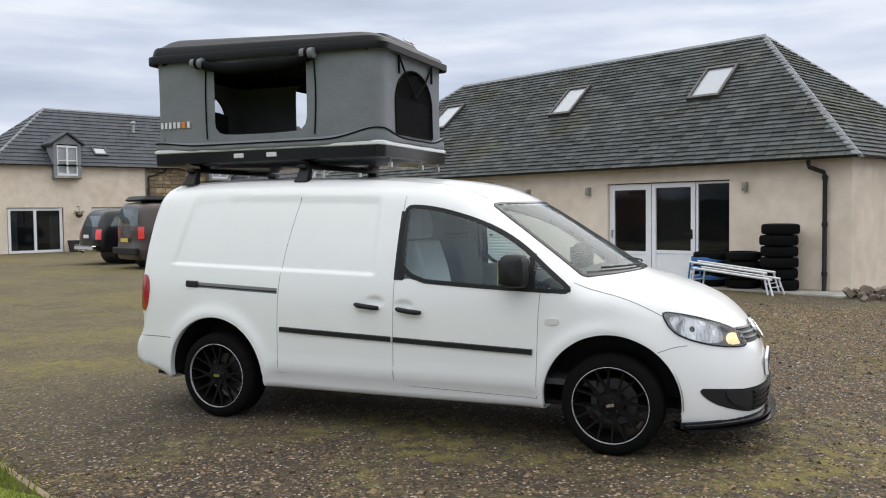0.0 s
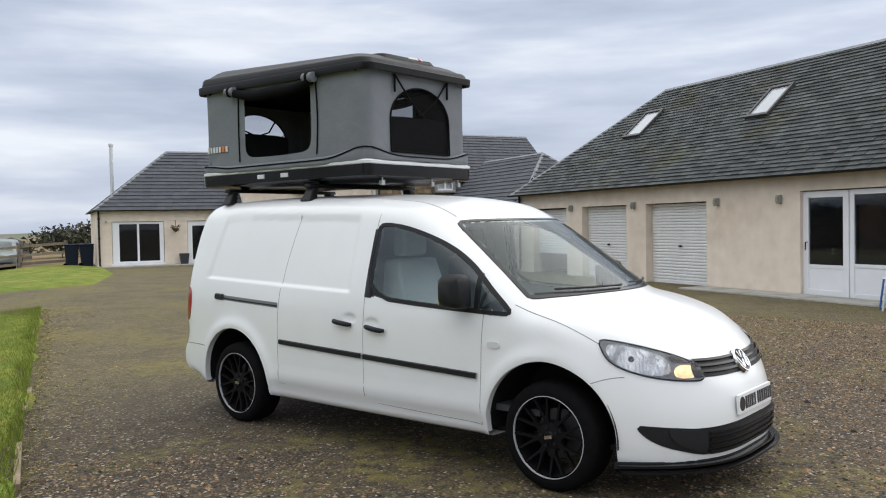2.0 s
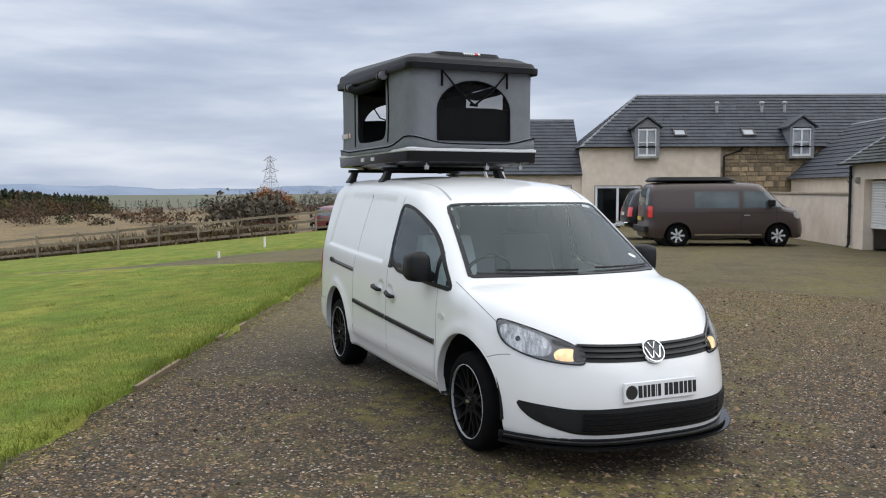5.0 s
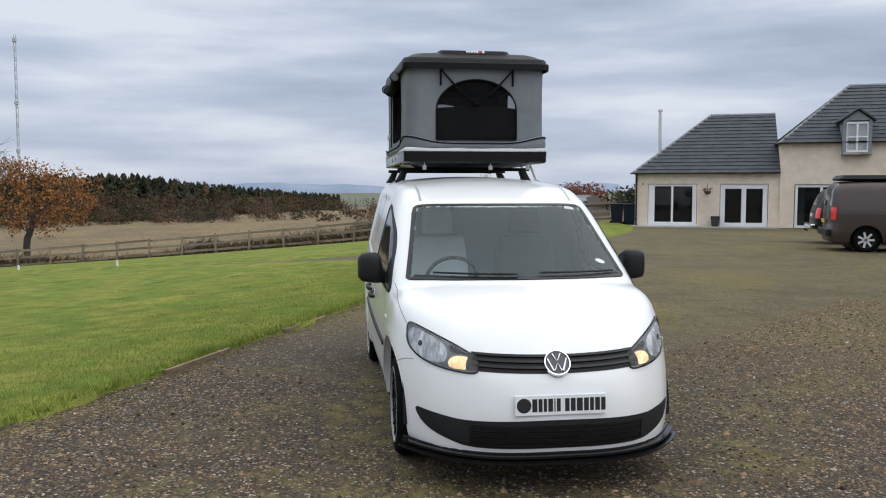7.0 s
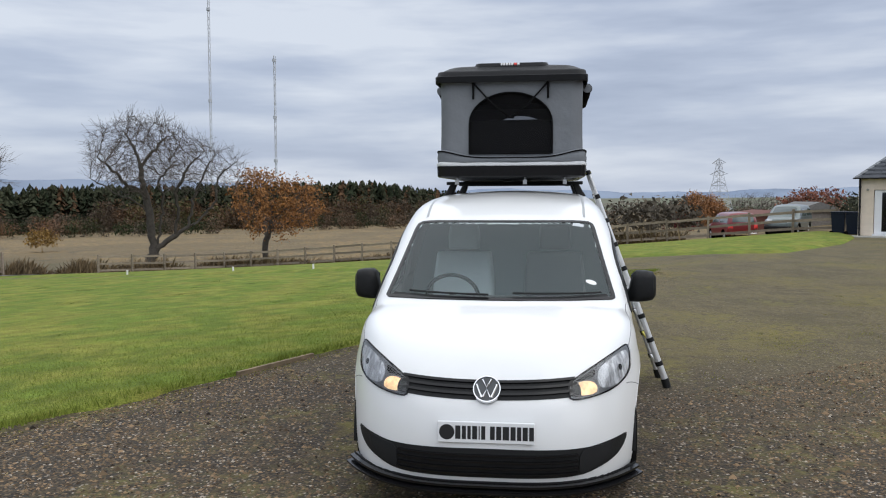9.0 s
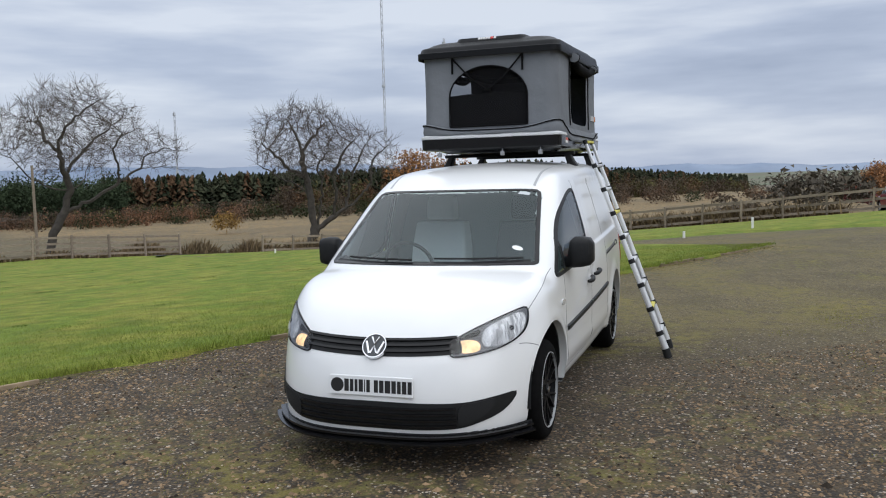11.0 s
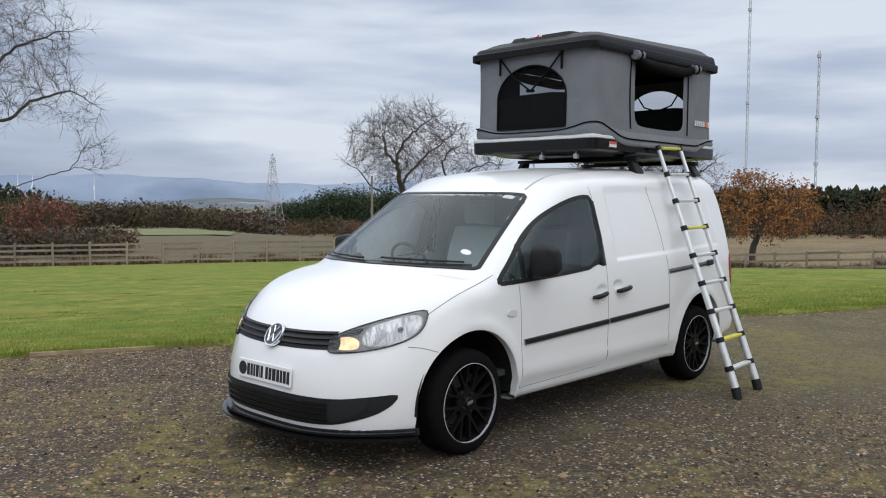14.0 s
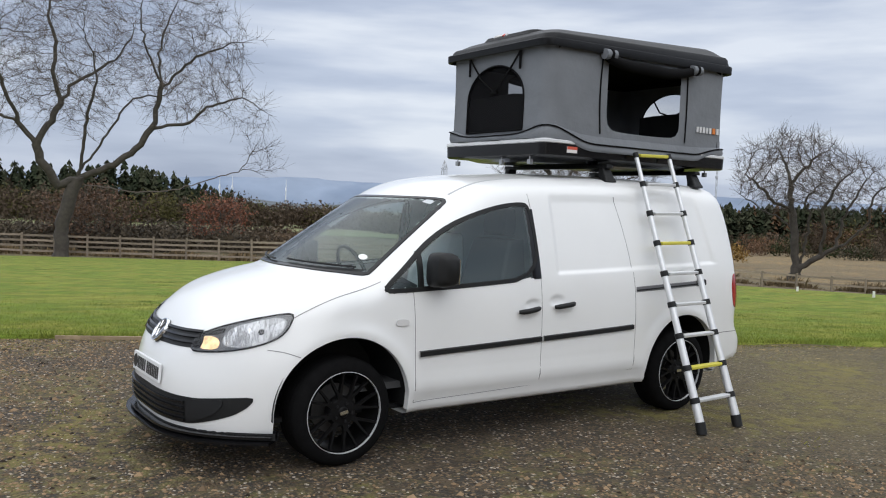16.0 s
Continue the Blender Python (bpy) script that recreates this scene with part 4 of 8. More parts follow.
class Body:
    """spec: side (z, half width), roof, screen and bonnet lines, nose and tail (z, x), floor, sizes of roundings."""

    def __init__(self, spec):
        self.s = spec

    def top(self, x, a):
        s = self.s
        roof = curve(x, s["roof"]) - s["crown"] * (a / 0.65) ** 2
        xs = x + s["screen_bow"] * (a / 0.73) ** 2
        screen = s["screen"][1] - s["screen"][2] * (xs - s["screen"][0])
        bonnet = curve(x, s["bonnet"]) - s["bonnet_crown"] * (a / 0.75) ** 2
        cabin = -smax(-roof, -screen, 0.10)
        return smax(cabin, bonnet, 0.03)

    def f(self, p):
        s = self.s
        x, y, z = p[..., 0], p[..., 1], p[..., 2]
        a = np.abs(y)
        wide = curve(z, s["side"]) * curve(x, s["plan"])
        if "extra" in s:
            wide = wide + s["extra"](x, z)
        side = a - wide
        nose = x - (curve(z, s["nose"]) - s["nose_bow"] * (a / 0.875) ** 3.2)
        tail = -x + (curve(z, s["tail"]) + s["tail_bow"] * (a / 0.85) ** 4)
        r = smax(side, nose, s["round_front"])
        r = smax(r, tail, s["round_rear"])
        r = smax(r, (z - self.top(x, a)) * 0.85, s["round_top"])
        return smax(r, (curve(x, s["floor"]) if isinstance(s["floor"], list) else s["floor"]) - z, 0.04)

    def hit(self, pts, way, reach=0.7):
        """Where lines along way through pts meet the surface from outside."""
        pts, way = np.asarray(pts, float), np.asarray(way, float)
        way = way / np.linalg.norm(way, axis=-1, keepdims=True)
        # walk in from outside to bracket the first crossing, then halve
        ts = np.linspace(reach, -reach, 41)
        inside = self.f(pts[None] + way[None] * ts.reshape(-1, *([1] * pts.ndim))) < 0
        k = np.where(inside.any(0), np.maximum(inside.argmax(0), 1), len(ts) - 1)
        lo, hi = ts[k - 1], ts[k]
        for _ in range(16):
            mid = (lo + hi) / 2
            out = self.f(pts + way * mid[..., None]) > 0
            lo, hi = np.where(out, mid, lo), np.where(out, hi, mid)
        return pts + way * ((lo + hi) / 2)[..., None]

    def normal(self, p):
        e = 0.004
        g = np.stack([self.f(p + np.eye(3)[i] * e) - self.f(p - np.eye(3)[i] * e) for i in range(3)], -1)
        return g / (np.linalg.norm(g, axis=-1, keepdims=True) + 1e-9)

    def shell(self, nx, ny, nz, core, keep, arches):
        """A closed skin of quads; keep(centres) says which faces stay; arches: (x, z, radius) cut clean."""
        x0, x1, yh, z0, zt = core
        m = 0.82
        idx, cs = {}, []

        def vid(i, j, k):
            key = (i, j, k)
            if key not in idx:
                idx[key] = len(cs)
                cs.append((2 * i / nx - 1, 2 * j / ny - 1, 2 * k / nz - 1))
            return idx[key]

        faces = []
        for i in range(nx):
            for j in range(ny):
                faces.append((vid(i, j, nz), vid(i + 1, j, nz), vid(i + 1, j + 1, nz), vid(i, j + 1, nz)))
                faces.append((vid(i, j, 0), vid(i, j + 1, 0), vid(i + 1, j + 1, 0), vid(i + 1, j, 0)))
            for k in range(nz):
                faces.append((vid(i, 0, k), vid(i + 1, 0, k), vid(i + 1, 0, k + 1), vid(i, 0, k + 1)))
                faces.append((vid(i, ny, k), vid(i, ny, k + 1), vid(i + 1, ny, k + 1), vid(i + 1, ny, k)))
        for j in range(ny):
            for k in range(nz):
                faces.append((vid(nx, j, k), vid(nx, j + 1, k), vid(nx, j + 1, k + 1), vid(nx, j, k + 1)))
                faces.append((vid(0, j, k), vid(0, j, k + 1), vid(0, j + 1, k + 1), vid(0, j + 1, k)))
        c = np.array(cs)
        inner = np.clip(c / m, -1, 1)
        mx = 0.93
        inner[:, 0] = np.clip(c[:, 0] / mx, -1, 1)
        way = np.sign(c) * np.maximum(np.abs(c) - np.array([mx, m, m]), 0) / (1 - np.array([mx, m, m]))
        q = np.empty_like(c)
        q[:, 0] = (x0 + x1) / 2 + inner[:, 0] * (x1 - x0) / 2
        q[:, 1] = inner[:, 1] * yh
        ztop = curve(q[:, 0], zt)
        q[:, 2] = z0 + (inner[:, 2] * 0.5 + 0.5) * (ztop - z0)
        p = self.hit(q + way / np.linalg.norm(way, axis=1, keepdims=True) * 0.45, way, 0.62)
        f = np.array(faces)
        cen = p[f].mean(1)
        stay = keep(cen)
        for ax, az, ar in arches:
            r = np.hypot(cen[:, 0] - ax, cen[:, 2] - az)
            stay &= ~((r < ar) & (np.abs(cen[:, 1]) > 0.5) & (cen[:, 2] < az + ar))
        f = f[stay]
        # draw the cut edge onto the arch's circle
        edges = {}
        for q4 in f:
            for a, b in zip(q4, np.roll(q4, -1)):
                e = (min(a, b), max(a, b))
                edges[e] = edges.get(e, 0) + 1
        rim = np.array(sorted({i for e, n in edges.items() if n == 1 for i in e}), int)
        if len(rim):
            for ax, az, ar in arches:
                pr = p[rim]
                d = np.hypot(pr[:, 0] - ax, pr[:, 2] - az)
                near = rim[(d < ar + 0.06) & (d > ar - 0.06) & (np.abs(pr[:, 1]) > 0.5) & (pr[:, 2] > 0.295)]
                dd = np.hypot(p[near, 0] - ax, p[near, 2] - az)
                p[near, 0] = ax + (p[near, 0] - ax) * ar / dd
                p[near, 2] = az + (p[near, 2] - az) * ar / dd
                sg = np.sign(p[near, 1])
                p[near] = self.hit(p[near], np.stack([0 * sg, sg, 0 * sg], -1), 0.3)
        g = Geo()
        used = np.unique(f)
        remap = np.full(len(p), -1)
        remap[used] = np.arange(len(used))
        g.v = [tuple(q) for q in p[used]]
        g.f = [tuple(int(remap[i]) for i in q4) for q4 in f]
        return g

    def patch(self, outline, way, lift=0.004, rings=14, thick=0.0, dish=0.0):
        """A filled outline laid on the surface along way; star-shaped about its middle. thick: skirt back to the body."""
        o = np.array(outline, float)
        mid = o.mean(0)
        g = Geo()
        rows = []
        for r in np.linspace(1, 0.02, rings):
            p = self.hit(mid + (o - mid) * r, np.broadcast_to(np.array(way, float), o.shape))
            p = p + self.normal(p) * (lift - dish * (1 - r))
            rows.append(p.tolist())
        if thick:
            base = np.array(rows[0])
            n = self.normal(base)
            rows = [(base - n * thick).tolist()] + rows
        g.sheet(rows, wrap=True)
        k = len(o)
        g.f.append(tuple(range(len(g.v) - k, len(g.v))))
        g.out = tuple(way)
        return g

    def ribbon(self, line, way, width, lift=0.002, thick=0.006, closed=False):
        """A band along a line of points, on the surface. width: one, or one a point."""
        o = np.array(line, float)
        if closed:
            t = np.roll(o, -1, 0) - np.roll(o, 1, 0)
        else:
            t = np.gradient(o, axis=0)
        t /= np.linalg.norm(t, axis=1, keepdims=True)
        w = np.array(way, float)
        w /= np.linalg.norm(w)
        side = np.cross(t, w)
        side /= np.linalg.norm(side, axis=1, keepdims=True)
        width = np.broadcast_to(np.asarray(width, float), len(o))[:, None] / 2
        rows = []
        for k in (-1, -0.7, 0.7, 1):
            p = self.hit(o + side * width * k, np.broadcast_to(w, o.shape))
            n = self.normal(p)
            rows.append(p + n * (lift if abs(k) < 1 else lift - thick))
        rows = [[tuple(r[i]) for r in rows] for i in range(len(o))]
        if closed:
            rows.append(rows[0])
        g = Geo().sheet(rows)
        g.out = tuple(way)
        return g


def dense(pts, step=0.02, closed=False, rounds=2):
    """Points closely spaced along a line, its corners softened."""
    o = np.array(pts, float)
    for _ in range(rounds):
        nxt = np.roll(o, -1, 0) if closed else o[1:]
        cur = o if closed else o[:-1]
        q, r = cur * 0.75 + nxt * 0.25, cur * 0.25 + nxt * 0.75
        z = np.empty((2 * len(q), o.shape[1]))
        z[0::2], z[1::2] = q, r
        o = z if closed else np.vstack([o[:1], z, o[-1:]])
    if closed:
        o = np.vstack([o, o[:1]])
    d = np.r_[0, np.cumsum(np.linalg.norm(np.diff(o, axis=0), axis=1))]
    n = max(4, int(d[-1] / step))
    t = np.linspace(0, d[-1], n + 1)
    out = np.stack([np.interp(t, d, o[:, i]) for i in range(o.shape[1])], 1)
    return out[:-1] if closed else out


# ---- the white van ----
HUB_X, HUB_Z, ARCH, ARCH_Z = 1.503, 0.325, 0.432, 0.343


def van_relief(x, z):
    # wheel-arch flares, the pressed panel high on the side, and the crease above the sill
    e = 0.0
    for hx in (HUB_X, -HUB_X):
        r = np.hypot(x - hx, z - ARCH_Z)
        e = e + 0.018 * np.exp(-((r - 0.455) / 0.06) ** 2)
    inside = smoothstep(-1.94, -1.89, x - 0.28 * (z - 1.15)) * (1 - smoothstep(-0.16, -0.12, x)) * smoothstep(1.105, 1.135, z + 0.03 * x) * (1 - smoothstep(1.635, 1.662, z + 0.02 * x))
    e = e - 0.014 * inside
    sill = smoothstep(0.375, 0.395, z) - 1
    e = e + 0.016 * sill * (1 - smoothstep(1.02, 1.12, np.abs(x))) + 0.013 * np.exp(-((z - 0.455) / 0.026) ** 2) * (1 - smoothstep(0.95, 1.08, np.abs(x)))
    # door-handle dishes
    for hx, hz in ((-0.12, 0.935), (0.10, 0.915)):
        e = e - 0.012 * np.exp(-(((x - hx) / 0.06) ** 2 + ((z - hz) / 0.035) ** 2) ** 2)
    return e


VAN = Body(dict(
    side=[(0.2, 0.83), (0.3, 0.852), (0.5, 0.872), (0.7, 0.878), (0.9, 0.876), (1.03, 0.866), (1.2, 0.838), (1.4, 0.792), (1.6, 0.738), (1.75, 0.69), (1.95, 0.60)],
    plan=[(-2.6, 0.93), (-2.2, 0.965), (-1.5, 1.0), (1.5, 1.0), (1.9, 0.985), (2.5, 0.95)],
    roof=[(-2.6, 1.74), (-2.2, 1.812), (-1.8, 1.838), (-1.2, 1.845), (-0.5, 1.835), (0.0, 1.812), (0.35, 1.775), (0.6, 1.72), (0.9, 1.62), (1.5, 1.3)], crown=0.045,
    screen=(0.80, 1.64, 0.643), screen_bow=0.26,
    bonnet=[(0.8, 1.17), (1.3, 1.165), (1.55, 1.135), (1.75, 1.085), (2.0, 0.995), (2.2, 0.885), (2.32, 0.78), (2.5, 0.6)], bonnet_crown=0.075,
    nose=[(0.15, 2.36), (0.25, 2.395), (0.35, 2.41), (0.5, 2.40), (0.6, 2.378), (0.7, 2.345), (0.8, 2.295), (0.9, 2.23), (1.1, 2.1)], nose_bow=0.52,
    tail=[(0.2, -2.33), (0.35, -2.40), (0.55, -2.40), (0.62, -2.355), (0.9, -2.345), (1.1, -2.325), (1.35, -2.285), (1.6, -2.225), (1.8, -2.15), (2.0, -2.05)], tail_bow=0.10,
    floor=[(-3.0, 0.36), (-2.1, 0.33), (-1.95, 0.275), (-1.8, 0.265), (-1.0, 0.265), (0.0, 0.265), (1.0, 0.265), (1.6, 0.265), (1.72, 0.262), (1.84, 0.235), (2.0, 0.205), (2.6, 0.20)], round_front=0.16, round_rear=0.10, round_top=0.11, extra=van_relief))

# outlines on the right side (y < 0 is mirrored for the left)
SIDE_WIN = [(0.035, 1.10), (0.065, 1.57), (0.12, 1.60), (0.374, 1.565), (0.694, 1.465), (0.926, 1.33), (1.094, 1.18), (1.262, 1.045), (1.22, 1.035), (0.6, 1.06)]


def van_windows(cen):
    """Which faces lie clear of the window openings."""
    x, y, z = cen[:, 0], cen[:, 1], cen[:, 2]
    stay = np.ones(len(cen), bool)
    # side glass
    poly = np.array(SIDE_WIN)
    c = poly.mean(0)
    q = c + (poly - c) * 0.985
    inside = np.zeros(len(cen), bool)
    for (x0, z0), (x1, z1) in zip(q, np.roll(q, -1, 0)):
        cross = ((z0 > z) != (z1 > z)) & (x < (x1 - x0) * (z - z0) / (z1 - z0 + 1e-12) + x0)
        inside ^= cross
    stay &= ~(inside & (np.abs(y) > 0.6))
    # windscreen
    a = np.abs(y)
    xs = x + 0.26 * (a / 0.73) ** 2
    stay &= ~((xs > 0.851) & (xs < 1.584) & (a < 0.638 + 0.159 * (xs - 0.92)) & (z > 1.10))
    # rear doors keep their metal skin; the floor is left open under the arches only
    return stay


def wheel(parent, name, m):
    w = thing_part(name, parent, m)
    # tyre, lathe axis z = outward
    t = Geo().lathe([(0.243, 0.0), (0.262, 0.004), (0.298, -0.004), (0.318, -0.024), (0.325, -0.05), (0.325, -0.18), (0.315, -0.212), (0.29, -0.225), (0.243, -0.22)], 56)
    t.make("tyre", RUBBER, w, smooth=50)
    tread = Geo()
    for k in range(4):
        r = 0.3258
        z = -0.06 - 0.037 * k
        tread.lathe([(0.3215, z - 0.004), (0.3262, z - 0.006), (0.3262, z - 0.028), (0.3215, z - 0.03)], 56)
    tread.make("tread", RUBBER, w, smooth=40)
    rim = Geo().lathe([(0.232, -0.01), (0.225, -0.03), (0.215, -0.09), (0.21, -0.2)], 56)
    rim.make("rim_barrel", WHEEL_BLACK, w, smooth=50)
    Geo().lathe([(0.2442, -0.006), (0.2442, 0.003), (0.2408, 0.004), (0.240, -0.012)], 72).make("rim_edge", RIM_LIP, w, smooth=60, label="bright machined rim edge")
    base = None
    for k in range(8):
        a = 360 / 8 * k
        if base is None:
            g = Geo()
            # one forked spoke: a stem from the hub that splits to the rim
            def bar(p, q, w0, w1, z0, z1):
                p, q = Vector(p), Vector(q)
                d = (q - p).normalized()
                n = Vector((-d.y, d.x, 0))
                zz = Vector((0, 0, 0.028))
                v = [p + n * w0, p - n * w0, q - n * w1, q + n * w1]
                v = [Vector((*u.xy, z0 if i < 2 else z1)) for i, u in enumerate(v)]
                g.add([*v, *[u - zz for u in v]], [(0, 1, 2, 3), (7, 6, 5, 4), (0, 4, 5, 1), (1, 5, 6, 2), (2, 6, 7, 3), (3, 7, 4, 0)])
            bar((0.05, 0, 0), (0.118, 0, 0), 0.022, 0.013, -0.024, -0.020)
            bar((0.108, 0.006, 0), (0.165, 0.026, 0), 0.0085, 0.0065, -0.020, -0.016)
            bar((0.108, -0.006, 0), (0.165, -0.026, 0), 0.0085, 0.0065, -0.020, -0.016)
            bar((0.163, 0.025, 0), (0.234, 0.046, 0), 0.0065, 0.006, -0.016, -0.006)
            bar((0.163, -0.025, 0), (0.234, -0.046, 0), 0.0065, 0.006, -0.016, -0.006)
            base = g.make("spoke", WHEEL_BLACK, w, m=pose(0, 0, 0, 0, 0, a))
        else:
            share("spoke", base, w, pose(0, 0, 0, 0, 0, a))
    hub = Geo().lathe([(0.0, -0.008), (0.026, -0.008), (0.034, -0.018), (0.080, -0.024), (0.092, -0.04), (0.092, -0.08)], 28)
    hub.make("hub", WHEEL_BLACK, w, smooth=40)
    Geo().box(-0.026, 0.026, -0.010, 0.010, -0.008, -0.004).make("hub_badge", CHROME, w)
    nut = None
    for k in range(5):
        mm = pose(0, 0, 0, 0, 0, 72 * k + 18) @ pose(0.055, 0, -0.02)
        if nut is None:
            nut = Geo().lathe([(0.0, 0.012), (0.008, 0.012), (0.009, 0.0)], 8).make("wheel_nut", IRON, w, m=mm)
        else:
            share("wheel_nut", nut, w, mm)
    Geo().lathe([(0.02, -0.14), (0.15, -0.14), (0.15, -0.155), (0.02, -0.155)], 32).make("brake_disc", mat_cache("brake_steel", (0.10, 0.10, 0.10), 0.5, metal=0.8), w, smooth=40)
    return w


def thing_part(name, parent, m):
    """An empty that gathers the pieces of one part."""
    ob = new(name)
    ob.empty_display_size = 0.1
    ob.parent, ob.matrix_basis = parent, m
    return ob


def both(f):
    for side in (-1, 1):
        f(side)


def build_van():
    van = thing("panel_van", "white long-wheelbase panel van with black alloy wheels on the gravel", "van")
    B = VAN
    skin = B.shell(290, 64, 118, (-1.9, 1.85, 0.42, 0.55, [(-2.5, 1.30), (0.4, 1.30), (1.0, 1.05), (1.4, 0.85), (2.2, 0.62)]), van_windows, [(HUB_X, ARCH_Z, ARCH), (-HUB_X, ARCH_Z, ARCH)])
    skin.make("body", WHITE_PAINT, van, smooth=50, fix=False)
    # arch lips and dark wheel housings
    for hx in (HUB_X, -HUB_X):
        for sd in (-1, 1):
            ang = np.linspace(radians(-6), radians(186), 40)
            line = [(hx + (ARCH + 0.004) * math.cos(t), sd * 0.88, ARCH_Z + (ARCH + 0.004) * math.sin(t)) for t in ang]
            p = B.hit(np.array(line), np.broadcast_to([0, sd, 0.0], (len(line), 3)), 0.4)
            rows = [[tuple(q) for q in p + np.array([0, sd * 0.002, 0])], [(q[0], q[1] - sd * 0.05, q[2]) for q in p]]
            Geo().sheet(rows).make("arch_lip", WHITE_PAINT, van, smooth=60)
            rows = []
            for yy in (0.842, 0.7, 0.45):
                rows.append([(hx + (ARCH + 0.012) * math.cos(t), sd * yy, ARCH_Z + (ARCH + 0.012) * math.sin(t)) for t in np.linspace(radians(-4), radians(184), 30)])
            g = Geo().sheet(rows)
            g.f.append(tuple(range(len(g.v) - 30, len(g.v))))
            g.make("wheel_housing", BLACK_TRIM, van, smooth=60)
    def wheels(sd):
        for hx in (HUB_X, -HUB_X):
            wheel(van, "wheel", pose(hx, sd * 0.862, HUB_Z, -90 * sd, 0, 0) @ pose(0, 0, 0, 0, 0, 13 * (hx > 0)))
    both(wheels)
    Geo().box(-2.2, 2.1, -0.7, 0.7, 0.27, 0.30).make("underbody", BLACK_TRIM, van)

    def sides(sd):
        way = (0, sd, 0)
        P = lambda pts: [(x, sd * 0.87, z) for x, z in pts]
        # door and panel gaps
        for nm, line in (("gap", [(-0.795, 1.675), (-0.86, 1.40), (-0.905, 1.135), (-0.925, 0.8), (-0.93, 0.39)]),
                         ("gap", [(0.062, 1.665), (0.04, 1.4), (0.022, 1.0), (0.012, 0.36)]),
                         ("gap", [(1.06, 1.03), (1.045, 0.85), (1.03, 0.338)]),
                         ("gap", [(-0.93, 0.39), (0.012, 0.36), (1.03, 0.338)])):
            B.ribbon(P(dense(line, 0.04)), way, 0.0045, 0.0012, 0.003).make("panel_gap", GAP_DARK, van)
        B.ribbon(P(dense([(1.27, 1.115), (1.42, 1.068), (1.6, 1.018), (1.76, 0.96), (1.84, 0.925)], 0.03)), (0, sd, 0.6), 0.0055, 0.0012, 0.003).make("panel_gap", GAP_DARK, van)
        # rubbing strip in two lengths
        for a, b in (((-0.90, 0.712), (0.005, 0.680)), ((0.022, 0.679), (1.01, 0.642))):
            B.ribbon(P([(a[0] + (b[0] - a[0]) * t, a[1] + (b[1] - a[1]) * t) for t in np.linspace(0, 1, 24)]), way, 0.042, 0.014, 0.02).make("rubbing_strip", BLACK_TRIM, van, smooth=50)
        # sliding-door rail
        B.ribbon(P([(-1.66 + 0.735 * t, 1.018 - 0.028 * t) for t in np.linspace(0, 1, 20)]), way, 0.05, 0.003, 0.008).make("door_rail", mat_cache("rail_grey", (0.20, 0.20, 0.21), 0.4, metal=0.5), van)
        B.ribbon(P([(-1.66 + 0.735 * t, 1.012 - 0.028 * t) for t in np.linspace(0, 1, 20)]), way, 0.012, 0.008, 0.01).make("rail_slot", BLACK_TRIM, van)
        B.ribbon(P([(-1.76 + 0.11 * t, 1.024 - 0.004 * t) for t in np.linspace(0, 1, 6)]), way, 0.054, 0.016, 0.02).make("rail_cap", BLACK_TRIM, van, bevel=0.005)
        # handles
        for x0, x1, z in ((-0.268, -0.085, 0.915), (0.05, 0.235, 0.893)):
            p = B.hit(np.array([[x0 + (x1 - x0) * t, sd * 0.87, z - 0.02 * t] for t in np.linspace(0, 1, 9)]), np.broadcast_to([0, sd, 0.0], (9, 3)))
            lift = np.array([0.012, 0.03, 0.036, 0.037, 0.037, 0.037, 0.036, 0.03, 0.012])
            p[:, 1] += sd * lift
            Geo().tube([tuple(q) for q in p], [0.012, 0.017, 0.018, 0.018, 0.018, 0.018, 0.018, 0.017, 0.012], 10).make("door_handle", BLACK_TRIM, van, smooth=60)
        # side repeater
        o = [(1.10, 0.865), (1.18, 0.865), (1.185, 0.845), (1.18, 0.825), (1.10, 0.825), (1.09, 0.845)]
        rp = B.patch(P(dense(o, 0.01, True)), way, 0.008, 4, 0.01).make("side_indicator", mat_cache("clear_lens", (0.6, 0.6, 0.6), 0.15, coat=1), van, smooth=50)
        # side glass, its black surround and pillar
        wl = dense([(x, z) for x, z in SIDE_WIN], 0.025, True, 2)
        gl = B.patch(P(wl), way, 0.002, 14).make("side_window", GLASS, van, smooth=60)
        gl.visible_shadow = False
        B.ribbon(P(wl), way, 0.034, 0.006, 0.012, True).make("window_surround", BLACK_TRIM, van, smooth=40)
        B.ribbon(P([(0.055 + 0.02 * t, 1.09 + 0.47 * t) for t in np.linspace(0, 1, 14)]), way, 0.085, 0.0035, 0.008).make("door_pillar", BLACK_GLOSS, van, smooth=40)
        B.ribbon(P([(1.0 + 0.0 * t, 1.05 + 0.225 * t) for t in np.linspace(0, 1, 10)]), way, 0.045, 0.004, 0.01).make("quarter_bar", BLACK_TRIM, van, smooth=40)
        # mirror
        mir = thing_part("mirror", van, pose(0.90, sd * 0.835, 1.065))
        sec = []
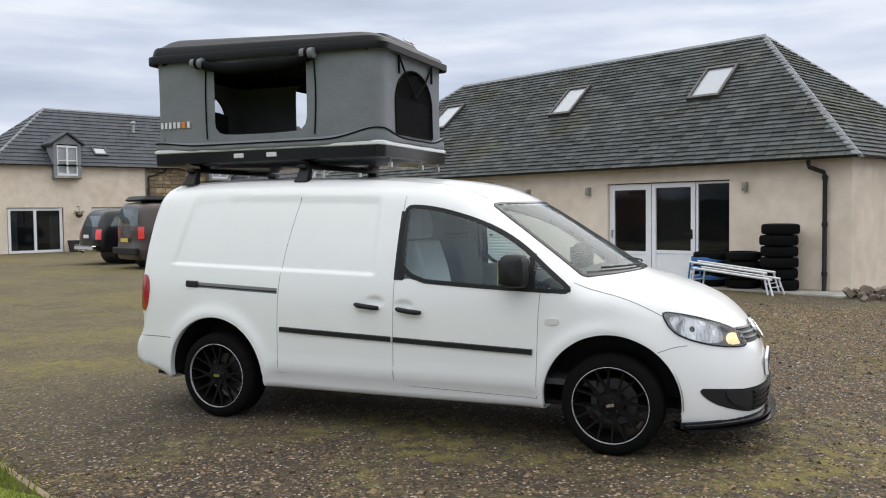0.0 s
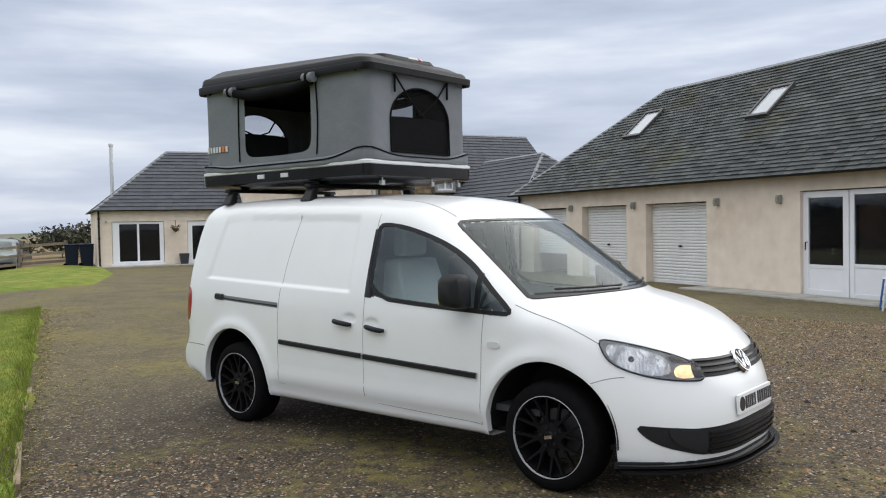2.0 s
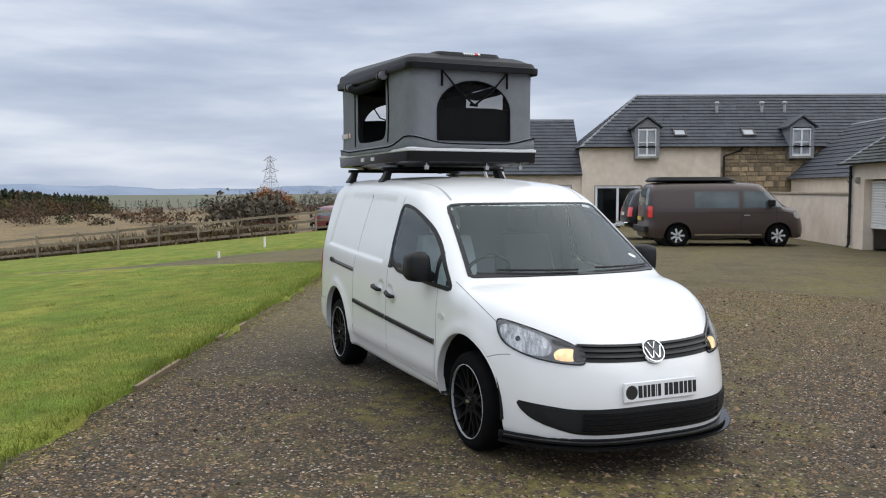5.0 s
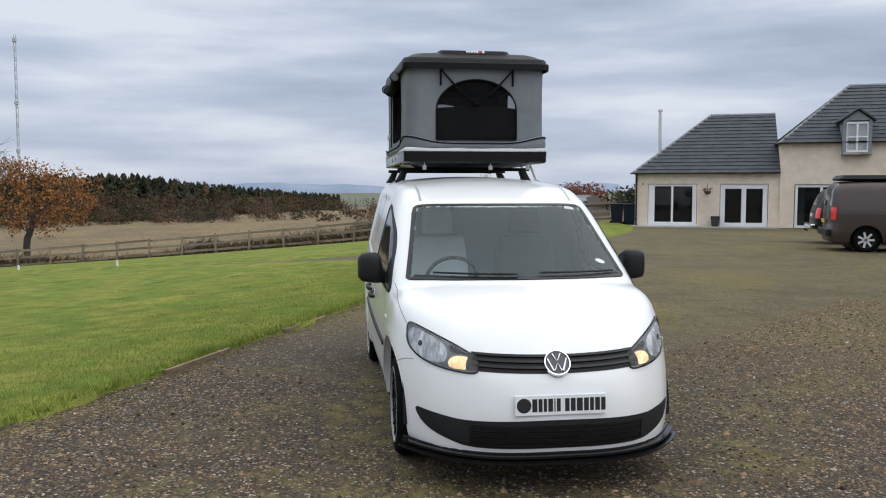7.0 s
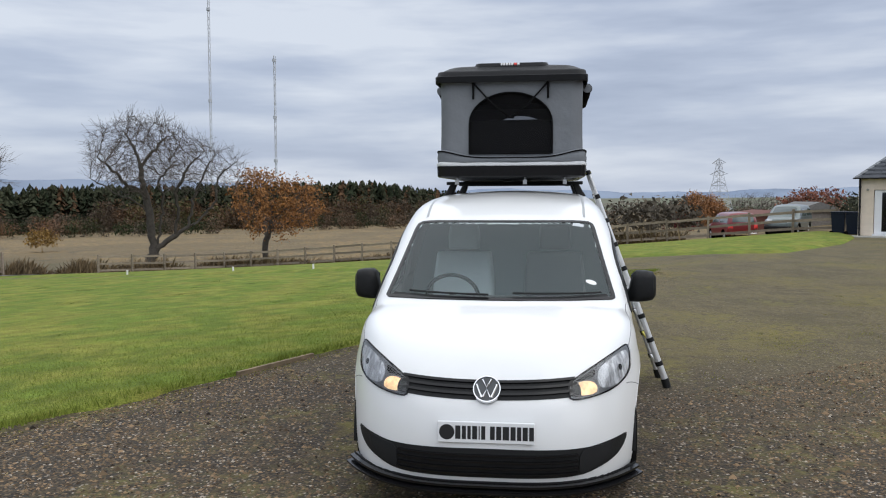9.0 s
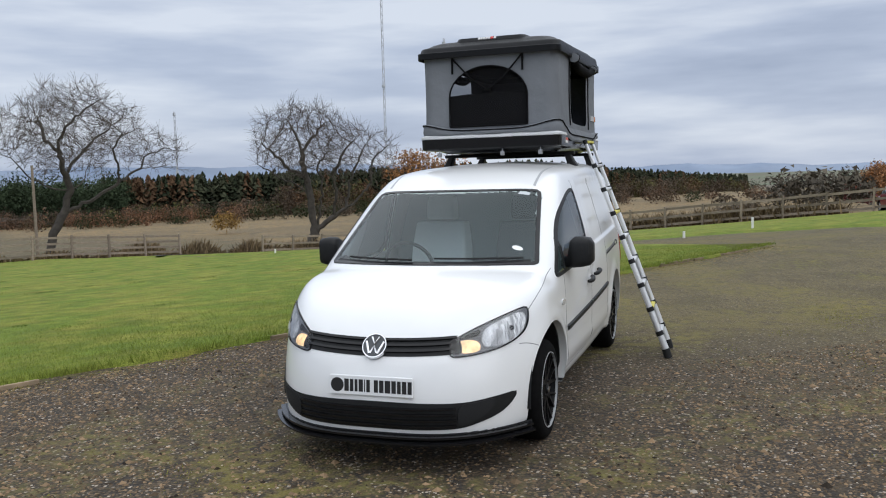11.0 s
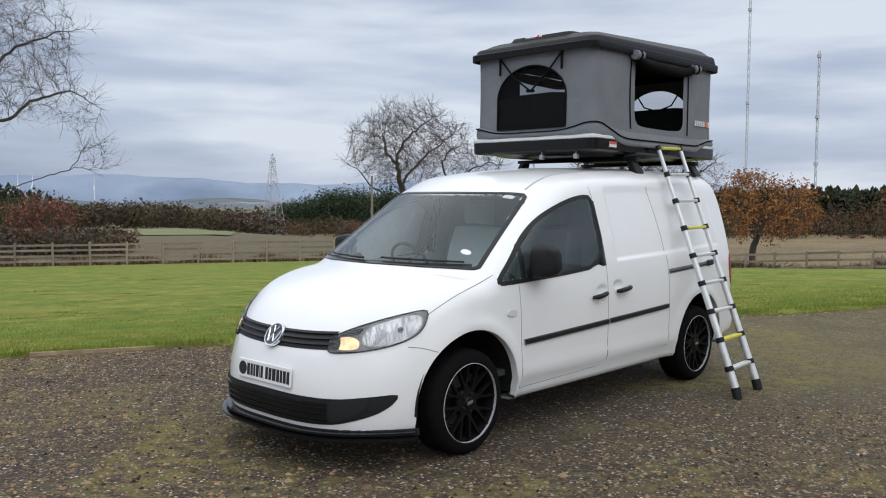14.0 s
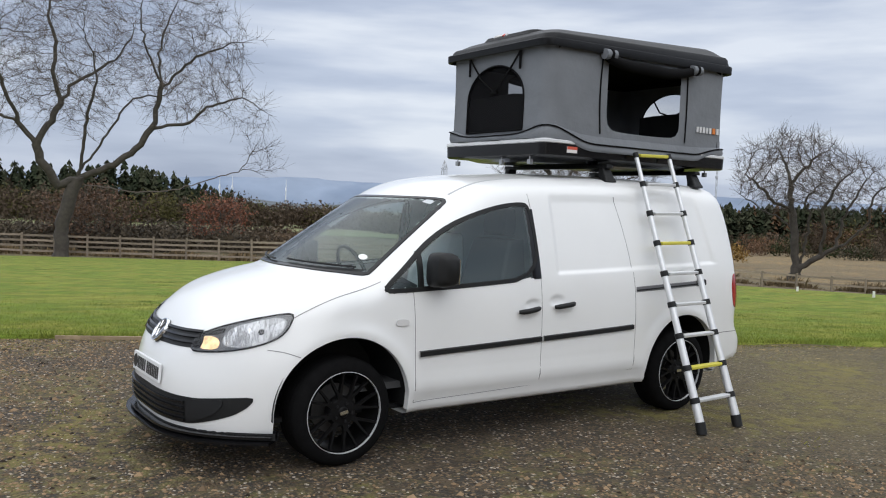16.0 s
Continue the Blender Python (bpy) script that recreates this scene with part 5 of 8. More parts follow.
        for t, hw, h0, h1, fx in ((0.0, 0.03, 0.00, 0.05, 0), (0.05, 0.05, -0.005, 0.085, 0.01), (0.072, 0.075, -0.005, 0.19, 0.015), (0.10, 0.085, -0.005, 0.212, 0.02), (0.16, 0.085, 0.0, 0.214, 0.02), (0.205, 0.08, 0.01, 0.205, 0.015), (0.228, 0.05, 0.035, 0.17, 0.0)):
            ring = []
            for k in range(20):
                an = 2 * math.pi * k / 20
                cx, cz = abs(math.cos(an)) ** 0.5 * np.sign(math.cos(an)), abs(math.sin(an)) ** 0.5 * np.sign(math.sin(an))
                ring.append((fx + hw * cx, sd * t, (h0 + h1) / 2 + (h1 - h0) / 2 * cz))
            sec.append(ring)
        g = Geo().sheet(sec, wrap=True)
        g.f += [tuple(range(20)), tuple(range(len(g.v) - 20, len(g.v)))]
        g.make("mirror_shell", BLACK_TRIM, mir, smooth=50)
        Geo().box(-0.078, -0.07, sd * 0.07 if sd > 0 else -0.195, 0.195 if sd > 0 else -0.07, 0.02, 0.175).make("mirror_glass", CHROME, mir)
        # headlight: housing, reflector, lens
        D = (0.8, sd * 0.6, 0)
        def hp(h, z):
            return (0.8 * 1.95 + 0.6 * -h * 1.0, sd * (0.6 * 1.95 + 0.8 * h), z)
        hl = [(-1.01, 0.695), (-0.99, 0.765), (-0.87, 0.818), (-0.70, 0.870), (-0.54, 0.908), (-0.46, 0.918), (-0.45, 0.89), (-0.475, 0.81), (-0.54, 0.76), (-0.68, 0.715), (-0.85, 0.69), (-1.0, 0.682)]
        o = dense([hp(h, z) for h, z in hl], 0.02, True, 1)
        lamp = thing_part("headlight", van, Matrix())
        B.patch(o, D, 0.003, 16).make("housing", mat_cache("lamp_grey", (0.16, 0.165, 0.175), 0.3, spread=0.5, scale=14), lamp, smooth=60)
        B.ribbon(o, D, 0.010, 0.0065, 0.008, True).make("lamp_rim", BLACK_GLOSS, lamp, smooth=50)
        wedge = dense([hp(h, z) for h, z in [(-1.01, 0.70), (-1.0, 0.765), (-0.95, 0.79), (-0.93, 0.74), (-0.945, 0.695)]], 0.015, True, 1)
        B.patch(wedge, D, 0.008, 8).make("lamp_corner", BLACK_GLOSS, lamp, smooth=60)
        r1 = dense([hp(h, z) for h, z in [(-0.80, 0.722), (-0.815, 0.775), (-0.775, 0.826), (-0.68, 0.858), (-0.54, 0.893), (-0.472, 0.884), (-0.492, 0.81), (-0.56, 0.758), (-0.68, 0.723)]], 0.015, True)
        # facet reflections are painted on as bright and dark upright streaks
        B.patch(r1, D, 0.0055, 12).make("reflector", mat_cache("streaked_sheen_reflector", (0.72, 0.73, 0.75), 0.22, metal=0.4, bump=0.10, bump_scale=9, spread=0.5, scale=16, stretch=(1, 1, 0.3)), lamp, smooth=60)
        dark = dense([hp(h, z) for h, z in [(-0.985, 0.762), (-0.87, 0.806), (-0.80, 0.826), (-0.822, 0.785), (-0.90, 0.778)]], 0.012, True, 1)
        B.patch(dark, D, 0.0065, 6).make("lamp_corner", BLACK_GLOSS, lamp, smooth=60)
        bulb = [hp(-0.60 + 0.016 * math.cos(t), 0.812 + 0.016 * math.sin(t)) for t in np.linspace(0, 2 * math.pi, 17)[:-1]]
        B.patch(bulb, D, 0.0095, 3, 0.006).make("bulb_shield", mat_cache("bulb_grey", (0.05, 0.052, 0.055), 0.25, metal=0.5), lamp, smooth=60)
        r2 = dense([hp(h, z) for h, z in [(-0.965, 0.70), (-0.962, 0.755), (-0.915, 0.772), (-0.85, 0.768), (-0.82, 0.742), (-0.835, 0.702)]], 0.012, True, 1)
        B.patch(r2, D, 0.0055, 10).make("indicator_lamp", mat_cache("lit_amber", (0.7, 0.55, 0.35), 0.3, glow=((1.0, 0.66, 0.32), 0.75), spread=0.8, scale=26), lamp, smooth=60, label="amber-glowing indicator lamp")
        ln = B.patch(o, D, 0.014, 16, 0.012).make("lens", LENS_GLASS, lamp, smooth=60)
        ln.visible_shadow = False
        # tail lamp wrapping the corner
        tl = dense([(-2.2, 1.09), (-2.14, 1.075), (-2.12, 0.95), (-2.15, 0.80), (-2.24, 0.80), (-2.26, 1.07)], 0.02, True)
        B.patch([(x, sd * 0.82, z) for x, z in tl], (-0.45, sd, 0), 0.006, 5, 0.01).make("tail_lamp", mat_cache("dark_red_lens", (0.30, 0.014, 0.014), 0.2, coat=0.6), van, smooth=60, label="red tail lamp")
        # bumper split line at the rear and bonnet shut line
        B.ribbon([(x, sd * 0.87, z) for x, z in dense([(-1.92, 0.60), (-2.1, 0.605), (-2.3, 0.60)], 0.04)], way, 0.008, 0.001, 0.003).make("panel_gap", GAP_DARK, van)
        B.ribbon([(x, sd * 0.87, z) for x, z in dense([(1.80, 0.675), (1.88, 0.70), (1.95, 0.712), (2.0, 0.715)], 0.03)], (0.4, sd, 0), 0.006, 0.001, 0.003).make("panel_gap", GAP_DARK, van)
        # roof ditch strip
        B.ribbon([(x, sd * 0.58, 1.8) for x in np.linspace(-2.0, 0.62, 50)], (0, 0, 1), 0.022, 0.0015, 0.003).make("roof_ditch", mat_cache("ditch_grey", (0.35, 0.36, 0.37), 0.5), van)
    both(sides)
    # windscreen, its black band and the wipers
    ws = []
    for a, xs in [(-0.752, 1.592), (-0.70, 1.594), (-0.4, 1.592), (0, 1.59), (0.4, 1.592), (0.70, 1.594), (0.752, 1.592), (0.742, 1.55), (0.692, 1.25), (0.642, 0.92), (0.628, 0.865), (0.59, 0.85), (0.3, 0.84), (0, 0.835), (-0.3, 0.84), (-0.59, 0.85), (-0.628, 0.865), (-0.642, 0.92), (-0.692, 1.25), (-0.742, 1.55)]:
        x = xs - 0.26 * (a / 0.73) ** 2
        ws.append((x, a, 1.64 - 0.643 * (xs - 0.80)))
    o = dense(ws, 0.03, True, 2)
    wd = (0.55, 0, 0.83)
    sc = VAN.patch(o, wd, 0.003, 18).make("windscreen", SCREEN_GLASS, van, smooth=60)
    sc.visible_shadow = False
    VAN.ribbon(o, wd, 0.036, 0.006, 0.012, True).make("screen_band", BLACK_GLOSS, van, smooth=50)
    low = [(1.578 - 0.26 * (a / 0.73) ** 2, a, 1.15) for a in np.linspace(-0.71, 0.71, 40)]
    VAN.ribbon(low, wd, 0.05, 0.004, 0.012).make("scuttle", BLACK_TRIM, van, smooth=50)
    for a0, a1, k in ((0.66, 0.10, 0.02), (-0.05, -0.58, 0.012)):
        pts = [(1.566 - k * t - 0.26 * ((a0 + (a1 - a0) * t) / 0.73) ** 2, a0 + (a1 - a0) * t, 1.17) for t in np.linspace(0, 1, 12)]
        p = VAN.hit(np.array(pts), np.broadcast_to(wd, (12, 3)))
        p = p + VAN.normal(p) * 0.02
        Geo().tube([tuple(q) for q in p], 0.007, 6).make("wiper", BLACK_TRIM, van, smooth=50)
    # stickers on the glass
    VAN.patch([(1.245 + 0.028 * math.cos(t), 0.605 + 0.036 * math.sin(t), 1.19) for t in np.linspace(0, 2 * math.pi, 20)[:-1]], wd, 0.004, 3).make("round_sticker", mat_cache("paper_white", (0.75, 0.77, 0.76), 0.6), van)
    VAN.patch([(x, y, 1.55) for x, y in ((0.70, 0.50), (0.75, 0.49), (0.74, 0.57), (0.695, 0.575))], wd, 0.004, 3).make("square_sticker", mat_cache("paper_grey", (0.5, 0.53, 0.55), 0.6), van)
    # front: upper grille with slats, badge, plate, lower grille, splitter
    fx = (1, 0, 0)
    up = dense([(2.3, -0.50, 0.700), (2.3, -0.49, 0.795), (2.3, -0.3, 0.785), (2.3, 0, 0.778), (2.3, 0.3, 0.785), (2.3, 0.49, 0.795), (2.3, 0.50, 0.700), (2.3, 0.3, 0.69), (2.3, 0, 0.682), (2.3, -0.3, 0.69)], 0.02, True, 1)
    VAN.patch(up, fx, 0.003, 20).make("grille", BLACK_TRIM, van, smooth=60)
    for z in (0.712, 0.742, 0.771):
        VAN.ribbon([(2.3, y, z + 0.018 * (y / 0.5) ** 2) for y in np.linspace(-0.475, 0.475, 40)], fx, 0.017, 0.016, 0.014).make("grille_slat", BLACK_GLOSS, van, smooth=40)
    c = VAN.hit(np.array([[2.3, 0, 0.733]]), np.array([[1.0, 0, 0]]))[0]
    n = VAN.normal(np.array([c]))[0]
    bm_ = look(Vector(c) + Vector(n) * 0.03, Vector(c) + Vector(n) * 0.02) @ pose(0, 0, 0)
    badge = thing_part("badge", van, bm_)
    Geo().lathe([(0.0, -0.012), (0.07, -0.012), (0.078, -0.03)], 36).make("badge_disc", mat_cache("badge_dark", (0.05, 0.055, 0.06), 0.3), badge, smooth=40)
    Geo().lathe([(0.068, -0.011), (0.07, -0.004), (0.076, -0.004), (0.080, -0.02)], 40).make("badge_ring", CHROME, badge, smooth=50)
    for pts in ([(-0.056, 0.026), (-0.026, -0.050)], [(0.056, 0.026), (0.026, -0.050)], [(-0.020, -0.048), (0.0, -0.002), (0.020, -0.048)], [(-0.024, 0.054), (0.0, 0.010), (0.024, 0.054)]):
        Geo().tube([(x0, y0, -0.008) for x0, y0 in pts], 0.0065, 6).make("badge_stroke", CHROME, badge)
    px = float(VAN.hit(np.array([[2.4, 0, 0.52]]), np.array([[1.0, 0, 0]]))[0][0])
    plate = thing_part("show_plate", van, pose(px + 0.012, 0, 0.522, 0, -4, 0))
    Geo().box(-0.012, 0.006, -0.262, 0.262, -0.057, 0.057).make("plate", mat_cache("plate_white", (0.74, 0.75, 0.76), 0.35), plate, bevel=0.004)
    ink = mat_cache("plate_ink", (0.012, 0.012, 0.013), 0.5)
    x = -0.165
    for word in ((0.036, 0.030, 0.026, 0.035, 0.014, 0.030), (0.033, 0.035, 0.042, 0.035, 0.030, 0.035, 0.033)):
        for wd_ in word:
            Geo().box(0.006, 0.0075, x, x + wd_ - 0.008, -0.036, 0.036).make("plate_bar", ink, plate)
            x += wd_
        x += 0.018
    Geo().lathe([(0.0, 0.0), (0.04, 0.0), (0.042, -0.002)], 24, pose(0.008, -0.212, 0, 0, 90, 0)).make("plate_disc", mat_cache("plate_ink", (0.012, 0.012, 0.013), 0.5), plate)
    half = [(0.0, 0.436), (0.30, 0.432), (0.50, 0.428), (0.62, 0.432), (0.71, 0.442), (0.765, 0.455), (0.778, 0.448), (0.776, 0.425), (0.752, 0.380), (0.70, 0.335), (0.58, 0.292), (0.50, 0.276), (0.30, 0.274), (0.0, 0.274)]
    lo = [(2.4, y, z) for y, z in half] + [(2.4, -y, z) for y, z in half[-2:0:-1]]
    VAN.patch(dense(lo, 0.02, True, 1), fx, 0.0035, 34).make("lower_grille", BLACK_TRIM, van, smooth=60)
    for z in (0.298, 0.331, 0.364, 0.397):
        VAN.ribbon([(2.4, y, z) for y in np.linspace(-0.49, 0.49, 30)], fx, 0.015, 0.018, 0.016).make("grille_slat", BLACK_GLOSS, van, smooth=40)
    for sd in (-1, 1):
        fog = [(2.4, sd * y, z) for y, z in ((0.52, 0.290), (0.525, 0.418), (0.64, 0.424), (0.738, 0.436), (0.752, 0.424), (0.734, 0.382), (0.685, 0.338), (0.58, 0.300))]
        VAN.patch(dense(fog, 0.02, True, 1), (1, sd * 0.3, 0), 0.011, 8, 0.012).make("fog_panel", mat_cache("grained_plastic", (0.017, 0.0175, 0.0185), 0.6, spec=0.2, bump=0.0005, bump_scale=400), van, smooth=40)
    arc = [(float(VAN.s["nose"][1][1]) + 0.03 - 0.50 * (abs(y) / 0.875) ** 3.2, y) for y in np.linspace(-0.855, 0.855, 60)]
    for z0, z1, out, in_ in ((0.192, 0.206, 0.035, 0.10), (0.220, 0.236, 0.008, 0.10)):
        rows = []
        for x, y in arc:
            nx, ny = 1.0, 1.6 * 0.5 * (abs(y) / 0.875) ** 2.2 / 0.875 * math.copysign(1, y)
            l = math.hypot(nx, ny)
            nx, ny = nx / l, ny / l
            rows.append([(x + nx * out, y + ny * out, z0 + 0.004), (x + nx * out, y + ny * out, z1), (x - nx * in_, y - ny * in_, z1 + 0.012), (x - nx * in_, y - ny * in_, z0 + 0.006)])
        Geo().sheet(rows, wrap=True).make("front_splitter", BLACK_GLOSS, van, smooth=40)
    rows = [[(x - 0.03, y * 0.99, 0.21), (x - 0.03, y * 0.985, 0.25)] for x, y in arc]
    Geo().sheet(rows).make("bumper_under", BLACK_TRIM, van, smooth=60)
    # interior, its colours lightened to carry the windscreen's misty sheen
    inn = mat_cache("cab_plastic", (0.060, 0.063, 0.066), 0.7)
    Geo().box(-0.02, 1.4, -0.78, 0.78, 0.42, 0.46).make("cab_floor", inn, van)
    bulk = [(-0.80, 0.40), (0.80, 0.40), (0.83, 0.9), (0.80, 1.15), (0.70, 1.5), (0.60, 1.66), (-0.60, 1.66), (-0.70, 1.5), (-0.80, 1.15), (-0.83, 0.9)]
    Geo().prism([(-0.08, y, z) for y, z in bulk], (0.03, 0, 0)).make("bulkhead", mat_cache("bulkhead_sheen_grey", (0.26, 0.30, 0.305), 0.7), van)
    rows = []
    for y in np.linspace(-0.78, 0.78, 14):
        b = 0.30 * (abs(y) / 0.78) ** 2
        rows.append([(1.52 - b * 0.9, y, 1.12), (1.3 - b * 0.5, y, 1.125), (1.08, y, 1.11), (0.97, y, 1.06), (0.96, y, 0.9), (1.02, y, 0.5)])
    Geo().sheet(rows).make("dashboard", inn, van, smooth=50)
    ring = [(0.80 + 0.06 * math.sin(t) * 1.3, -0.37 + 0.19 * math.cos(t), 1.06 + 0.17 * math.sin(t)) for t in np.linspace(0, 2 * math.pi, 29)]
    Geo().tube(ring, 0.014, 8, False).tube([(0.98, -0.37, 1.0), (0.80, -0.37, 1.06)], 0.035, 8).make("steering_wheel", BLACK_TRIM, van, smooth=50)
    for y, cloth in ((-0.37, True), (0.37, False)):
        st = thing_part("seat", van, pose(0.22, y, 0.46))
        c1 = mat_cache("seat_cloth", (0.11, 0.115, 0.12), 0.9)
        c2 = mat_cache("dust_sheet", (0.78, 0.83, 0.84), 0.9, bump=0.02, bump_scale=9)
        def pad(name, x0, x1, w, z0, z1, lean, material, bulge=0.03):
            rows = []
            for t in np.linspace(0, 1, 7):
                z = z0 + (z1 - z0) * t
                ww = w * (1 - 0.25 * max(0, t - 0.6))
                xx = -lean * t
                k = bulge * math.sin(math.pi * t)
                rows.append([(x0 + xx - k, -ww, z), (x0 + xx - k, ww, z), (x1 + xx + k, ww * 0.95, z), (x1 + xx + k, -ww * 0.95, z)])
            g = Geo().sheet(rows, wrap=True)
            g.f += [(0, 1, 2, 3), tuple(range(len(g.v) - 4, len(g.v)))]
            return g.make(name, material, st, smooth=70, bevel=0.02)
        Geo().box(-0.2, 0.35, -0.24, 0.24, 0.14, 0.34).make("seat_cushion", c1, st, bevel=0.06)
        pad("seat_back", -0.2, -0.05, 0.25, 0.30, 0.88, 0.10, c2 if cloth else c1)
        pad("headrest", -0.27, -0.17, 0.13, 0.90, 1.10, 0.02, c2 if cloth else c1, 0.02)
    return van


# ---- roof bars, rooftop tent, ladder ----
def rounded(x0, x1, y0, y1, r, n=6):
    """A rounded rectangle, anticlockwise."""
    out = []
    for cx, cy, a0 in ((x1 - r, y1 - r, 0), (x0 + r, y1 - r, 90), (x0 + r, y0 + r, 180), (x1 - r, y0 + r, 270)):
        for k in range(n + 1):
            a = radians(a0 + 90 * k / n)
            out.append((cx + r * math.cos(a), cy + r * math.sin(a)))
    return out


def rings(levels, n=6):
    """A skin through rounded rectangles at several heights: (x0, x1, y0, y1, r, z)."""
    rows = [[(x, y, lv[5]) for x, y in rounded(*lv[:5], n)] for lv in levels]
    return Geo().sheet(rows, wrap=True), len(rows[0])


TX0, TX1, TY = -2.26, -0.20, 0.60


def arch_loop(half, z0, zs, z1, n=18):
    """A round-headed outline (u, z)."""
    return [(-half, z0), (half, z0)] + [(half * math.cos(a), zs + (z1 - zs) * math.sin(a)) for a in np.linspace(0, math.pi, n)]


def wall_with_hole(outer, hole, place):
    """A flat sheet between an outer outline and a hole, matched point by point about the hole's middle. place: (u, z) to 3D."""
    hole = np.array(hole)
    c = hole.mean(0)
    us, zs = [p[0] for p in outer], [p[1] for p in outer]
    u0, u1, z0, z1 = min(us), max(us), min(zs), max(zs)
    rows = []
    for k in range(5):
        t = k / 4
        row = []
        for h in hole:
            d = h - c
            lim = []
            if abs(d[0]) > 1e-9:
                lim.append(((u1 if d[0] > 0 else u0) - c[0]) / d[0])
            if abs(d[1]) > 1e-9:
                lim.append(((z1 if d[1] > 0 else z0) - c[1]) / d[1])
            e = c + d * min(lim)
            p = h + (e - h) * t
            row.append(place(p[0], p[1]))
        rows.append(row)
    g = Geo().sheet(rows, wrap=True)
    return g


def lift_rear(p):
    """The lid stands a little higher and thicker towards the rear."""
    k = -(p[0] + 1.23) / 1.03
    return (p[0], p[1], p[2] + 0.016 * k + 0.25 * k * max(0.0, p[2] - 2.80))


def build_tent():
    for x in (-1.90, -0.86):
        bar = thing("roof_bar", "black roof bar clamped across the van roof under the tent", "roof bar", pose(x, 0, 0), "roof bars")
        Geo().prism([(-0.035, -0.62, 1.895), (0.035, -0.62, 1.895), (0.028, -0.62, 1.925), (-0.028, -0.62, 1.925)], (0, 1.24, 0)).make("crossbar", BLACK_TRIM, bar, bevel=0.006)
        for sd in (-1, 1):
            rows = []
            for t, w, d in ((0, 0.062, 0.045), (0.4, 0.05, 0.035), (1, 0.042, 0.03)):
                z = 1.79 + 0.11 * t
                yy = sd * (0.605 - 0.05 * t)
                rows.append([(-w, yy - d, z), (w, yy - d, z), (w, yy + d, z), (-w, yy + d, z)])
            g = Geo().sheet(rows, wrap=True)
            g.f += [(0, 1, 2, 3), (8, 9, 10, 11)]
            g.make("foot", BLACK_TRIM, bar, bevel=0.012)
    tent = thing("rooftop_tent", "open grey canvas rooftop tent between two black hard shells", "roof tent", pose(0, 0, 0))
    # lower shell
    g, k = rings([(-2.10, -0.36, -0.46, 0.46, 0.1, 1.926), (-2.15, -0.30, -0.51, 0.51, 0.08, 1.944), (-2.262, -0.188, -0.612, 0.612, 0.07, 1.952), (-2.272, -0.178, -0.622, 0.622, 0.07, 1.962), (-2.275, -0.175, -0.625, 0.625, 0.07, 2.045), (-2.265, -0.185, -0.615, 0.615, 0.07, 2.05)])
    g.f += [tuple(range(k)), tuple(range(len(g.v) - k, len(g.v)))]
    g.make("base_shell", BLACK_GLOSS, tent, smooth=40)
    g, k = rings([(-2.272, -0.178, -0.622, 0.622, 0.07, 2.047), (-2.278, -0.172, -0.628, 0.628, 0.07, 2.053), (-2.278, -0.172, -0.628, 0.628, 0.07, 2.070), (-2.255, -0.195, -0.605, 0.605, 0.07, 2.084)])
    g.make("seal_strip", SEAL_WHITE, tent, smooth=40)
    Geo().box(-2.2, -0.25, -0.55, 0.55, 2.07, 2.10).make("mattress", TENT_DARK, tent, bevel=0.02)
    # canvas: a gathered skirt, then the four walls
    skirt_line = [tuple(q) for q in dense(rounded(TX0, TX1, -TY, TY, 0.10, 8), 0.055, True, 0)]
    rows = []
    for t, off, z in ((0, 0.024, 2.080), (0.35, 0.034, 2.092), (0.7, 0.030, 2.106), (1.0, 0.024, 2.118), (1.0, -0.002, 2.1249)):
        row = []
        for i, (x, y) in enumerate(skirt_line):
            d = Vector((x + 1.23, y, 0))
            fold = 0.007 * math.sin(i * 0.9) * (1 - t) + 0.003 * math.sin(i * 2.3)
            corner = (0.062 if x > -1.23 else 0.02) * math.exp(-((abs(x + 1.23) - 1.0) / 0.24) ** 2 - ((abs(y) - TY) / 0.20) ** 2)
            n = Vector((x + 1.23, y * 1.7, 0)).normalized()
            along = math.exp(-(max(0.0, abs(x + 1.23) - 0.55) / 0.22) ** 2) if abs(y) > TY - 0.05 else 0.0
            hang = (0.074 if y > 0 else 0.020) * along * min(1.0, (2.125 - z) / 0.01)
            row.append((x + n.x * (off + fold + 0.012 * along), y + n.y * (off + fold + 0.012 * along), z + corner * t - hang))
        rows.append(row)
    Geo().sheet(rows, wrap=True).make("canvas_skirt", TENT_GREY, tent, smooth=60)
    cord = [(x + 0.006 * math.copysign(1, x + 1.23), y + 0.006 * math.copysign(1, y), z - 0.004) for x, y, z in rows[-2]]
    Geo().tube(cord + cord[:1], 0.006, 5, False).make("skirt_cord", TENT_DARK, tent, smooth=60)
    Z0, Z1, R = 2.095, 2.80, 0.10

    def sag(u, z, span):
        t = (z - Z0) / (Z1 - Z0)
        return -0.006 * math.sin(math.pi * t)

    for sx, nm in ((TX1, "front_wall"), (TX0, "rear_wall")):
        out = 1 if sx == TX1 else -1
        half = TY - R
        hole = dense(arch_loop(0.345, 2.15, 2.40, 2.655), 0.03, True, 0)
        put = lambda u, z, o=out, s=sx: (s + o * sag(u, z, 1), u, z)
        g = wall_with_hole([(-half, Z0), (half, Z1)], hole, put)
        g.make(nm, TENT_GREY, tent, smooth=60)
        Geo().tube([(sx + out * (0.006 + sag(u, z, 1)), u, z) for u, z in hole] + [(sx + out * (0.006 + sag(*hole[0], 1)), *hole[0])], 0.007, 6, False).make("window_piping", TENT_DARK, tent)
        mesh = Geo().add([(sx - out * 0.012, u, z) for u, z in hole], [tuple(range(len(hole)))])
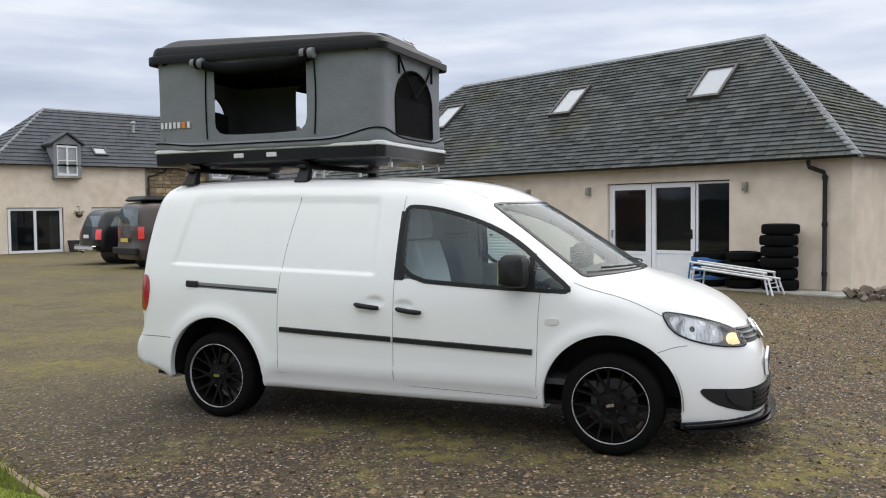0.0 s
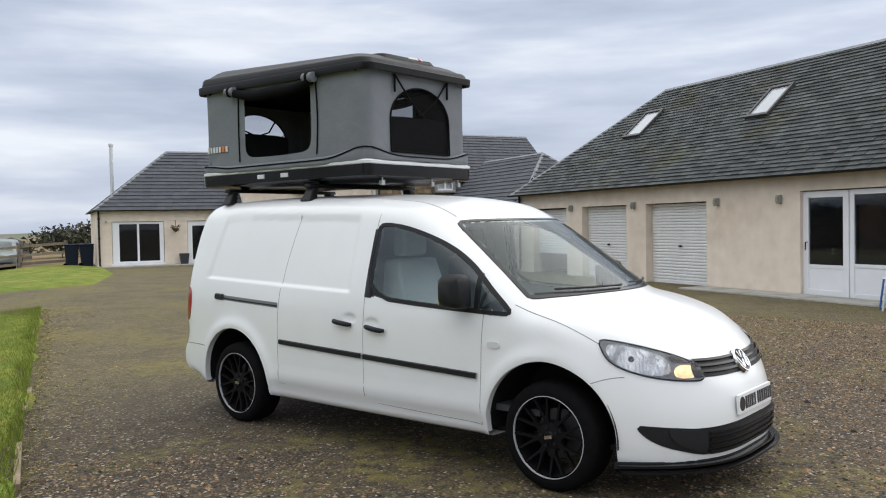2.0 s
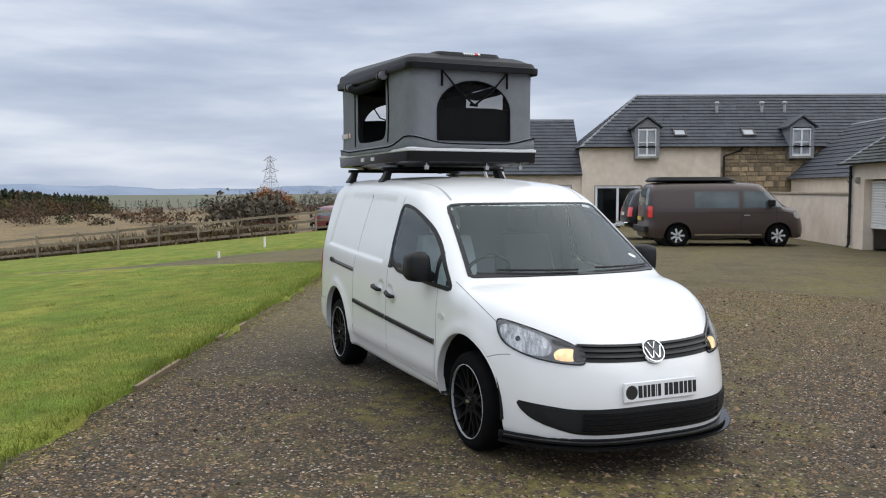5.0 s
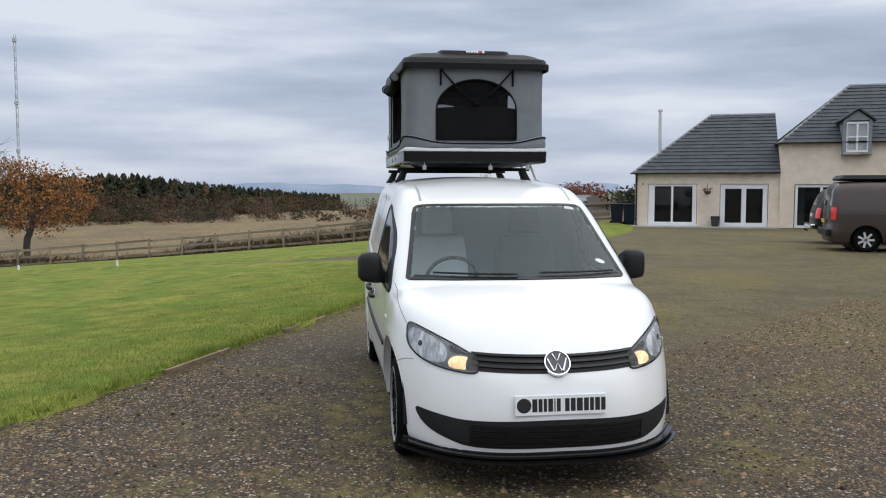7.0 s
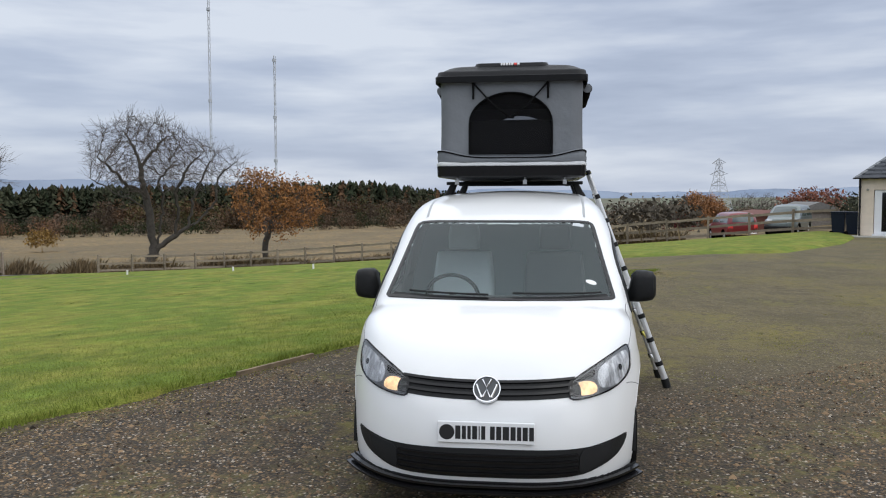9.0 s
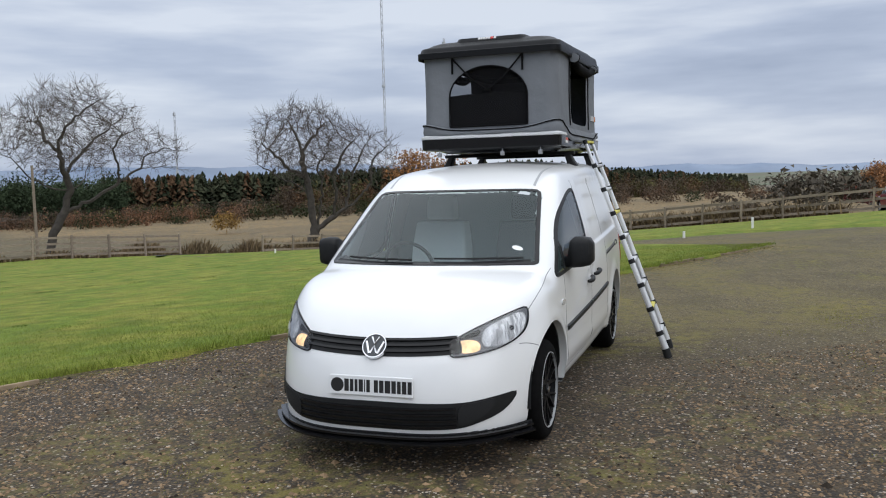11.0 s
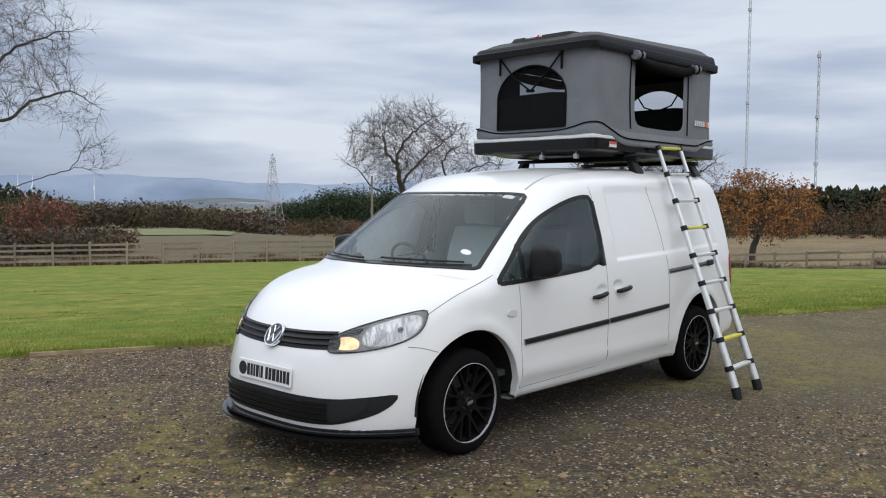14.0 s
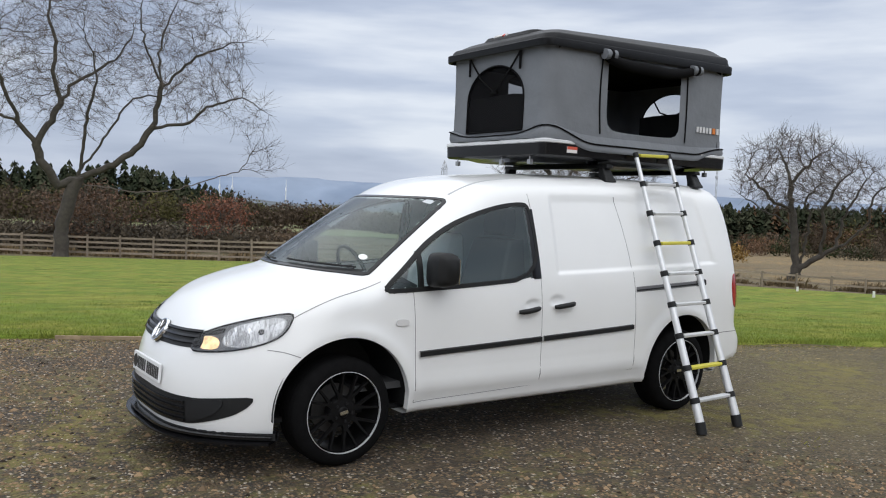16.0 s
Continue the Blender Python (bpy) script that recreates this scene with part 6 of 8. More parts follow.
        mesh.make("mesh_window", mesh_mat(0.72 if out > 0 else 0.34), tent, label="black insect-mesh window")
        up = 0.0 if out > 0 else 0.04
        low = [(-0.345, 2.15), (0.345, 2.15), (0.345, 2.415 + up), (0.2, 2.43 + up), (-0.2, 2.425 + up), (-0.345, 2.415 + up)]
        Geo().prism([(sx - out * 0.02, u, z) for u, z in low], (-out * 0.008, 0, 0)).make("lowered_flap", mat_cache("flap_cloth", (0.022, 0.023, 0.025), 0.85, spread=0.2, scale=6), tent)
        # toggle straps
        for sd in (-1, 1):
            x = sx + out * 0.016
            Geo().tube([(x, sd * 0.31, 2.735), (x, sd * 0.31, 2.60)], 0.010, 5).make("hanging_strap", TENT_DARK, tent)
            Geo().tube([(x, sd * 0.31, 2.735), (x + out * 0.004, sd * 0.15, 2.56 if out > 0 else 2.5), (x - out * 0.01, 0.0, 2.45)], 0.008, 5).make("window_strap", TENT_DARK, tent)
        Geo().tube([(sx - out * 0.0, -0.04, 2.455), (sx - out * 0.0, 0.03, 2.45)], 0.013, 6).make("strap_toggle", TENT_DARK, tent)
    for sd in (-1, 1):
        hole = [(-0.42, 2.25), (-0.39, 2.20), (-0.33, 2.178), (0.0, 2.172), (0.33, 2.178), (0.39, 2.20), (0.42, 2.25), (0.42, 2.40), (0.42, 2.55), (0.42, 2.73), (0.0, 2.735), (-0.42, 2.73), (-0.42, 2.55), (-0.42, 2.40)]
        hole = dense(hole, 0.05, True, 1)
        hole = [(u - 1.24, z) for u, z in hole]
        put = lambda u, z, s=sd: (u, s * (TY + sag(u, z, 2)), z)
        g = wall_with_hole([(TX0 + R, Z0), (TX1 - R, Z1)], hole, put)
        g.make("side_wall", TENT_GREY, tent, smooth=60)
        for u0 in (-1.73, -0.75):
            b = 0.012 * math.copysign(1, u0 + 1.24)
            Geo().tube([(u0 + b * math.sin(3 * t), sd * (TY + sag(u0, 2.15 + 0.56 * t, 2) + 0.006), 2.15 + 0.56 * t) for t in np.linspace(0, 1, 8)], 0.006, 5).make("zip_line", TENT_DARK, tent)
        roll = [(-1.72 + 0.96 * t, sd * (TY + 0.045 - 0.02 * math.sin(math.pi * t)), 2.725 - 0.05 * math.sin(math.pi * t) - 0.01 * math.sin(9 * t)) for t in np.linspace(0, 1, 17)]
        Geo().tube(roll, [0.035 + 0.012 * math.sin(math.pi * t) for t in np.linspace(0, 1, 17)], 10).make("rolled_door", TENT_DARK, tent, smooth=60, label="black door panel rolled up under the lid")
        for u in (-1.77, -0.77):
            Geo().tube([(u - 0.055, sd * (TY + 0.05), 2.742), (u + 0.055, sd * (TY + 0.05), 2.74)], [0.038, 0.04], 12).make("roll_end", TENT_GREY, tent, smooth=40)
            Geo().tube([(u - 0.012, sd * (TY + 0.05), 2.742), (u + 0.012, sd * (TY + 0.05), 2.742)], 0.045, 12).make("roll_strap", TENT_DARK, tent, smooth=40)
        # maker's name as plain bars: five pale, one orange, one pale
        tag = thing_part("name_tag", tent, pose(-2.03, sd * (TY + 0.004), 2.275, 90, 0, 0 if sd < 0 else 180))
        x = -0.155
        for i, w in enumerate((0.036, 0.036, 0.040, 0.036, 0.040, 0.048, 0.042)):
            Geo().box(x, x + w - 0.015, -0.024, 0.024, -0.004, 0.004).make("bar", mat_cache("print_orange", (0.62, 0.19, 0.04), 0.7) if i == 5 else mat_cache("print_white", (0.6, 0.6, 0.6), 0.7), tag)
            x += w + 0.004
    # corner canvas
    for sx in (-1, 1):
        for sy in (-1, 1):
            cx, cy = (TX1 - R if sx > 0 else TX0 + R), sy * (TY - R)
            rows = []
            for z in np.linspace(Z0, Z1, 8):
                s = sag(0, z, 1)
                rows.append([(cx + sx * (R + s) * math.cos(a), cy + sy * (R + s) * math.sin(a), z) for a in np.linspace(0, math.pi / 2, 9)])
            Geo().sheet(rows).make("corner_canvas", TENT_GREY, tent, smooth=60)
    # lining
    g, k = rings([(TX0 + 0.03, TX1 - 0.03, -TY + 0.03, TY - 0.03, 0.09, 2.72), (TX0 + 0.03, TX1 - 0.03, -TY + 0.03, TY - 0.03, 0.09, 2.775)])
    g.f += [tuple(range(len(g.v) - k, len(g.v)))]
    g.make("ceiling_lining", TENT_DARK, tent)
    # lid
    prof = [(-0.02, 2.765), (-0.045, 2.752), (-0.05, 2.758), (-0.052, 2.806), (-0.046, 2.814), (-0.022, 2.818), (-0.018, 2.826), (-0.006, 2.858), (0.006, 2.872), (0.030, 2.880), (0.075, 2.915), (0.110, 2.932), (0.18, 2.945)]
    g, k = rings([(TX0 + e - 0.008, TX1 - e, -TY - 0.018 + (e if e > 0 else e * 0.35), TY + 0.018 - (e if e > 0 else e * 0.35), 0.09 + max(0.0, e) * 0.3, z) for e, z in prof] + [(TX0 + 0.5, TX1 - 0.6, -0.2, 0.2, 0.1, 2.958)])
    g.f += [tuple(range(len(g.v) - k, len(g.v)))]
    g.v = [lift_rear(p) for p in g.v]
    lid = g.make("lid_shell", TENT_SHELL, tent, smooth=35)
    g, k = rings([(TX0 + 0.25, TX1 - 0.09, -0.32, 0.32, 0.06, 2.925), (TX0 + 0.27, TX1 - 0.11, -0.30, 0.30, 0.06, 2.966)])
    g.f += [tuple(range(len(g.v) - k, len(g.v)))]
    g.v = [lift_rear(p) for p in g.v]
    g.make("lid_rib", TENT_SHELL, tent, smooth=30)
    tag = thing_part("name_tag", tent, pose(TX1 - 0.040, 0.0, 2.893, 40, 0, 90))
    x = -0.085
    for i, w in enumerate((0.019, 0.019, 0.022, 0.019, 0.022, 0.026, 0.022)):
        Geo().box(x, x + w - 0.004, -0.014, 0.014, -0.004, 0.004).make("bar", mat_cache("print_red", (0.55, 0.05, 0.04), 0.7) if i == 5 else mat_cache("print_white", (0.6, 0.6, 0.6), 0.7), tag)
        x += w + 0.002
    # catches
    for x in (-1.42, -1.12):
        Geo().box(x - 0.045, x + 0.045, -0.632, -0.618, 1.99, 2.025).make("catch", ALU, tent, bevel=0.004)
    for x, y in ((-0.26, -0.45), (-0.26, 0.12), (-0.26, 0.45), (-2.2, 0.5)):
        Geo().tube([(x + 0.06, y, 1.955), (x + 0.062, y, 1.925)], 0.005, 5).box(x + 0.046, x + 0.074, y - 0.016, y + 0.016, 1.892, 1.928).make("buckle", mat_cache("buckle_steel", (0.35, 0.36, 0.37), 0.4, metal=0.6), tent)
    Geo().box(-0.50, -0.40, 0.617, 0.6285, 1.985, 2.03).make("warning_label", mat_cache("label_pale", (0.72, 0.70, 0.68), 0.5), tent)
    Geo().box(-0.50, -0.40, 0.6285, 0.6295, 2.008, 2.03).make("label_band", mat_cache("label_red", (0.55, 0.09, 0.05), 0.5), tent)
    # telescopic ladder
    lad = thing("telescopic_ladder", "aluminium telescopic ladder leaning from the gravel to the tent door", "ladder", pose(0, 0, 0))
    foot = [Vector((-1.09, 1.42, 0.02)), Vector((-1.53, 1.40, 0.02))]
    top = [Vector((-1.075, 0.675, 2.02)), Vector((-1.455, 0.675, 2.03))]
    for f, t in zip(foot, top):
        n = 9
        for k in range(n):
            a, b = f.lerp(t, k / n), f.lerp(t, (k + 1) / n)
            Geo().tube([a, b], 0.031 - 0.0018 * k, 14).make("stile_section", ALU, lad, smooth=40)
            Geo().tube([b - (b - a).normalized() * 0.035, b + (b - a).normalized() * 0.006], 0.036 - 0.0018 * k, 14).make("collar", BLACK_TRIM, lad, smooth=40)
        Geo().tube([f + Vector((0, 0, -0.018)), f + (t - f).normalized() * 0.07], 0.038, 12).make("rubber_foot", BLACK_TRIM, lad, smooth=40)
    for k in range(1, 10):
        a, b = foot[0].lerp(top[0], k / 9), foot[1].lerp(top[1], k / 9)
        sl = mat_cache("yellow_sticker", (0.55, 0.50, 0.06), 0.5) if k in (2, 6, 9) else ALU
        d = (b - a).normalized()
        up = Vector((0, 0, 1))
        fr = d.cross(up).normalized()
        a2, b2 = a + d * 0.03 - (top[0] - foot[0]).normalized() * 0.015, b - d * 0.03 - (top[0] - foot[0]).normalized() * 0.015
        Geo().add([p + fr * w + up * h for p in (a2, b2) for w, h in ((-0.026, -0.012), (0.026, -0.012), (0.026, 0.012), (-0.026, 0.012))], [(0, 1, 2, 3), (4, 7, 6, 5), (0, 4, 5, 1), (1, 5, 6, 2), (2, 6, 7, 3), (3, 7, 4, 0)]).make("rung", sl, lad, bevel=0.006, label="rung with a yellow warning strip" if sl is not ALU else "")


def mesh_mat(share_dark):
    m = bpy.data.materials.new("insect_mesh")
    m.use_nodes = True
    N, L = m.node_tree.nodes, m.node_tree.links
    N.clear()
    o, t, d, x = (N.new("ShaderNode" + k) for k in ("OutputMaterial", "BsdfTransparent", "BsdfDiffuse", "MixShader"))
    d.inputs["Color"].default_value = (0.012, 0.012, 0.013, 1)
    x.inputs["Fac"].default_value = share_dark
    L.new(t.outputs[0], x.inputs[1])
    L.new(d.outputs[0], x.inputs[2])
    L.new(x.outputs[0], o.inputs["Surface"])
    return m


build_van()
build_tent()


# ---- parked vehicles ----
CARS = {}


def crisp(pts, r=0.07):
    """Extra points near each corner, so that softening rounds the corners only a little."""
    o = [np.array(p, float) for p in pts]
    out = []
    for p, q in zip(o, o[1:] + o[:1]):
        l = np.linalg.norm(q - p)
        k = min(r / l, 0.35)
        out += [p, p + (q - p) * k, q - (q - p) * k]
    return out


def parked(name, label, m, spec, paint, windows, wheels, zr, core, group="", extras=None, alloy=None, category="car"):
    car = thing(name, label, category, m, group)
    B = Body(spec)
    arch = [(x, zr, zr + 0.07) for x in wheels]
    B.shell(90, 30, 32, core, lambda c: np.ones(len(c), bool), arch).make("body", paint, car, smooth=50, fix=False)
    half = spec["half"]
    for x in wheels:
        Geo().tube([(x, -half + 0.25, zr), (x, half - 0.25, zr)], zr + 0.08, 20).make("wheel_housing", IRON, car)
        for sd in (-1, 1):
            w = thing_part("wheel", car, pose(x, sd * (half - 0.02), zr, -90 * sd, 0, 0))
            Geo().lathe([(zr * .66, 0), (zr * .9, 0), (zr, -0.04), (zr, -0.2), (zr * .66, -0.2)], 28).make("tyre", RUBBER, w, smooth=40)
            Geo().lathe([(zr * .68, 0.0), (zr * .60, -0.02), (zr * .58, -0.1), (0.0, -0.1)], 28).make("rim", IRON, w, smooth=40)
            base = None
            for k in range(7):
                mm = pose(0, 0, 0, 0, 0, 360 / 7 * k)
                if base is None:
                    base = Geo().box(0.0, zr * .66, -0.028, 0.028, -0.04, -0.008).make("spoke", alloy or ALU, w, m=mm)
                else:
                    share("spoke", base, w, mm)
    for nm, pts, way in windows:
        o = dense(crisp(pts), 0.05, True, 1)
        B.patch(o, way, 0.005, 5).make(nm, CAR_GLASS, car, smooth=60)
    if extras:
        extras(car, B)
    return car


# dark glass with greenish reflections painted into its mottled colour
CAR_GLASS = mat("sheen_tinted_car_glass", (0.055, 0.074, 0.074), 0.05, coat=0.5, spread=0.5, scale=1.5)
BROWN_PAINT = mat("brown_metallic_paint", (0.062, 0.044, 0.040), 0.4, metal=0.3, coat=0.35)
BLACK_PAINT = mat("black_car_paint", (0.006, 0.0065, 0.008), 0.3, coat=0.25, spec=0.3)
RED_PAINT = mat("red_car_paint", (0.17, 0.012, 0.016), 0.3, coat=0.6)
SILVER_PAINT = mat("silver_green_paint", (0.12, 0.145, 0.14), 0.35, metal=0.4, coat=0.5)
RED_LENS = mat("red_lens", (0.55, 0.03, 0.03), 0.2, coat=0.6, glow=((1, 0.1, 0.08), 0.12))


def build_vehicles():
    t5 = dict(side=[(0.2, 0.88), (0.4, 0.92), (0.8, 0.95), (1.1, 0.945), (1.3, 0.91), (1.6, 0.845), (1.85, 0.79), (2.1, 0.70)], plan=[(-2.7, 0.97), (-2, 1.0), (1.6, 1.0), (2.6, 0.95)],
              roof=[(-2.7, 1.86), (-2.2, 1.92), (-1, 1.95), (0.5, 1.94), (1.0, 1.90), (1.4, 1.80), (2, 1.5)], crown=0.04, screen=(1.20, 1.86, 0.95), screen_bow=0.2,
              bonnet=[(1.0, 1.28), (1.8, 1.24), (2.05, 1.17), (2.25, 1.06), (2.4, 0.92), (2.6, 0.6)], bonnet_crown=0.07, nose=[(0.2, 2.36), (0.4, 2.42), (0.7, 2.40), (0.95, 2.33), (1.2, 2.2)], nose_bow=0.35,
              tail=[(0.2, -2.40), (0.5, -2.46), (0.7, -2.42), (1.2, -2.40), (1.7, -2.32), (1.95, -2.22)], tail_bow=0.1, floor=0.26, round_front=0.16, round_rear=0.12, round_top=0.12, half=0.94)
    Y = -0.93

    def t5x(car, B):
        for sd in (-1, 1):
            B.ribbon([(x, sd * 0.94, 0.36) for x in np.linspace(-1.0, 1.0, 20)], (0, sd, 0), 0.05, 0.012, 0.02).make("side_bar", CHROME, car)
            B.ribbon([(x, sd * 0.94, 1.02) for x in np.linspace(-2.2, 1.9, 30)], (0, sd, 0), 0.015, 0.003, 0.006).make("waist_line", IRON, car)
            B.patch(dense([(-2.40, sd * 0.76, z) if a else (-2.25, sd * 0.9, z) for a, z in ((1, 0.88), (0, 0.88), (0, 1.22), (1, 1.22))], 0.03, True, 0), (-0.8, sd * 0.6, 0), 0.010, 6, 0.012).make("tail_lamp", RED_LENS, car)
            B.patch(dense([(2.0, sd * 0.9, 0.85), (2.3, sd * 0.7, 0.84), (2.28, sd * 0.7, 1.0), (2.0, sd * 0.9, 1.05)], 0.05, True, 1), (0.8, sd * 0.6, 0), 0.008, 4, 0.01).make("headlight", mat_cache("car_lamp", (0.35, 0.36, 0.37), 0.15, coat=1), car)
            B.ribbon([(x, sd * 0.94, 0.95) for x in np.linspace(0.45, 0.62, 5)], (0, sd, 0), 0.03, 0.02, 0.02).make("door_handle", CHROME, car)
            for x in (0.38, 1.42):
                B.ribbon([(x, sd * 0.94, z) for z in np.linspace(0.4, 1.7, 20)], (0, sd, 0), 0.008, 0.002, 0.004).make("panel_gap", IRON, car)
        Geo().box(-2.50, -2.40, -0.85, 0.85, 0.42, 0.62).make("rear_bumper", IRON, car, bevel=0.03)
        for sd in (-1, 1):
            Geo().box(1.15, 1.35, min(sd * 0.94, sd * 1.12), max(sd * 0.94, sd * 1.12), 1.22, 1.42).make("mirror", IRON, car, bevel=0.04)
        g, k = rings([(-2.15, 0.2, -0.62, 0.62, 0.15, 1.95), (-2.2, 0.35, -0.68, 0.68, 0.15, 2.0), (-2.1, 0.1, -0.6, 0.6, 0.15, 2.10)])
        g.f += [tuple(range(len(g.v) - k, len(g.v))), tuple(range(k))]
        g.make("roof_pod", TENT_SHELL, car, smooth=40)
        Geo().box(-2.475, -2.462, -0.26, 0.26, 0.78, 0.89).make("number_plate", mat_cache("yellow_plate", (0.6, 0.45, 0.05), 0.5), car)

    rear = lambda x, z0, z1, y: [(x, -y, z0), (x, y, z0), (x, y * 0.92, z1), (x, -y * 0.92, z1)]
    parked("camper_van", "dark brown camper van with roof pod parked in the courtyard", site(-19.2, 7.66, 0, 90), t5, BROWN_PAINT,
           [("side_window", [(-1.0, s * 0.93, 1.17), (0.30, s * 0.93, 1.17), (0.30, s * 0.93, 1.66), (-1.0, s * 0.93, 1.66)], (0, s, 0)) for s in (-1, 1)] +
           [("door_window", [(0.46, s * 0.93, 1.17), (1.62, s * 0.93, 1.18), (1.45, s * 0.93, 1.42), (1.15, s * 0.93, 1.66), (0.46, s * 0.93, 1.67)], (0, s, 0)) for s in (-1, 1)] +
           [("windscreen", [(1.9, -0.75, 1.3), (1.9, 0.75, 1.3), (1.25, 0.66, 1.82), (1.25, -0.66, 1.82)], (0.7, 0, 0.7)), ("rear_window", rear(-2.4, 1.25, 1.75, 0.72), (-1, 0, 0))],
           (1.5, -1.5), 0.335, (-2.0, 1.9, 0.45, 0.55, [(-2.6, 1.4), (0.8, 1.4), (1.5, 0.95), (2.4, 0.7)]), extras=t5x, category="van")
    pick = dict(t5, side=[(0.2, 0.84), (0.45, 0.90), (0.9, 0.915), (1.1, 0.90), (1.4, 0.83), (1.7, 0.74), (2.0, 0.6)],
                roof=[(-2.9, 1.66), (-2.4, 1.72), (-1, 1.80), (0.2, 1.80), (0.6, 1.74), (1.0, 1.6), (1.6, 1.2)], screen=(0.55, 1.76, 0.75), bonnet=[(0.6, 1.12), (1.3, 1.12), (2.0, 1.05), (2.4, 0.92), (2.7, 0.6)],
                nose=[(0.2, 2.5), (0.5, 2.58), (0.8, 2.56), (1.0, 2.5), (1.2, 2.3)], tail=[(0.2, -2.5), (0.6, -2.62), (1.0, -2.60), (1.15, -2.55), (1.5, -2.40), (1.75, -2.25)], floor=0.40, half=0.90)

    def pickx(car, B):
        Geo().box(-2.74, -2.60, -0.80, 0.80, 0.46, 0.62).make("rear_bumper", CHROME, car, bevel=0.03)
        Geo().tube([(-2.72, 0, 0.4), (-2.85, 0, 0.45)], 0.03, 8).make("tow_ball", IRON, car)
        for sd in (-1, 1):
            B.patch(dense([(-2.6, sd * 0.70, 0.80), (-2.5, sd * 0.9, 0.80), (-2.5, sd * 0.9, 1.12), (-2.6, sd * 0.70, 1.12)], 0.03, True, 0), (-0.7, sd * 0.7, 0), 0.01, 6, 0.012).make("tail_lamp", RED_LENS, car)
        Geo().box(-2.632, -2.618, -0.22, 0.22, 0.84, 0.95).make("number_plate", mat_cache("plate_white", (0.62, 0.63, 0.64), 0.35), car)

    parked("pickup_truck", "black pickup truck with a matching canopy parked by the house", site(-22.45, 7.9, 0, 90), pick, BLACK_PAINT,
           [("side_window", [(-2.2, s * 0.88, 1.2), (-0.75, s * 0.88, 1.18), (-0.75, s * 0.88, 1.55), (-2.0, s * 0.88, 1.52)], (0, s, 0)) for s in (-1, 1)] +
           [("door_window", [(-0.55, s * 0.88, 1.15), (1.0, s * 0.88, 1.15), (0.4, s * 0.88, 1.58), (-0.55, s * 0.88, 1.6)], (0, s, 0)) for s in (-1, 1)] + [("rear_window", rear(-2.5, 1.2, 1.58, 0.66), (-1, 0, 0.3))],
           (1.65, -1.5), 0.38, (-2.1, 1.9, 0.45, 0.6, [(-2.8, 1.25), (0.0, 1.3), (1.0, 0.9), (2.6, 0.75)]), extras=pickx, category="pickup")
    suv = dict(pick, roof=[(-2.5, 1.70), (-2.0, 1.78), (-1, 1.82), (0.2, 1.80), (0.6, 1.74), (1.0, 1.6), (1.6, 1.2)], tail=[(0.2, -2.1), (0.6, -2.2), (1.0, -2.2), (1.3, -2.14), (1.8, -1.95)],
               nose=[(0.2, 2.15), (0.5, 2.25), (0.8, 2.22), (1.0, 2.15), (1.2, 2.0)], bonnet=[(0.6, 1.14), (1.3, 1.12), (1.8, 1.06), (2.15, 0.95), (2.4, 0.6)])
    win = [("side_window", [(-1.9, s * 0.88, 1.18), (-0.5, s * 0.88, 1.17), (-0.5, s * 0.88, 1.60), (-1.75, s * 0.88, 1.58)], (0, s, 0)) for s in (-1, 1)] + \
          [("door_window", [(-0.35, s * 0.88, 1.15), (1.05, s * 0.88, 1.15), (0.45, s * 0.88, 1.58), (-0.35, s * 0.88, 1.6)], (0, s, 0)) for s in (-1, 1)] + \
          [("windscreen", [(1.2, -0.68, 1.22), (1.2, 0.68, 1.22), (0.62, 0.6, 1.7), (0.62, -0.6, 1.7)], (0.6, 0, 0.8)), ("rear_window", rear(-2.1, 1.22, 1.62, 0.66), (-1, 0, 0.2))]

    def suvx(car, B):
        for sd in (-1, 1):
            B.patch([(-2.2, sd * 0.66, 0.85), (-2.05, sd * 0.88, 0.85), (-2.05, sd * 0.88, 1.12), (-2.2, sd * 0.66, 1.12)], (-0.7, sd * 0.7, 0), 0.01, 3, 0.01).make("tail_lamp", RED_LENS, car)
            B.patch([(2.2, sd * 0.45, 0.80), (2.05, sd * 0.85, 0.82), (2.05, sd * 0.85, 0.98), (2.2, sd * 0.45, 0.96)], (0.8, sd * 0.6, 0), 0.01, 3, 0.01).make("headlight", mat_cache("car_lamp", (0.35, 0.36, 0.37), 0.15, coat=1), car)
        Geo().box(-2.30, -2.19, -0.78, 0.78, 0.45, 0.60).make("rear_bumper", CHROME, car, bevel=0.03)
        Geo().box(2.19, 2.32, -0.78, 0.78, 0.42, 0.60).make("front_bumper", IRON, car, bevel=0.03)

    z = float(land(-38.4, 9.6)) - 0.22
    core = (-1.7, 1.6, 0.45, 0.6, [(-2.8, 1.3), (0.0, 1.3), (1.0, 0.9), (2.6, 0.75)])
    parked("red_estate_car", "old dark red four-wheel-drive car parked behind the fence", pose(-38.8, 9.65, z, 0, 0, 187) @ Matrix.Scale(0.84, 4), suv, RED_PAINT, win, (1.35, -1.3), 0.36, core, "cars behind the fence", suvx)
    z = float(land(-38.2, 12.2)) - 0.15
    parked("silver_estate_car", "old silver-green four-wheel-drive car parked behind the fence", pose(-38.8, 12.5, z, 0, 0, -28) @ Matrix.Scale(0.88, 4), suv, SILVER_PAINT, win, (1.35, -1.3), 0.36, core, "cars behind the fence", suvx)


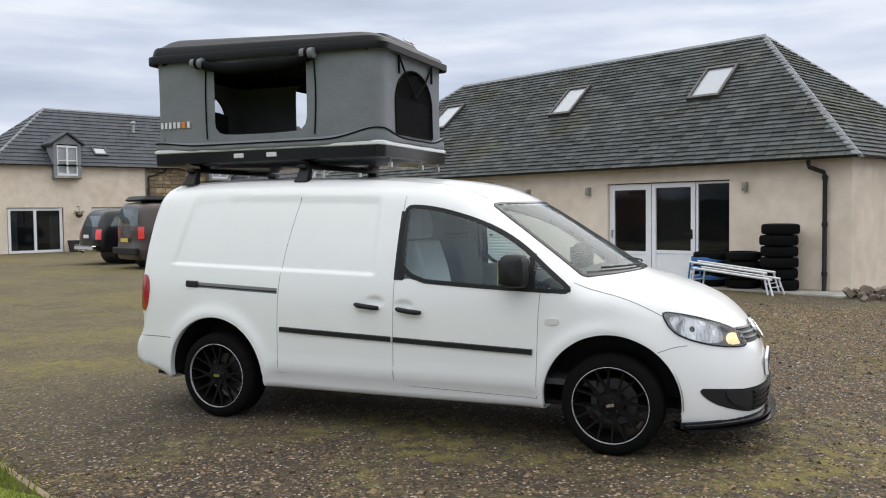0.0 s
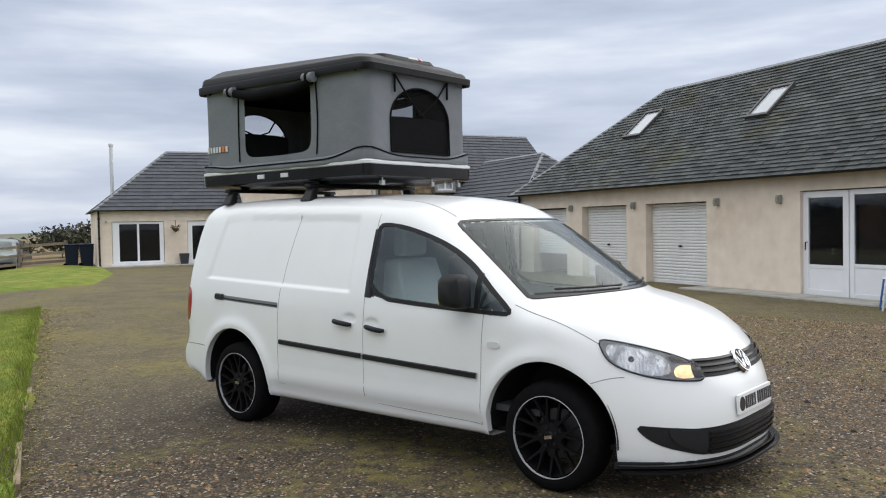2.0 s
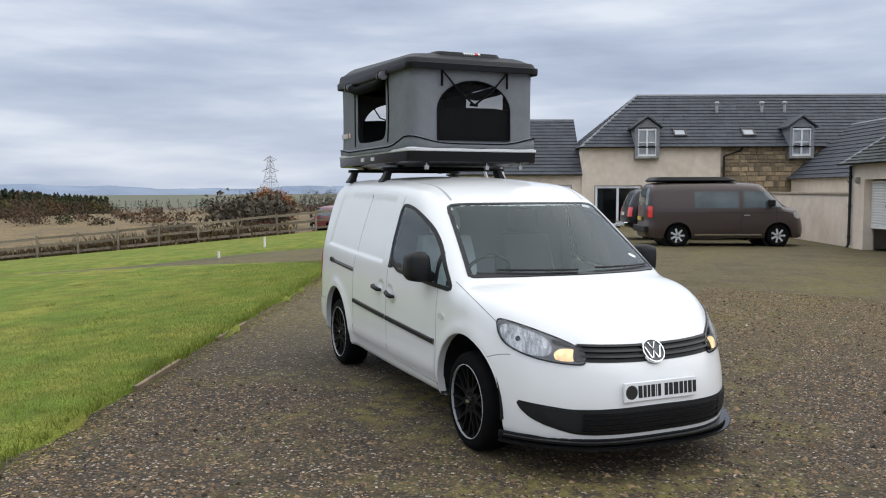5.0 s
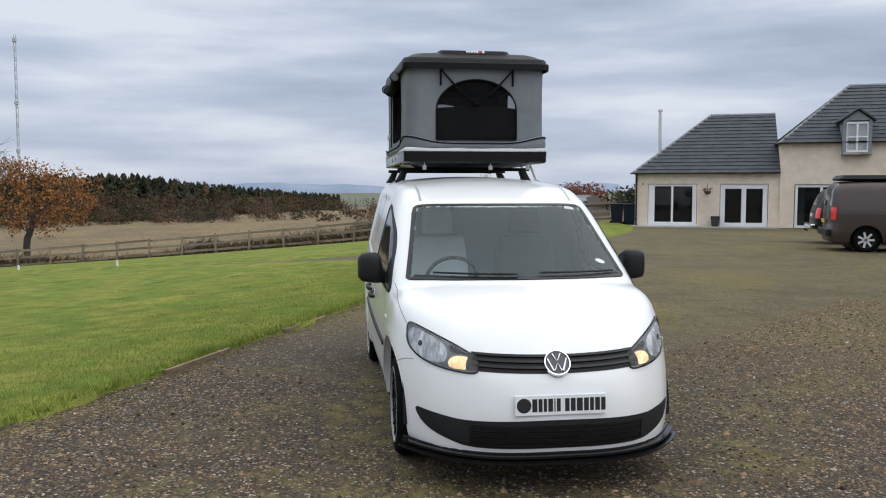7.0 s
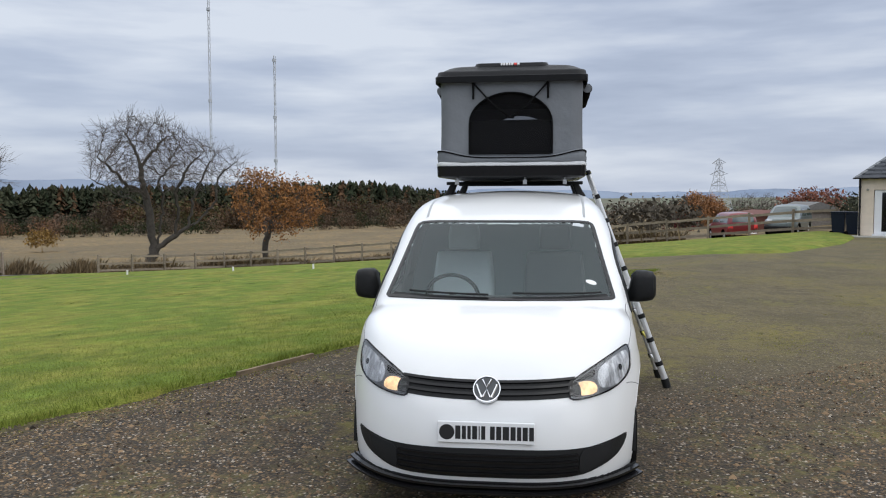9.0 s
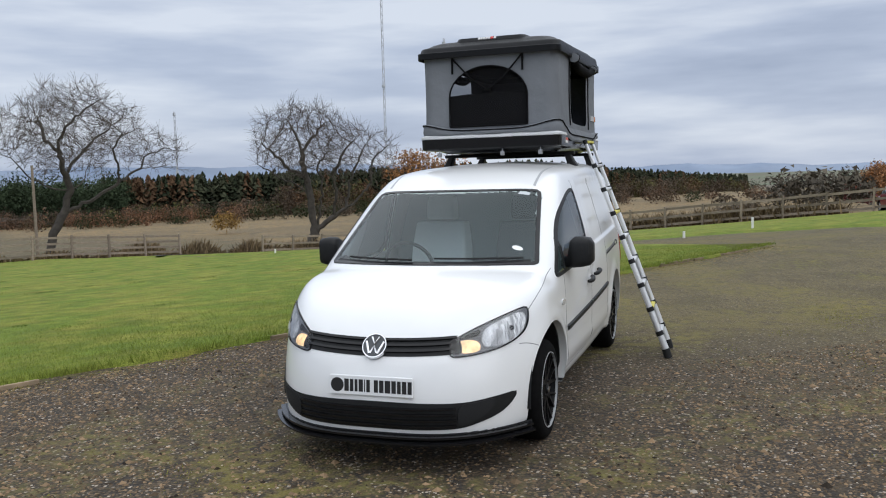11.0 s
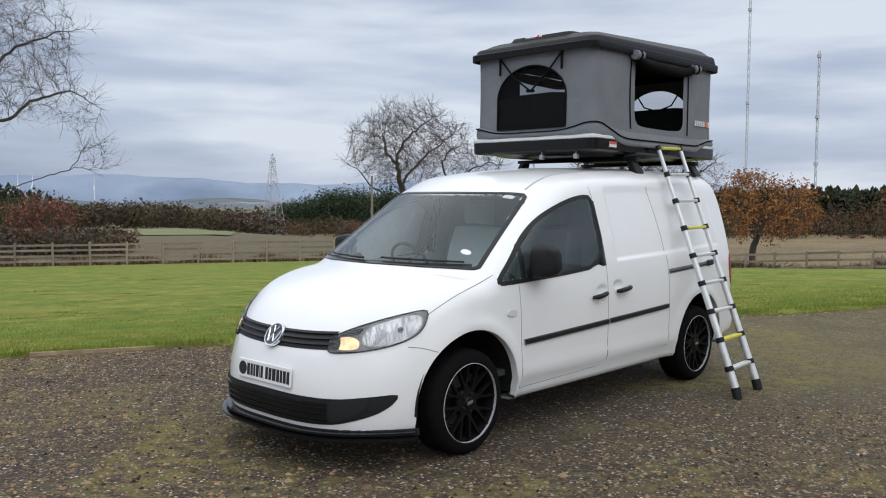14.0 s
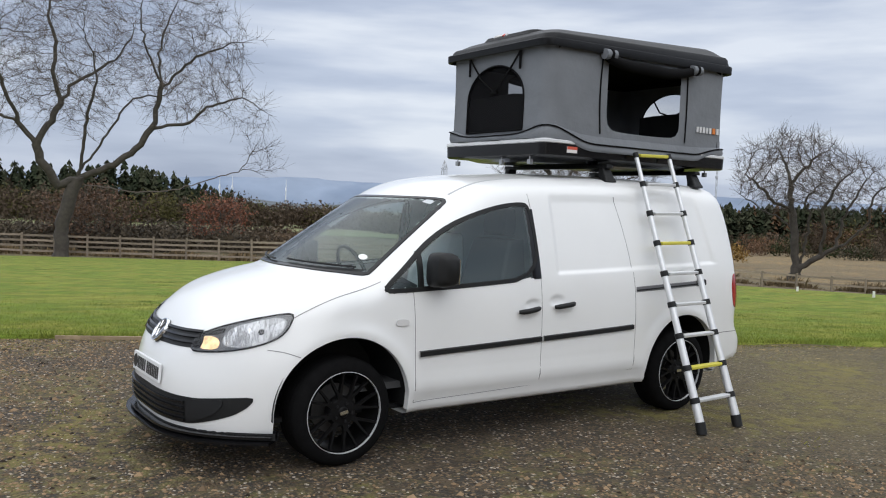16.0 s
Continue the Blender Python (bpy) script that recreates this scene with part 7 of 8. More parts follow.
# ---- fences, edging and small yard things ----
def fence(name, label, pts, step, rails, height, seed):
    f = thing(name, label, "fence", kind="structure")
    rnd = random.Random(seed)
    p = run_points(pts, step)
    w = [SITE @ Vector((a, b, 0)) for a, b in p]
    w = [Vector((q.x, q.y, float(land(q.x, q.y)))) for q in w]
    post = rail = None
    for i, q in enumerate(w):
        m = Matrix.Translation(q) @ pose(0, 0, 0, rnd.uniform(-2, 2), rnd.uniform(-2, 2), rnd.uniform(-25, 5))
        if post is None:
            post = Geo().prism([(x, y, -0.3) for x, y in rounded(-0.06, 0.06, -0.05, 0.05, 0.015, 2)], (0, 0, height + 0.38)).make("post", TIMBER, f, m=m)
        else:
            share("post", post, f, m)
        if i + 1 < len(w):
            d = w[i + 1] - q
            a = math.atan2(d.y, d.x)
            tilt = math.asin(d.z / d.length)
            for k in range(rails):
                zz = height * (0.22 + 0.72 * k / max(1, rails - 1)) + rnd.uniform(-0.02, 0.02)
                m = Matrix.Translation(q + Vector((0, 0, zz))) @ Matrix.Rotation(a, 4, "Z") @ Matrix.Rotation(-tilt + rnd.uniform(-.008, .008), 4, "Y") @ Matrix.Diagonal((d.length * 1.02 / step, 1, 1, 1))
                if rail is None:
                    rail = Geo().box(-0.02, step + 0.02, 0.055, 0.085, -0.062, 0.062).make("rail", TIMBER, f, m=m)
                else:
                    share("rail", rail, f, m)


def build_yard():
    fence("paddock_fence", "weathered four-rail timber fence along the lawn", [(34, -52), (10, -48.2), (-0.7, -46.6), (-4.7, -46.2), (-20, -42.4)], 2.0, 4, 1.32, 3)
    fence("field_fence", "weathered timber post and rail fence by the grass verge", [(-24.5, -40.3), (-31.8, -37.9), (-33.4, -30), (-34.4, -22), (-35.4, -14), (-36.4, -9), (-36.7, -5), (-36.3, -2.2)], 2.0, 3, 1.1, 4)
    # lawn edging boards
    edge = thing("lawn_edging", "low weathered timber edging between lawn and gravel", "edging", kind="structure")
    base, s = None, -13.0
    rnd = random.Random(8)
    while s < 16:
        m = site(s, -3.02 + rnd.uniform(-0.03, 0.03), rnd.uniform(-0.012, 0.012), rnd.uniform(-1.5, 1.5))
        if rnd.random() < 0.55:
            if base is None:
                base = Geo().box(0, 1.16, -0.02, 0.02, -0.06, 0.036).make("board", mat_cache("edging_timber", (0.24, 0.18, 0.115), 0.9, spread=0.35, scale=9, bump=0.003, bump_scale=60, per_piece=0.3), edge, m=m)
            else:
                share("board", base, edge, m)
        s += 1.2
    for s, v, h in ((-21.2, -7.1, 0.42), (-17.6, -7.6, 0.20), (-15.9, -20.0, 0.22), (-15.8, -16.0, 0.25), (-14.3, -24.0, 0.22)):
        Geo().tube([(0, 0, -0.05), (0, 0, h)], [0.04, 0.036], 8).make("marker_post", mat_cache("post_white", (0.72, 0.72, 0.68), 0.6), m=SITE @ Matrix.Translation(on_land(s, v)))
        tagged(scene.collection.objects[-1], "short white marker post in the grass", "post", "marker posts")
    # tyre stacks by the garage wall
    def tyre(s, v, z, r, w, lab, rot=0):
        t = Geo().lathe([(r * .60, 0.01), (r * .72, 0.0), (r * .95, 0.015), (r, w * .25), (r, w * .75), (r * .95, w - .015), (r * .72, w), (r * .60, w - .01), (r * .60, w - .03), (r * .75, w * .5), (r * .60, 0.03)], 36, closed=True)
        o = t.make("tyre", RUBBER, m=site(s, v, z, rot), smooth=35)
        return tagged(o, lab, "tyre", "stacked tyres")
    rnd = random.Random(2)
    for s, n, w, lab in ((-2.33, 6, 0.205, "worn black car tyre in a tall stack by the wall"), (-3.03, 4, 0.175, "worn black car tyre in a stack by the wall"), (-3.72, 4, 0.17, "worn black car tyre in a stack by the wall")):
        for k in range(n):
            tyre(s + rnd.uniform(-.02, .02), 10.62 + rnd.uniform(-.02, .02), 0.03 + k * w, 0.335 + rnd.uniform(-.01, .01), w * 0.97, lab)
    # blue bands on the outer stack and folding work platforms
    for z in (0.16, 0.33, 0.5):
        o = Geo().lathe([(0.343, 0), (0.348, 0.02), (0.348, 0.08), (0.343, 0.10)], 36).make("plastic_wrap", mat_cache("blue_wrap", (0.03, 0.12, 0.32), 0.4), m=site(-3.74, 10.62, z))
        tagged(o, "blue plastic wrap round a stacked tyre", "wrap", "tyre wraps")
    for k, (s0, z0) in enumerate(((-3.75, 0.50), (-3.6, 0.40))):
        pl = thing("work_platform", "folding aluminium work platform standing by the tyres", "work platform", site(s0, 10.05 - 0.12 * k, 0), "work platforms")
        L = 1.55
        for y in (-0.16, 0.16):
            Geo().tube([(0, y, z0 + 0.03), (L, y, z0 - 0.12)], 0.022, 8).make("side_rail", ALU, pl)
        for j in range(7):
            x = 0.12 + j * 0.21
            Geo().tube([(x, -0.16, z0 + 0.03 - 0.15 * x / L), (x, 0.16, z0 + 0.03 - 0.15 * x / L)], 0.014, 6).make("deck_bar", ALU, pl)
        for x, lean in ((0.05, -0.06), (L - 0.05, 0.1)):
            zt = z0 + 0.03 - 0.15 * x / L
            for y in (-0.19, 0.19):
                Geo().tube([(x, y, zt), (x + lean, y * 1.15, 0.0)], 0.018, 6).make("leg", mat_cache("blue_wrap", (0.03, 0.12, 0.32), 0.4) if (x < 0.2 and k == 0) else ALU, pl)
            Geo().tube([(x + lean * .5, -0.2, zt * .5), (x + lean * .5, 0.2, zt * .5)], 0.012, 6).make("leg_brace", ALU, pl)
    # wheelie bins at the wing's corner
    for s, v in ((-35.0, -1.38), (-35.2, -2.0)):
        b = thing("wheelie_bin", "dark blue plastic wheelie bin beside the house wing", "bin", site(s, v, -0.05, 90), "bins")
        Geo().add([(-.24, -.26, .05), (.24, -.26, .05), (.24, .26, .05), (-.24, .26, .05), (-.29, -.32, .98), (.29, -.32, .98), (.29, .32, .98), (-.29, .32, .98)], [(0, 1, 5, 4), (1, 2, 6, 5), (2, 3, 7, 6), (3, 0, 4, 7), (0, 3, 2, 1), (4, 5, 6, 7)]).make("body", mat_cache("bin_blue", (0.006, 0.011, 0.026), 0.5, spec=0.25), b, bevel=0.02)
        Geo().box(-.31, .31, -.35, .33, .985, 1.05).make("lid", mat_cache("bin_blue", (0.006, 0.011, 0.026), 0.5, spec=0.25), b, bevel=0.02)
        for y in (-0.24, 0.24):
            Geo().tube([(-.26, y - .03, .1), (-.26, y + .03, .1)], 0.1, 14).make("wheel", RUBBER, b)
    # sheds behind the cars
    sh = thing("brown_shed", "low rust-brown shed behind the parked cars", "shed", pose(-47, 13.4, float(land(-47, 13)) - 0.3, 0, 0, 10))
    Geo().box(-2, 2, -1.5, 1.5, 0, 1.35).make("wall", mat_cache("rust_red", (0.12, 0.042, 0.03), 0.85, spread=0.2), sh)
    Geo().add([(-2.2, -1.7, 1.35), (2.2, -1.7, 1.35), (2.2, 1.7, 1.35), (-2.2, 1.7, 1.35), (-2.2, 0, 1.6), (2.2, 0, 1.6)], [(0, 1, 5, 4), (2, 3, 4, 5), (1, 2, 5), (3, 0, 4), (0, 3, 2, 1)]).make("roof", mat_cache("rust_red", (0.12, 0.042, 0.03), 0.85, spread=0.2), sh)
    sh = thing("grey_shed", "small grey-boarded shed with a shallow pitched roof", "shed", pose(-50, 16.6, float(land(-50, 17)) - 0.3, 0, 0, 10))
    Geo().box(-1.6, 1.6, -1.5, 1.5, 0, 1.25).make("wall", mat_cache("grey_board", (0.24, 0.22, 0.20), 0.85, spread=0.2), sh)
    Geo().add([(-1.8, -1.7, 1.25), (1.8, -1.7, 1.25), (1.8, 1.7, 1.25), (-1.8, 1.7, 1.25), (-1.8, 0, 1.85), (1.8, 0, 1.85)], [(0, 1, 5, 4), (2, 3, 4, 5), (1, 2, 5), (3, 0, 4), (0, 3, 2, 1)]).make("roof", mat_cache("shed_roof", (0.15, 0.145, 0.14), 0.8, spread=0.2), sh)
    # tarmac lane through the gap in the fence
    lane = Geo().sheet([[on_land(s - w, v - 0.3 * w, 0.09) for w in (0, 3.6)] for s, v in ((-13.5, -33), (-16, -37), (-20.2, -41.6), (-23.5, -47), (-30, -56))])
    tagged(lane.make("lane", mat_cache("wet_tarmac", (0.10, 0.10, 0.105), 0.5, spread=0.2), m=SITE), "narrow grey tarmac lane through the fence gap", "road", kind="structure")
    # rubble heap at the garage corner
    rb = Geo()
    for _ in range(170):
        c = Vector((rnd.uniform(-0.9, 1.6), rnd.gauss(10.5, 0.22), rnd.uniform(0.0, 0.15)))
        r = rnd.uniform(0.025, 0.085)
        rb.box(-r, r, -r * .7, r * .7, -r * .6, r * .6, Matrix.Translation(c) @ pose(0, 0, 0, rnd.uniform(0, 90), rnd.uniform(0, 90), rnd.uniform(0, 90)))
    tagged(rb.make("rubble_heap", mat_cache("rubble_brown", (0.15, 0.12, 0.095), 0.9, per_piece=0.4, spread=0.2), m=SITE, fix=False), "low heap of brown rubble and dead leaves by the wall", "rubble", kind="stuff")


# ---- trees ----
BARK = mat("grey_brown_bark", (0.052, 0.045, 0.037), 0.9, spread=0.35, scale=4, bump=0.02, bump_scale=15)
TWIG = mat("thin_twigs", (0.105, 0.088, 0.076), 0.9, spec=0.1)


def grow(rnd, trunk, blobs, count, step, kill, limbs=(), across=(1, 0)):
    """Branches that reach for points spread through the crown: nodes and their parents."""
    rs = np.random.RandomState(rnd.randrange(10000))
    aim = []
    total = sum(b[3] * b[3] * b[4] for b in blobs)
    for cx, cy, cz, rh, rv in blobs:
        m = int(count * rh * rh * rv / total)
        u = rs.normal(0, 1, (m, 3))
        u /= np.linalg.norm(u, axis=1, keepdims=True)
        u *= rs.uniform(0.12, 1, (m, 1)) ** (1 / 2.6)
        lump = 1 + 0.16 * np.sin(3.1 * u[:, :1] * 2 + cx) * np.sin(4.3 * u[:, 1:2] * 2 + cz)
        aim.append(np.array([cx, cy, cz]) + u * lump * np.array([rh, rh, rv]))
    aim = np.vstack(aim)
    nodes, up = [np.array(trunk[0], float)], [-1]
    for p, q in zip(trunk, trunk[1:]):
        p, q = np.array(p, float), np.array(q, float)
        n = max(1, int(np.linalg.norm(q - p) / step))
        for i in range(1, n + 1):
            nodes.append(p + (q - p) * i / n + rs.normal(0, 0.04, 3))
            up.append(len(nodes) - 2)
    # main limbs: each starts from the nearest wood already there and swings away from the crown's plane
    ax = np.array([across[0], across[1], 0.0])
    deep = np.array([-across[1], across[0], 0.0])
    for j, limb in enumerate(limbs):
        flat = np.array([[n @ ax, n[2]] for n in nodes])
        last = int(np.linalg.norm(flat - np.array(limb[0]), axis=1).argmin())
        swing = ((j * 0.618 + 0.3) % 1 - 0.5) * 4.0
        d0 = nodes[last] @ deep
        for i, (p, q) in enumerate(zip(limb, limb[1:])):
            n = max(1, int(math.dist(p, q) / step))
            for k in range(1, n + 1):
                a, z = p[0] + (q[0] - p[0]) * k / n, p[1] + (q[1] - p[1]) * k / n
                d = d0 + swing * (i + k / n) / (len(limb) - 1)
                nodes.append(ax * a + deep * d + np.array([0, 0, z]) + rs.normal(0, 0.05, 3))
                up.append(last)
                last = len(nodes) - 1
    best, who, done = np.full(len(aim), 1e9), np.zeros(len(aim), int), 0
    for _ in range(150):
        fresh = np.array(nodes[done:])
        dd = np.linalg.norm(aim[:, None] - fresh[None], axis=2)
        k = dd.argmin(1)
        dk = dd[np.arange(len(aim)), k]
        nearer = dk < best
        best[nearer], who[nearer] = dk[nearer], k[nearer] + done
        done = len(nodes)
        left = best > kill
        aim, best, who = aim[left], best[left], who[left]
        if len(aim) < 8:
            break
        grown = False
        for i in np.unique(who):
            w = aim[who == i] - nodes[i]
            w = (w / np.linalg.norm(w, axis=1, keepdims=True)).mean(0)
            if np.linalg.norm(w) < 0.2:
                continue
            w = w / np.linalg.norm(w) + rs.normal(0, 0.22, 3) + np.array([0, 0, 0.08])
            nodes.append(nodes[i] + step * w / np.linalg.norm(w))
            up.append(int(i))
            grown = True
        if not grown:
            break
    return nodes, up


def bare_tree(label, x, y, r, seed, right, trunk, blobs, count=900, step=0.34, kill=0.6, name="bare_tree", leaves=None, twig=0.75, limbs=()):
    """trunk: (across, up) points; blobs: (across, up, half width, half height) of the crown; right: the way across."""
    t = thing(name, label, "tree", pose(x, y, float(land(x, y)) - 0.1), "trees by the field")
    rnd = random.Random(seed)
    rx, ry = right
    nodes, up = grow(rnd, [(a * rx, a * ry, z) for a, z in trunk], [(a * rx, a * ry, z, h, v) for a, z, h, v in blobs], count, step, kill, limbs, right)
    n = len(nodes)
    kids = [[] for _ in range(n)]
    for i in range(1, n):
        kids[up[i]].append(i)
    size = [0.0] * n
    for i in range(n - 1, -1, -1):
        size[i] = 1.0 if not kids[i] else sum(size[j] ** 2.15 for j in kids[i]) ** (1 / 2.15) * 1.002
    rad = [max(0.008, r * (q / size[0]) ** 1.26) for q in size]
    thick, thin, tips = Geo(), Geo(), []
    starts = [0] + [j for i in range(n) if len(kids[i]) > 1 for j in sorted(kids[i], key=lambda q: -size[q])[1:]]
    for s0 in starts:
        chain = [s0] if s0 == 0 else [up[s0], s0]
        while kids[chain[-1]]:
            chain.append(max(kids[chain[-1]], key=lambda q: size[q]))
        pts, rr = [Vector(nodes[i]) for i in chain], [rad[i] for i in chain]
        if s0:
            rr[0] = rr[1]
        else:
            rr[0] *= 1.35
        (thick if rr[0] > 0.05 else thin).tube(pts, rr, 8 if rr[0] > 0.15 else (5 if rr[0] > 0.05 else 3), False)
    for i in range(1, n):
        if rad[i] > 0.03:
            continue
        d0 = (Vector(nodes[i]) - Vector(nodes[up[i]])).normalized()
        for _ in range(4):
            q, d, pts = Vector(nodes[i]), d0, [Vector(nodes[i])]
            d = (d + Vector((rnd.gauss(0, .42), rnd.gauss(0, .42), rnd.gauss(0.14, .36)))).normalized()
            l = twig * rnd.uniform(0.5, 1.4)
            for _ in range(2):
                d = (d + Vector((rnd.gauss(0, .18), rnd.gauss(0, .18), rnd.gauss(0, .18)))).normalized()
                q = q + d * l / 2
                pts.append(q)
            thin.tube(pts, [0.008, 0.007, 0.004], 3, False)
            tips.append((q, d))
    thick.make("trunk", BARK, t, smooth=60, fix=False)
    thin.make("branchwork", TWIG, t, fix=False)
    if leaves:
        color, number, big = leaves
        lf = Geo()
        for _ in range(number):
            c, dd = tips[rnd.randrange(len(tips))]
            c = c + Vector((rnd.gauss(0, .22), rnd.gauss(0, .22), rnd.gauss(-0.05, .2)))
            v = [Vector((rnd.uniform(-1, 1), rnd.uniform(-1, 1), rnd.uniform(-1, 1))) * big for _ in range(4)]
            lf.add([c + v[0], c + v[1], c - v[0] * .8, c + v[2]], [(0, 1, 2), (0, 2, 3)])
        lf.make("crown", mat(name + "_leaves", color, 0.8, per_piece=0.45), t, fix=False)
    return t


def conifer_geo(V, F, x, y, z, h, rnd, wide=0.2, count=110):
    """A ragged spire of drooping sprays round a thin stem."""
    b = len(V)
    V += [(x - h * .012, y, z), (x + h * .012, y, z), (x, y, z + h)]
    F.append((b, b + 1, b + 2))
    for _ in range(count):
        t = 0.06 + 0.92 * rnd.random() ** 1.15
        r = h * wide * (1 - t) ** 0.85 * rnd.uniform(0.55, 1.15) + 0.02 * h
        a, l = rnd.uniform(0, 6.283), h * rnd.uniform(0.024, 0.052)
        cx, cy, cz = math.cos(a), math.sin(a), z + h * t
        b = len(V)
        V += [(x + r * 0.25 * cx, y + r * 0.25 * cy, cz + l * 1.3), (x + r * cx - l * cy, y + r * cy + l * cx, cz - l * rnd.uniform(0, 1)), (x + r * cx + l * cy, y + r * cy - l * cx, cz - l * rnd.uniform(0, 1))]
        F.append((b, b + 1, b + 2))


def crown_geo(V, F, x, y, z, h, w, rnd, count=90, size=0.16, mid=0.58):
    """A loose round crown of small leaf clumps over a trunk."""
    b = len(V)
    V += [(x - w * .02, y, z), (x + w * .02, y, z), (x, y, z + h * .6)]
    F.append((b, b + 1, b + 2))
    for _ in range(count):
        a, e = rnd.uniform(0, 6.283), math.asin(rnd.uniform(-0.75 if mid > 0.55 else -1.0, 1))
        rr = rnd.uniform(0.45, 1.0) * (1 + 0.25 * math.sin(3 * a + x))
        c = Vector((x + w / 2 * rr * math.cos(a) * math.cos(e), y + w / 2 * rr * math.sin(a) * math.cos(e), z + h * mid + h * (1 - mid) * rr * math.sin(e)))
        b = len(V)
        for _ in range(3):
            V.append(tuple(c + Vector((rnd.uniform(-1, 1), rnd.uniform(-1, 1), rnd.uniform(-1, 1))) * size * w))
        F.append((b, b + 1, b + 2))


def stuff(name, label, category, V, F, material):
    g = Geo()
    g.v, g.f = V, F
    return tagged(g.make(name, material, fix=False), label, category, kind="stuff")


def polar(yaw, r):
    return 6.0 + r * math.cos(radians(yaw)), r * math.sin(radians(yaw))


def build_trees():
    W1, W2, W3, W4 = (-0.98, 0.22), (-0.73, 0.69), (-0.49, 0.87), (-0.33, 0.94)
    big = [
        [(0.91, 4.91), (-0.08, 4.45), (-1.06, 5.85), (-1.36, 6.87), (-2.26, 8.08), (-3.7, 8.6), (-5.21, 9.74)],
        [(-1.36, 6.87), (-0.75, 8.04), (-0.11, 9.36), (0.64, 10.68), (1.96, 11.62), (3.28, 12.75), (4.04, 14.64)],
        [(-0.11, 9.36), (-0.49, 11.25), (-0.38, 13.13), (-0.87, 14.64), (-0.68, 16.53)],
        [(0.91, 4.91), (1.21, 6.72), (1.4, 8.79), (1.89, 10.68), (1.58, 12.75)],
        [(0.91, 5.21), (1.96, 6.72), (2.91, 8.42), (4.04, 10.11), (5.74, 10.49)],
        [(0.91, 4.91), (2.98, 5.85), (4.42, 7.17), (5.25, 8.6), (5.62, 10.83), (5.36, 12.75), (5.92, 14.64), (6.49, 16.34)],
        [(5.62, 10.83), (7.62, 12.75), (9.51, 13.7), (11.4, 14.08)],
        [(5.36, 8.3), (7.25, 8.79), (8.75, 9.92), (10.64, 10.68), (12.53, 9.74)],
        [(5.62, 11.06), (4.79, 12.75), (4.3, 14.64), (4.42, 16.53)],
        [(0.91, 4.64), (3.85, 4.26), (6.11, 4.34), (8.38, 5.09), (10.64, 5.85), (13.66, 6.23)],
        [(10.64, 5.85), (11.58, 7.17), (13.09, 7.85)],
        [(-2.26, 8.08), (-2.94, 9.74), (-3.51, 11.62), (-3.13, 13.51)],
    ]
    leaning = [
        [(1.11, 3.0), (1.57, 4.39), (1.22, 5.66), (0.92, 7.04), (1.45, 8.31), (2.03, 8.89), (3.19, 9.82)],
        [(1.22, 5.2), (2.03, 6.35), (2.96, 7.39), (4.0, 8.2), (5.03, 9.12), (5.84, 9.47)],
        [(1.57, 4.39), (2.26, 4.73), (2.73, 6.12), (2.96, 7.27)],
        [(1.39, 4.27), (-0.05, 4.73), (-1.09, 5.54), (-1.66, 6.35), (-2.59, 6.81)],
        [(0.92, 6.81), (0.18, 7.74), (-0.05, 8.89)],
        [(1.11, 3.0), (2.49, 3.58), (3.65, 4.27), (4.57, 4.85), (5.73, 5.66), (7.34, 5.66), (8.5, 5.43)],
        [(4.34, 4.73), (4.34, 5.66), (4.0, 6.81), (4.57, 7.74), (5.5, 8.08)],
        [(5.73, 5.66), (5.96, 6.35), (7.34, 6.93), (8.73, 6.7)],
        [(0.65, 2.19), (-0.74, 2.77), (-2.36, 2.66), (-3.51, 3.35)],
    ]
    spreading = [
        [(0.6, 1.55), (1.91, 2.51), (3.58, 3.46), (4.65, 4.65), (4.65, 5.37), (5.01, 6.32), (5.97, 7.04)],
        [(0.38, 3.94), (0.0, 5.13), (-0.12, 6.8), (-0.48, 8.0), (-1.19, 9.07)],
        [(-0.12, 6.8), (0.72, 7.76), (1.67, 8.71)],
        [(0.0, 5.13), (-0.95, 5.61), (-1.91, 6.56), (-2.86, 7.28)],
        [(0.38, 3.94), (-0.72, 4.65), (-1.91, 5.13), (-3.34, 6.09)],
        [(0.84, 2.03), (1.19, 4.42), (0.95, 5.85), (1.67, 6.8)],
        [(1.91, 2.51), (2.15, 3.94), (1.91, 5.13), (2.63, 6.56), (3.58, 7.52)],
        [(2.86, 2.98), (3.1, 4.65), (3.82, 6.09), (4.53, 7.28)],
    ]
    bare_tree("large bare many-stemmed tree with a long low limb", -6.4, -49.85, 0.42, 21, W1, [(0, 0), (0.1, 2.2), (0.5, 3.9), (0.9, 4.9)], [(0.5, 12.6, 4.2, 4.6), (7.0, 12.6, 4.0, 4.2), (-4.0, 11.0, 3.2, 3.8), (10.9, 9.8, 1.7, 1.8), (11.9, 6.9, 1.3, 0.9)], 3000, 0.36, 0.54, twig=1.0, limbs=big)
    bare_tree("bare tree leaning over the field edge behind the fence", -34.4, -38.6, 0.28, 7, W2, [(0, 0), (0.3, 1.27), (0.76, 2.42), (1.1, 3.0)], [(1.7, 8.1, 4.0, 2.9), (6.3, 6.8, 2.2, 1.4)], 2400, 0.28, 0.40, limbs=leaning)
    bare_tree("bare spreading tree in the straw field", -46.5, -26.9, 0.36, 12, W3, [(0, 0), (0.55, 1.5), (0.4, 3.0), (0.38, 3.9)], [(-0.1, 8.1, 3.5, 2.8), (3.0, 7.5, 2.5, 2.0), (5.6, 7.3, 1.3, 1.7)], 2400, 0.28, 0.40, limbs=[[(a, z * 1.09) for a, z in limb] for limb in spreading])
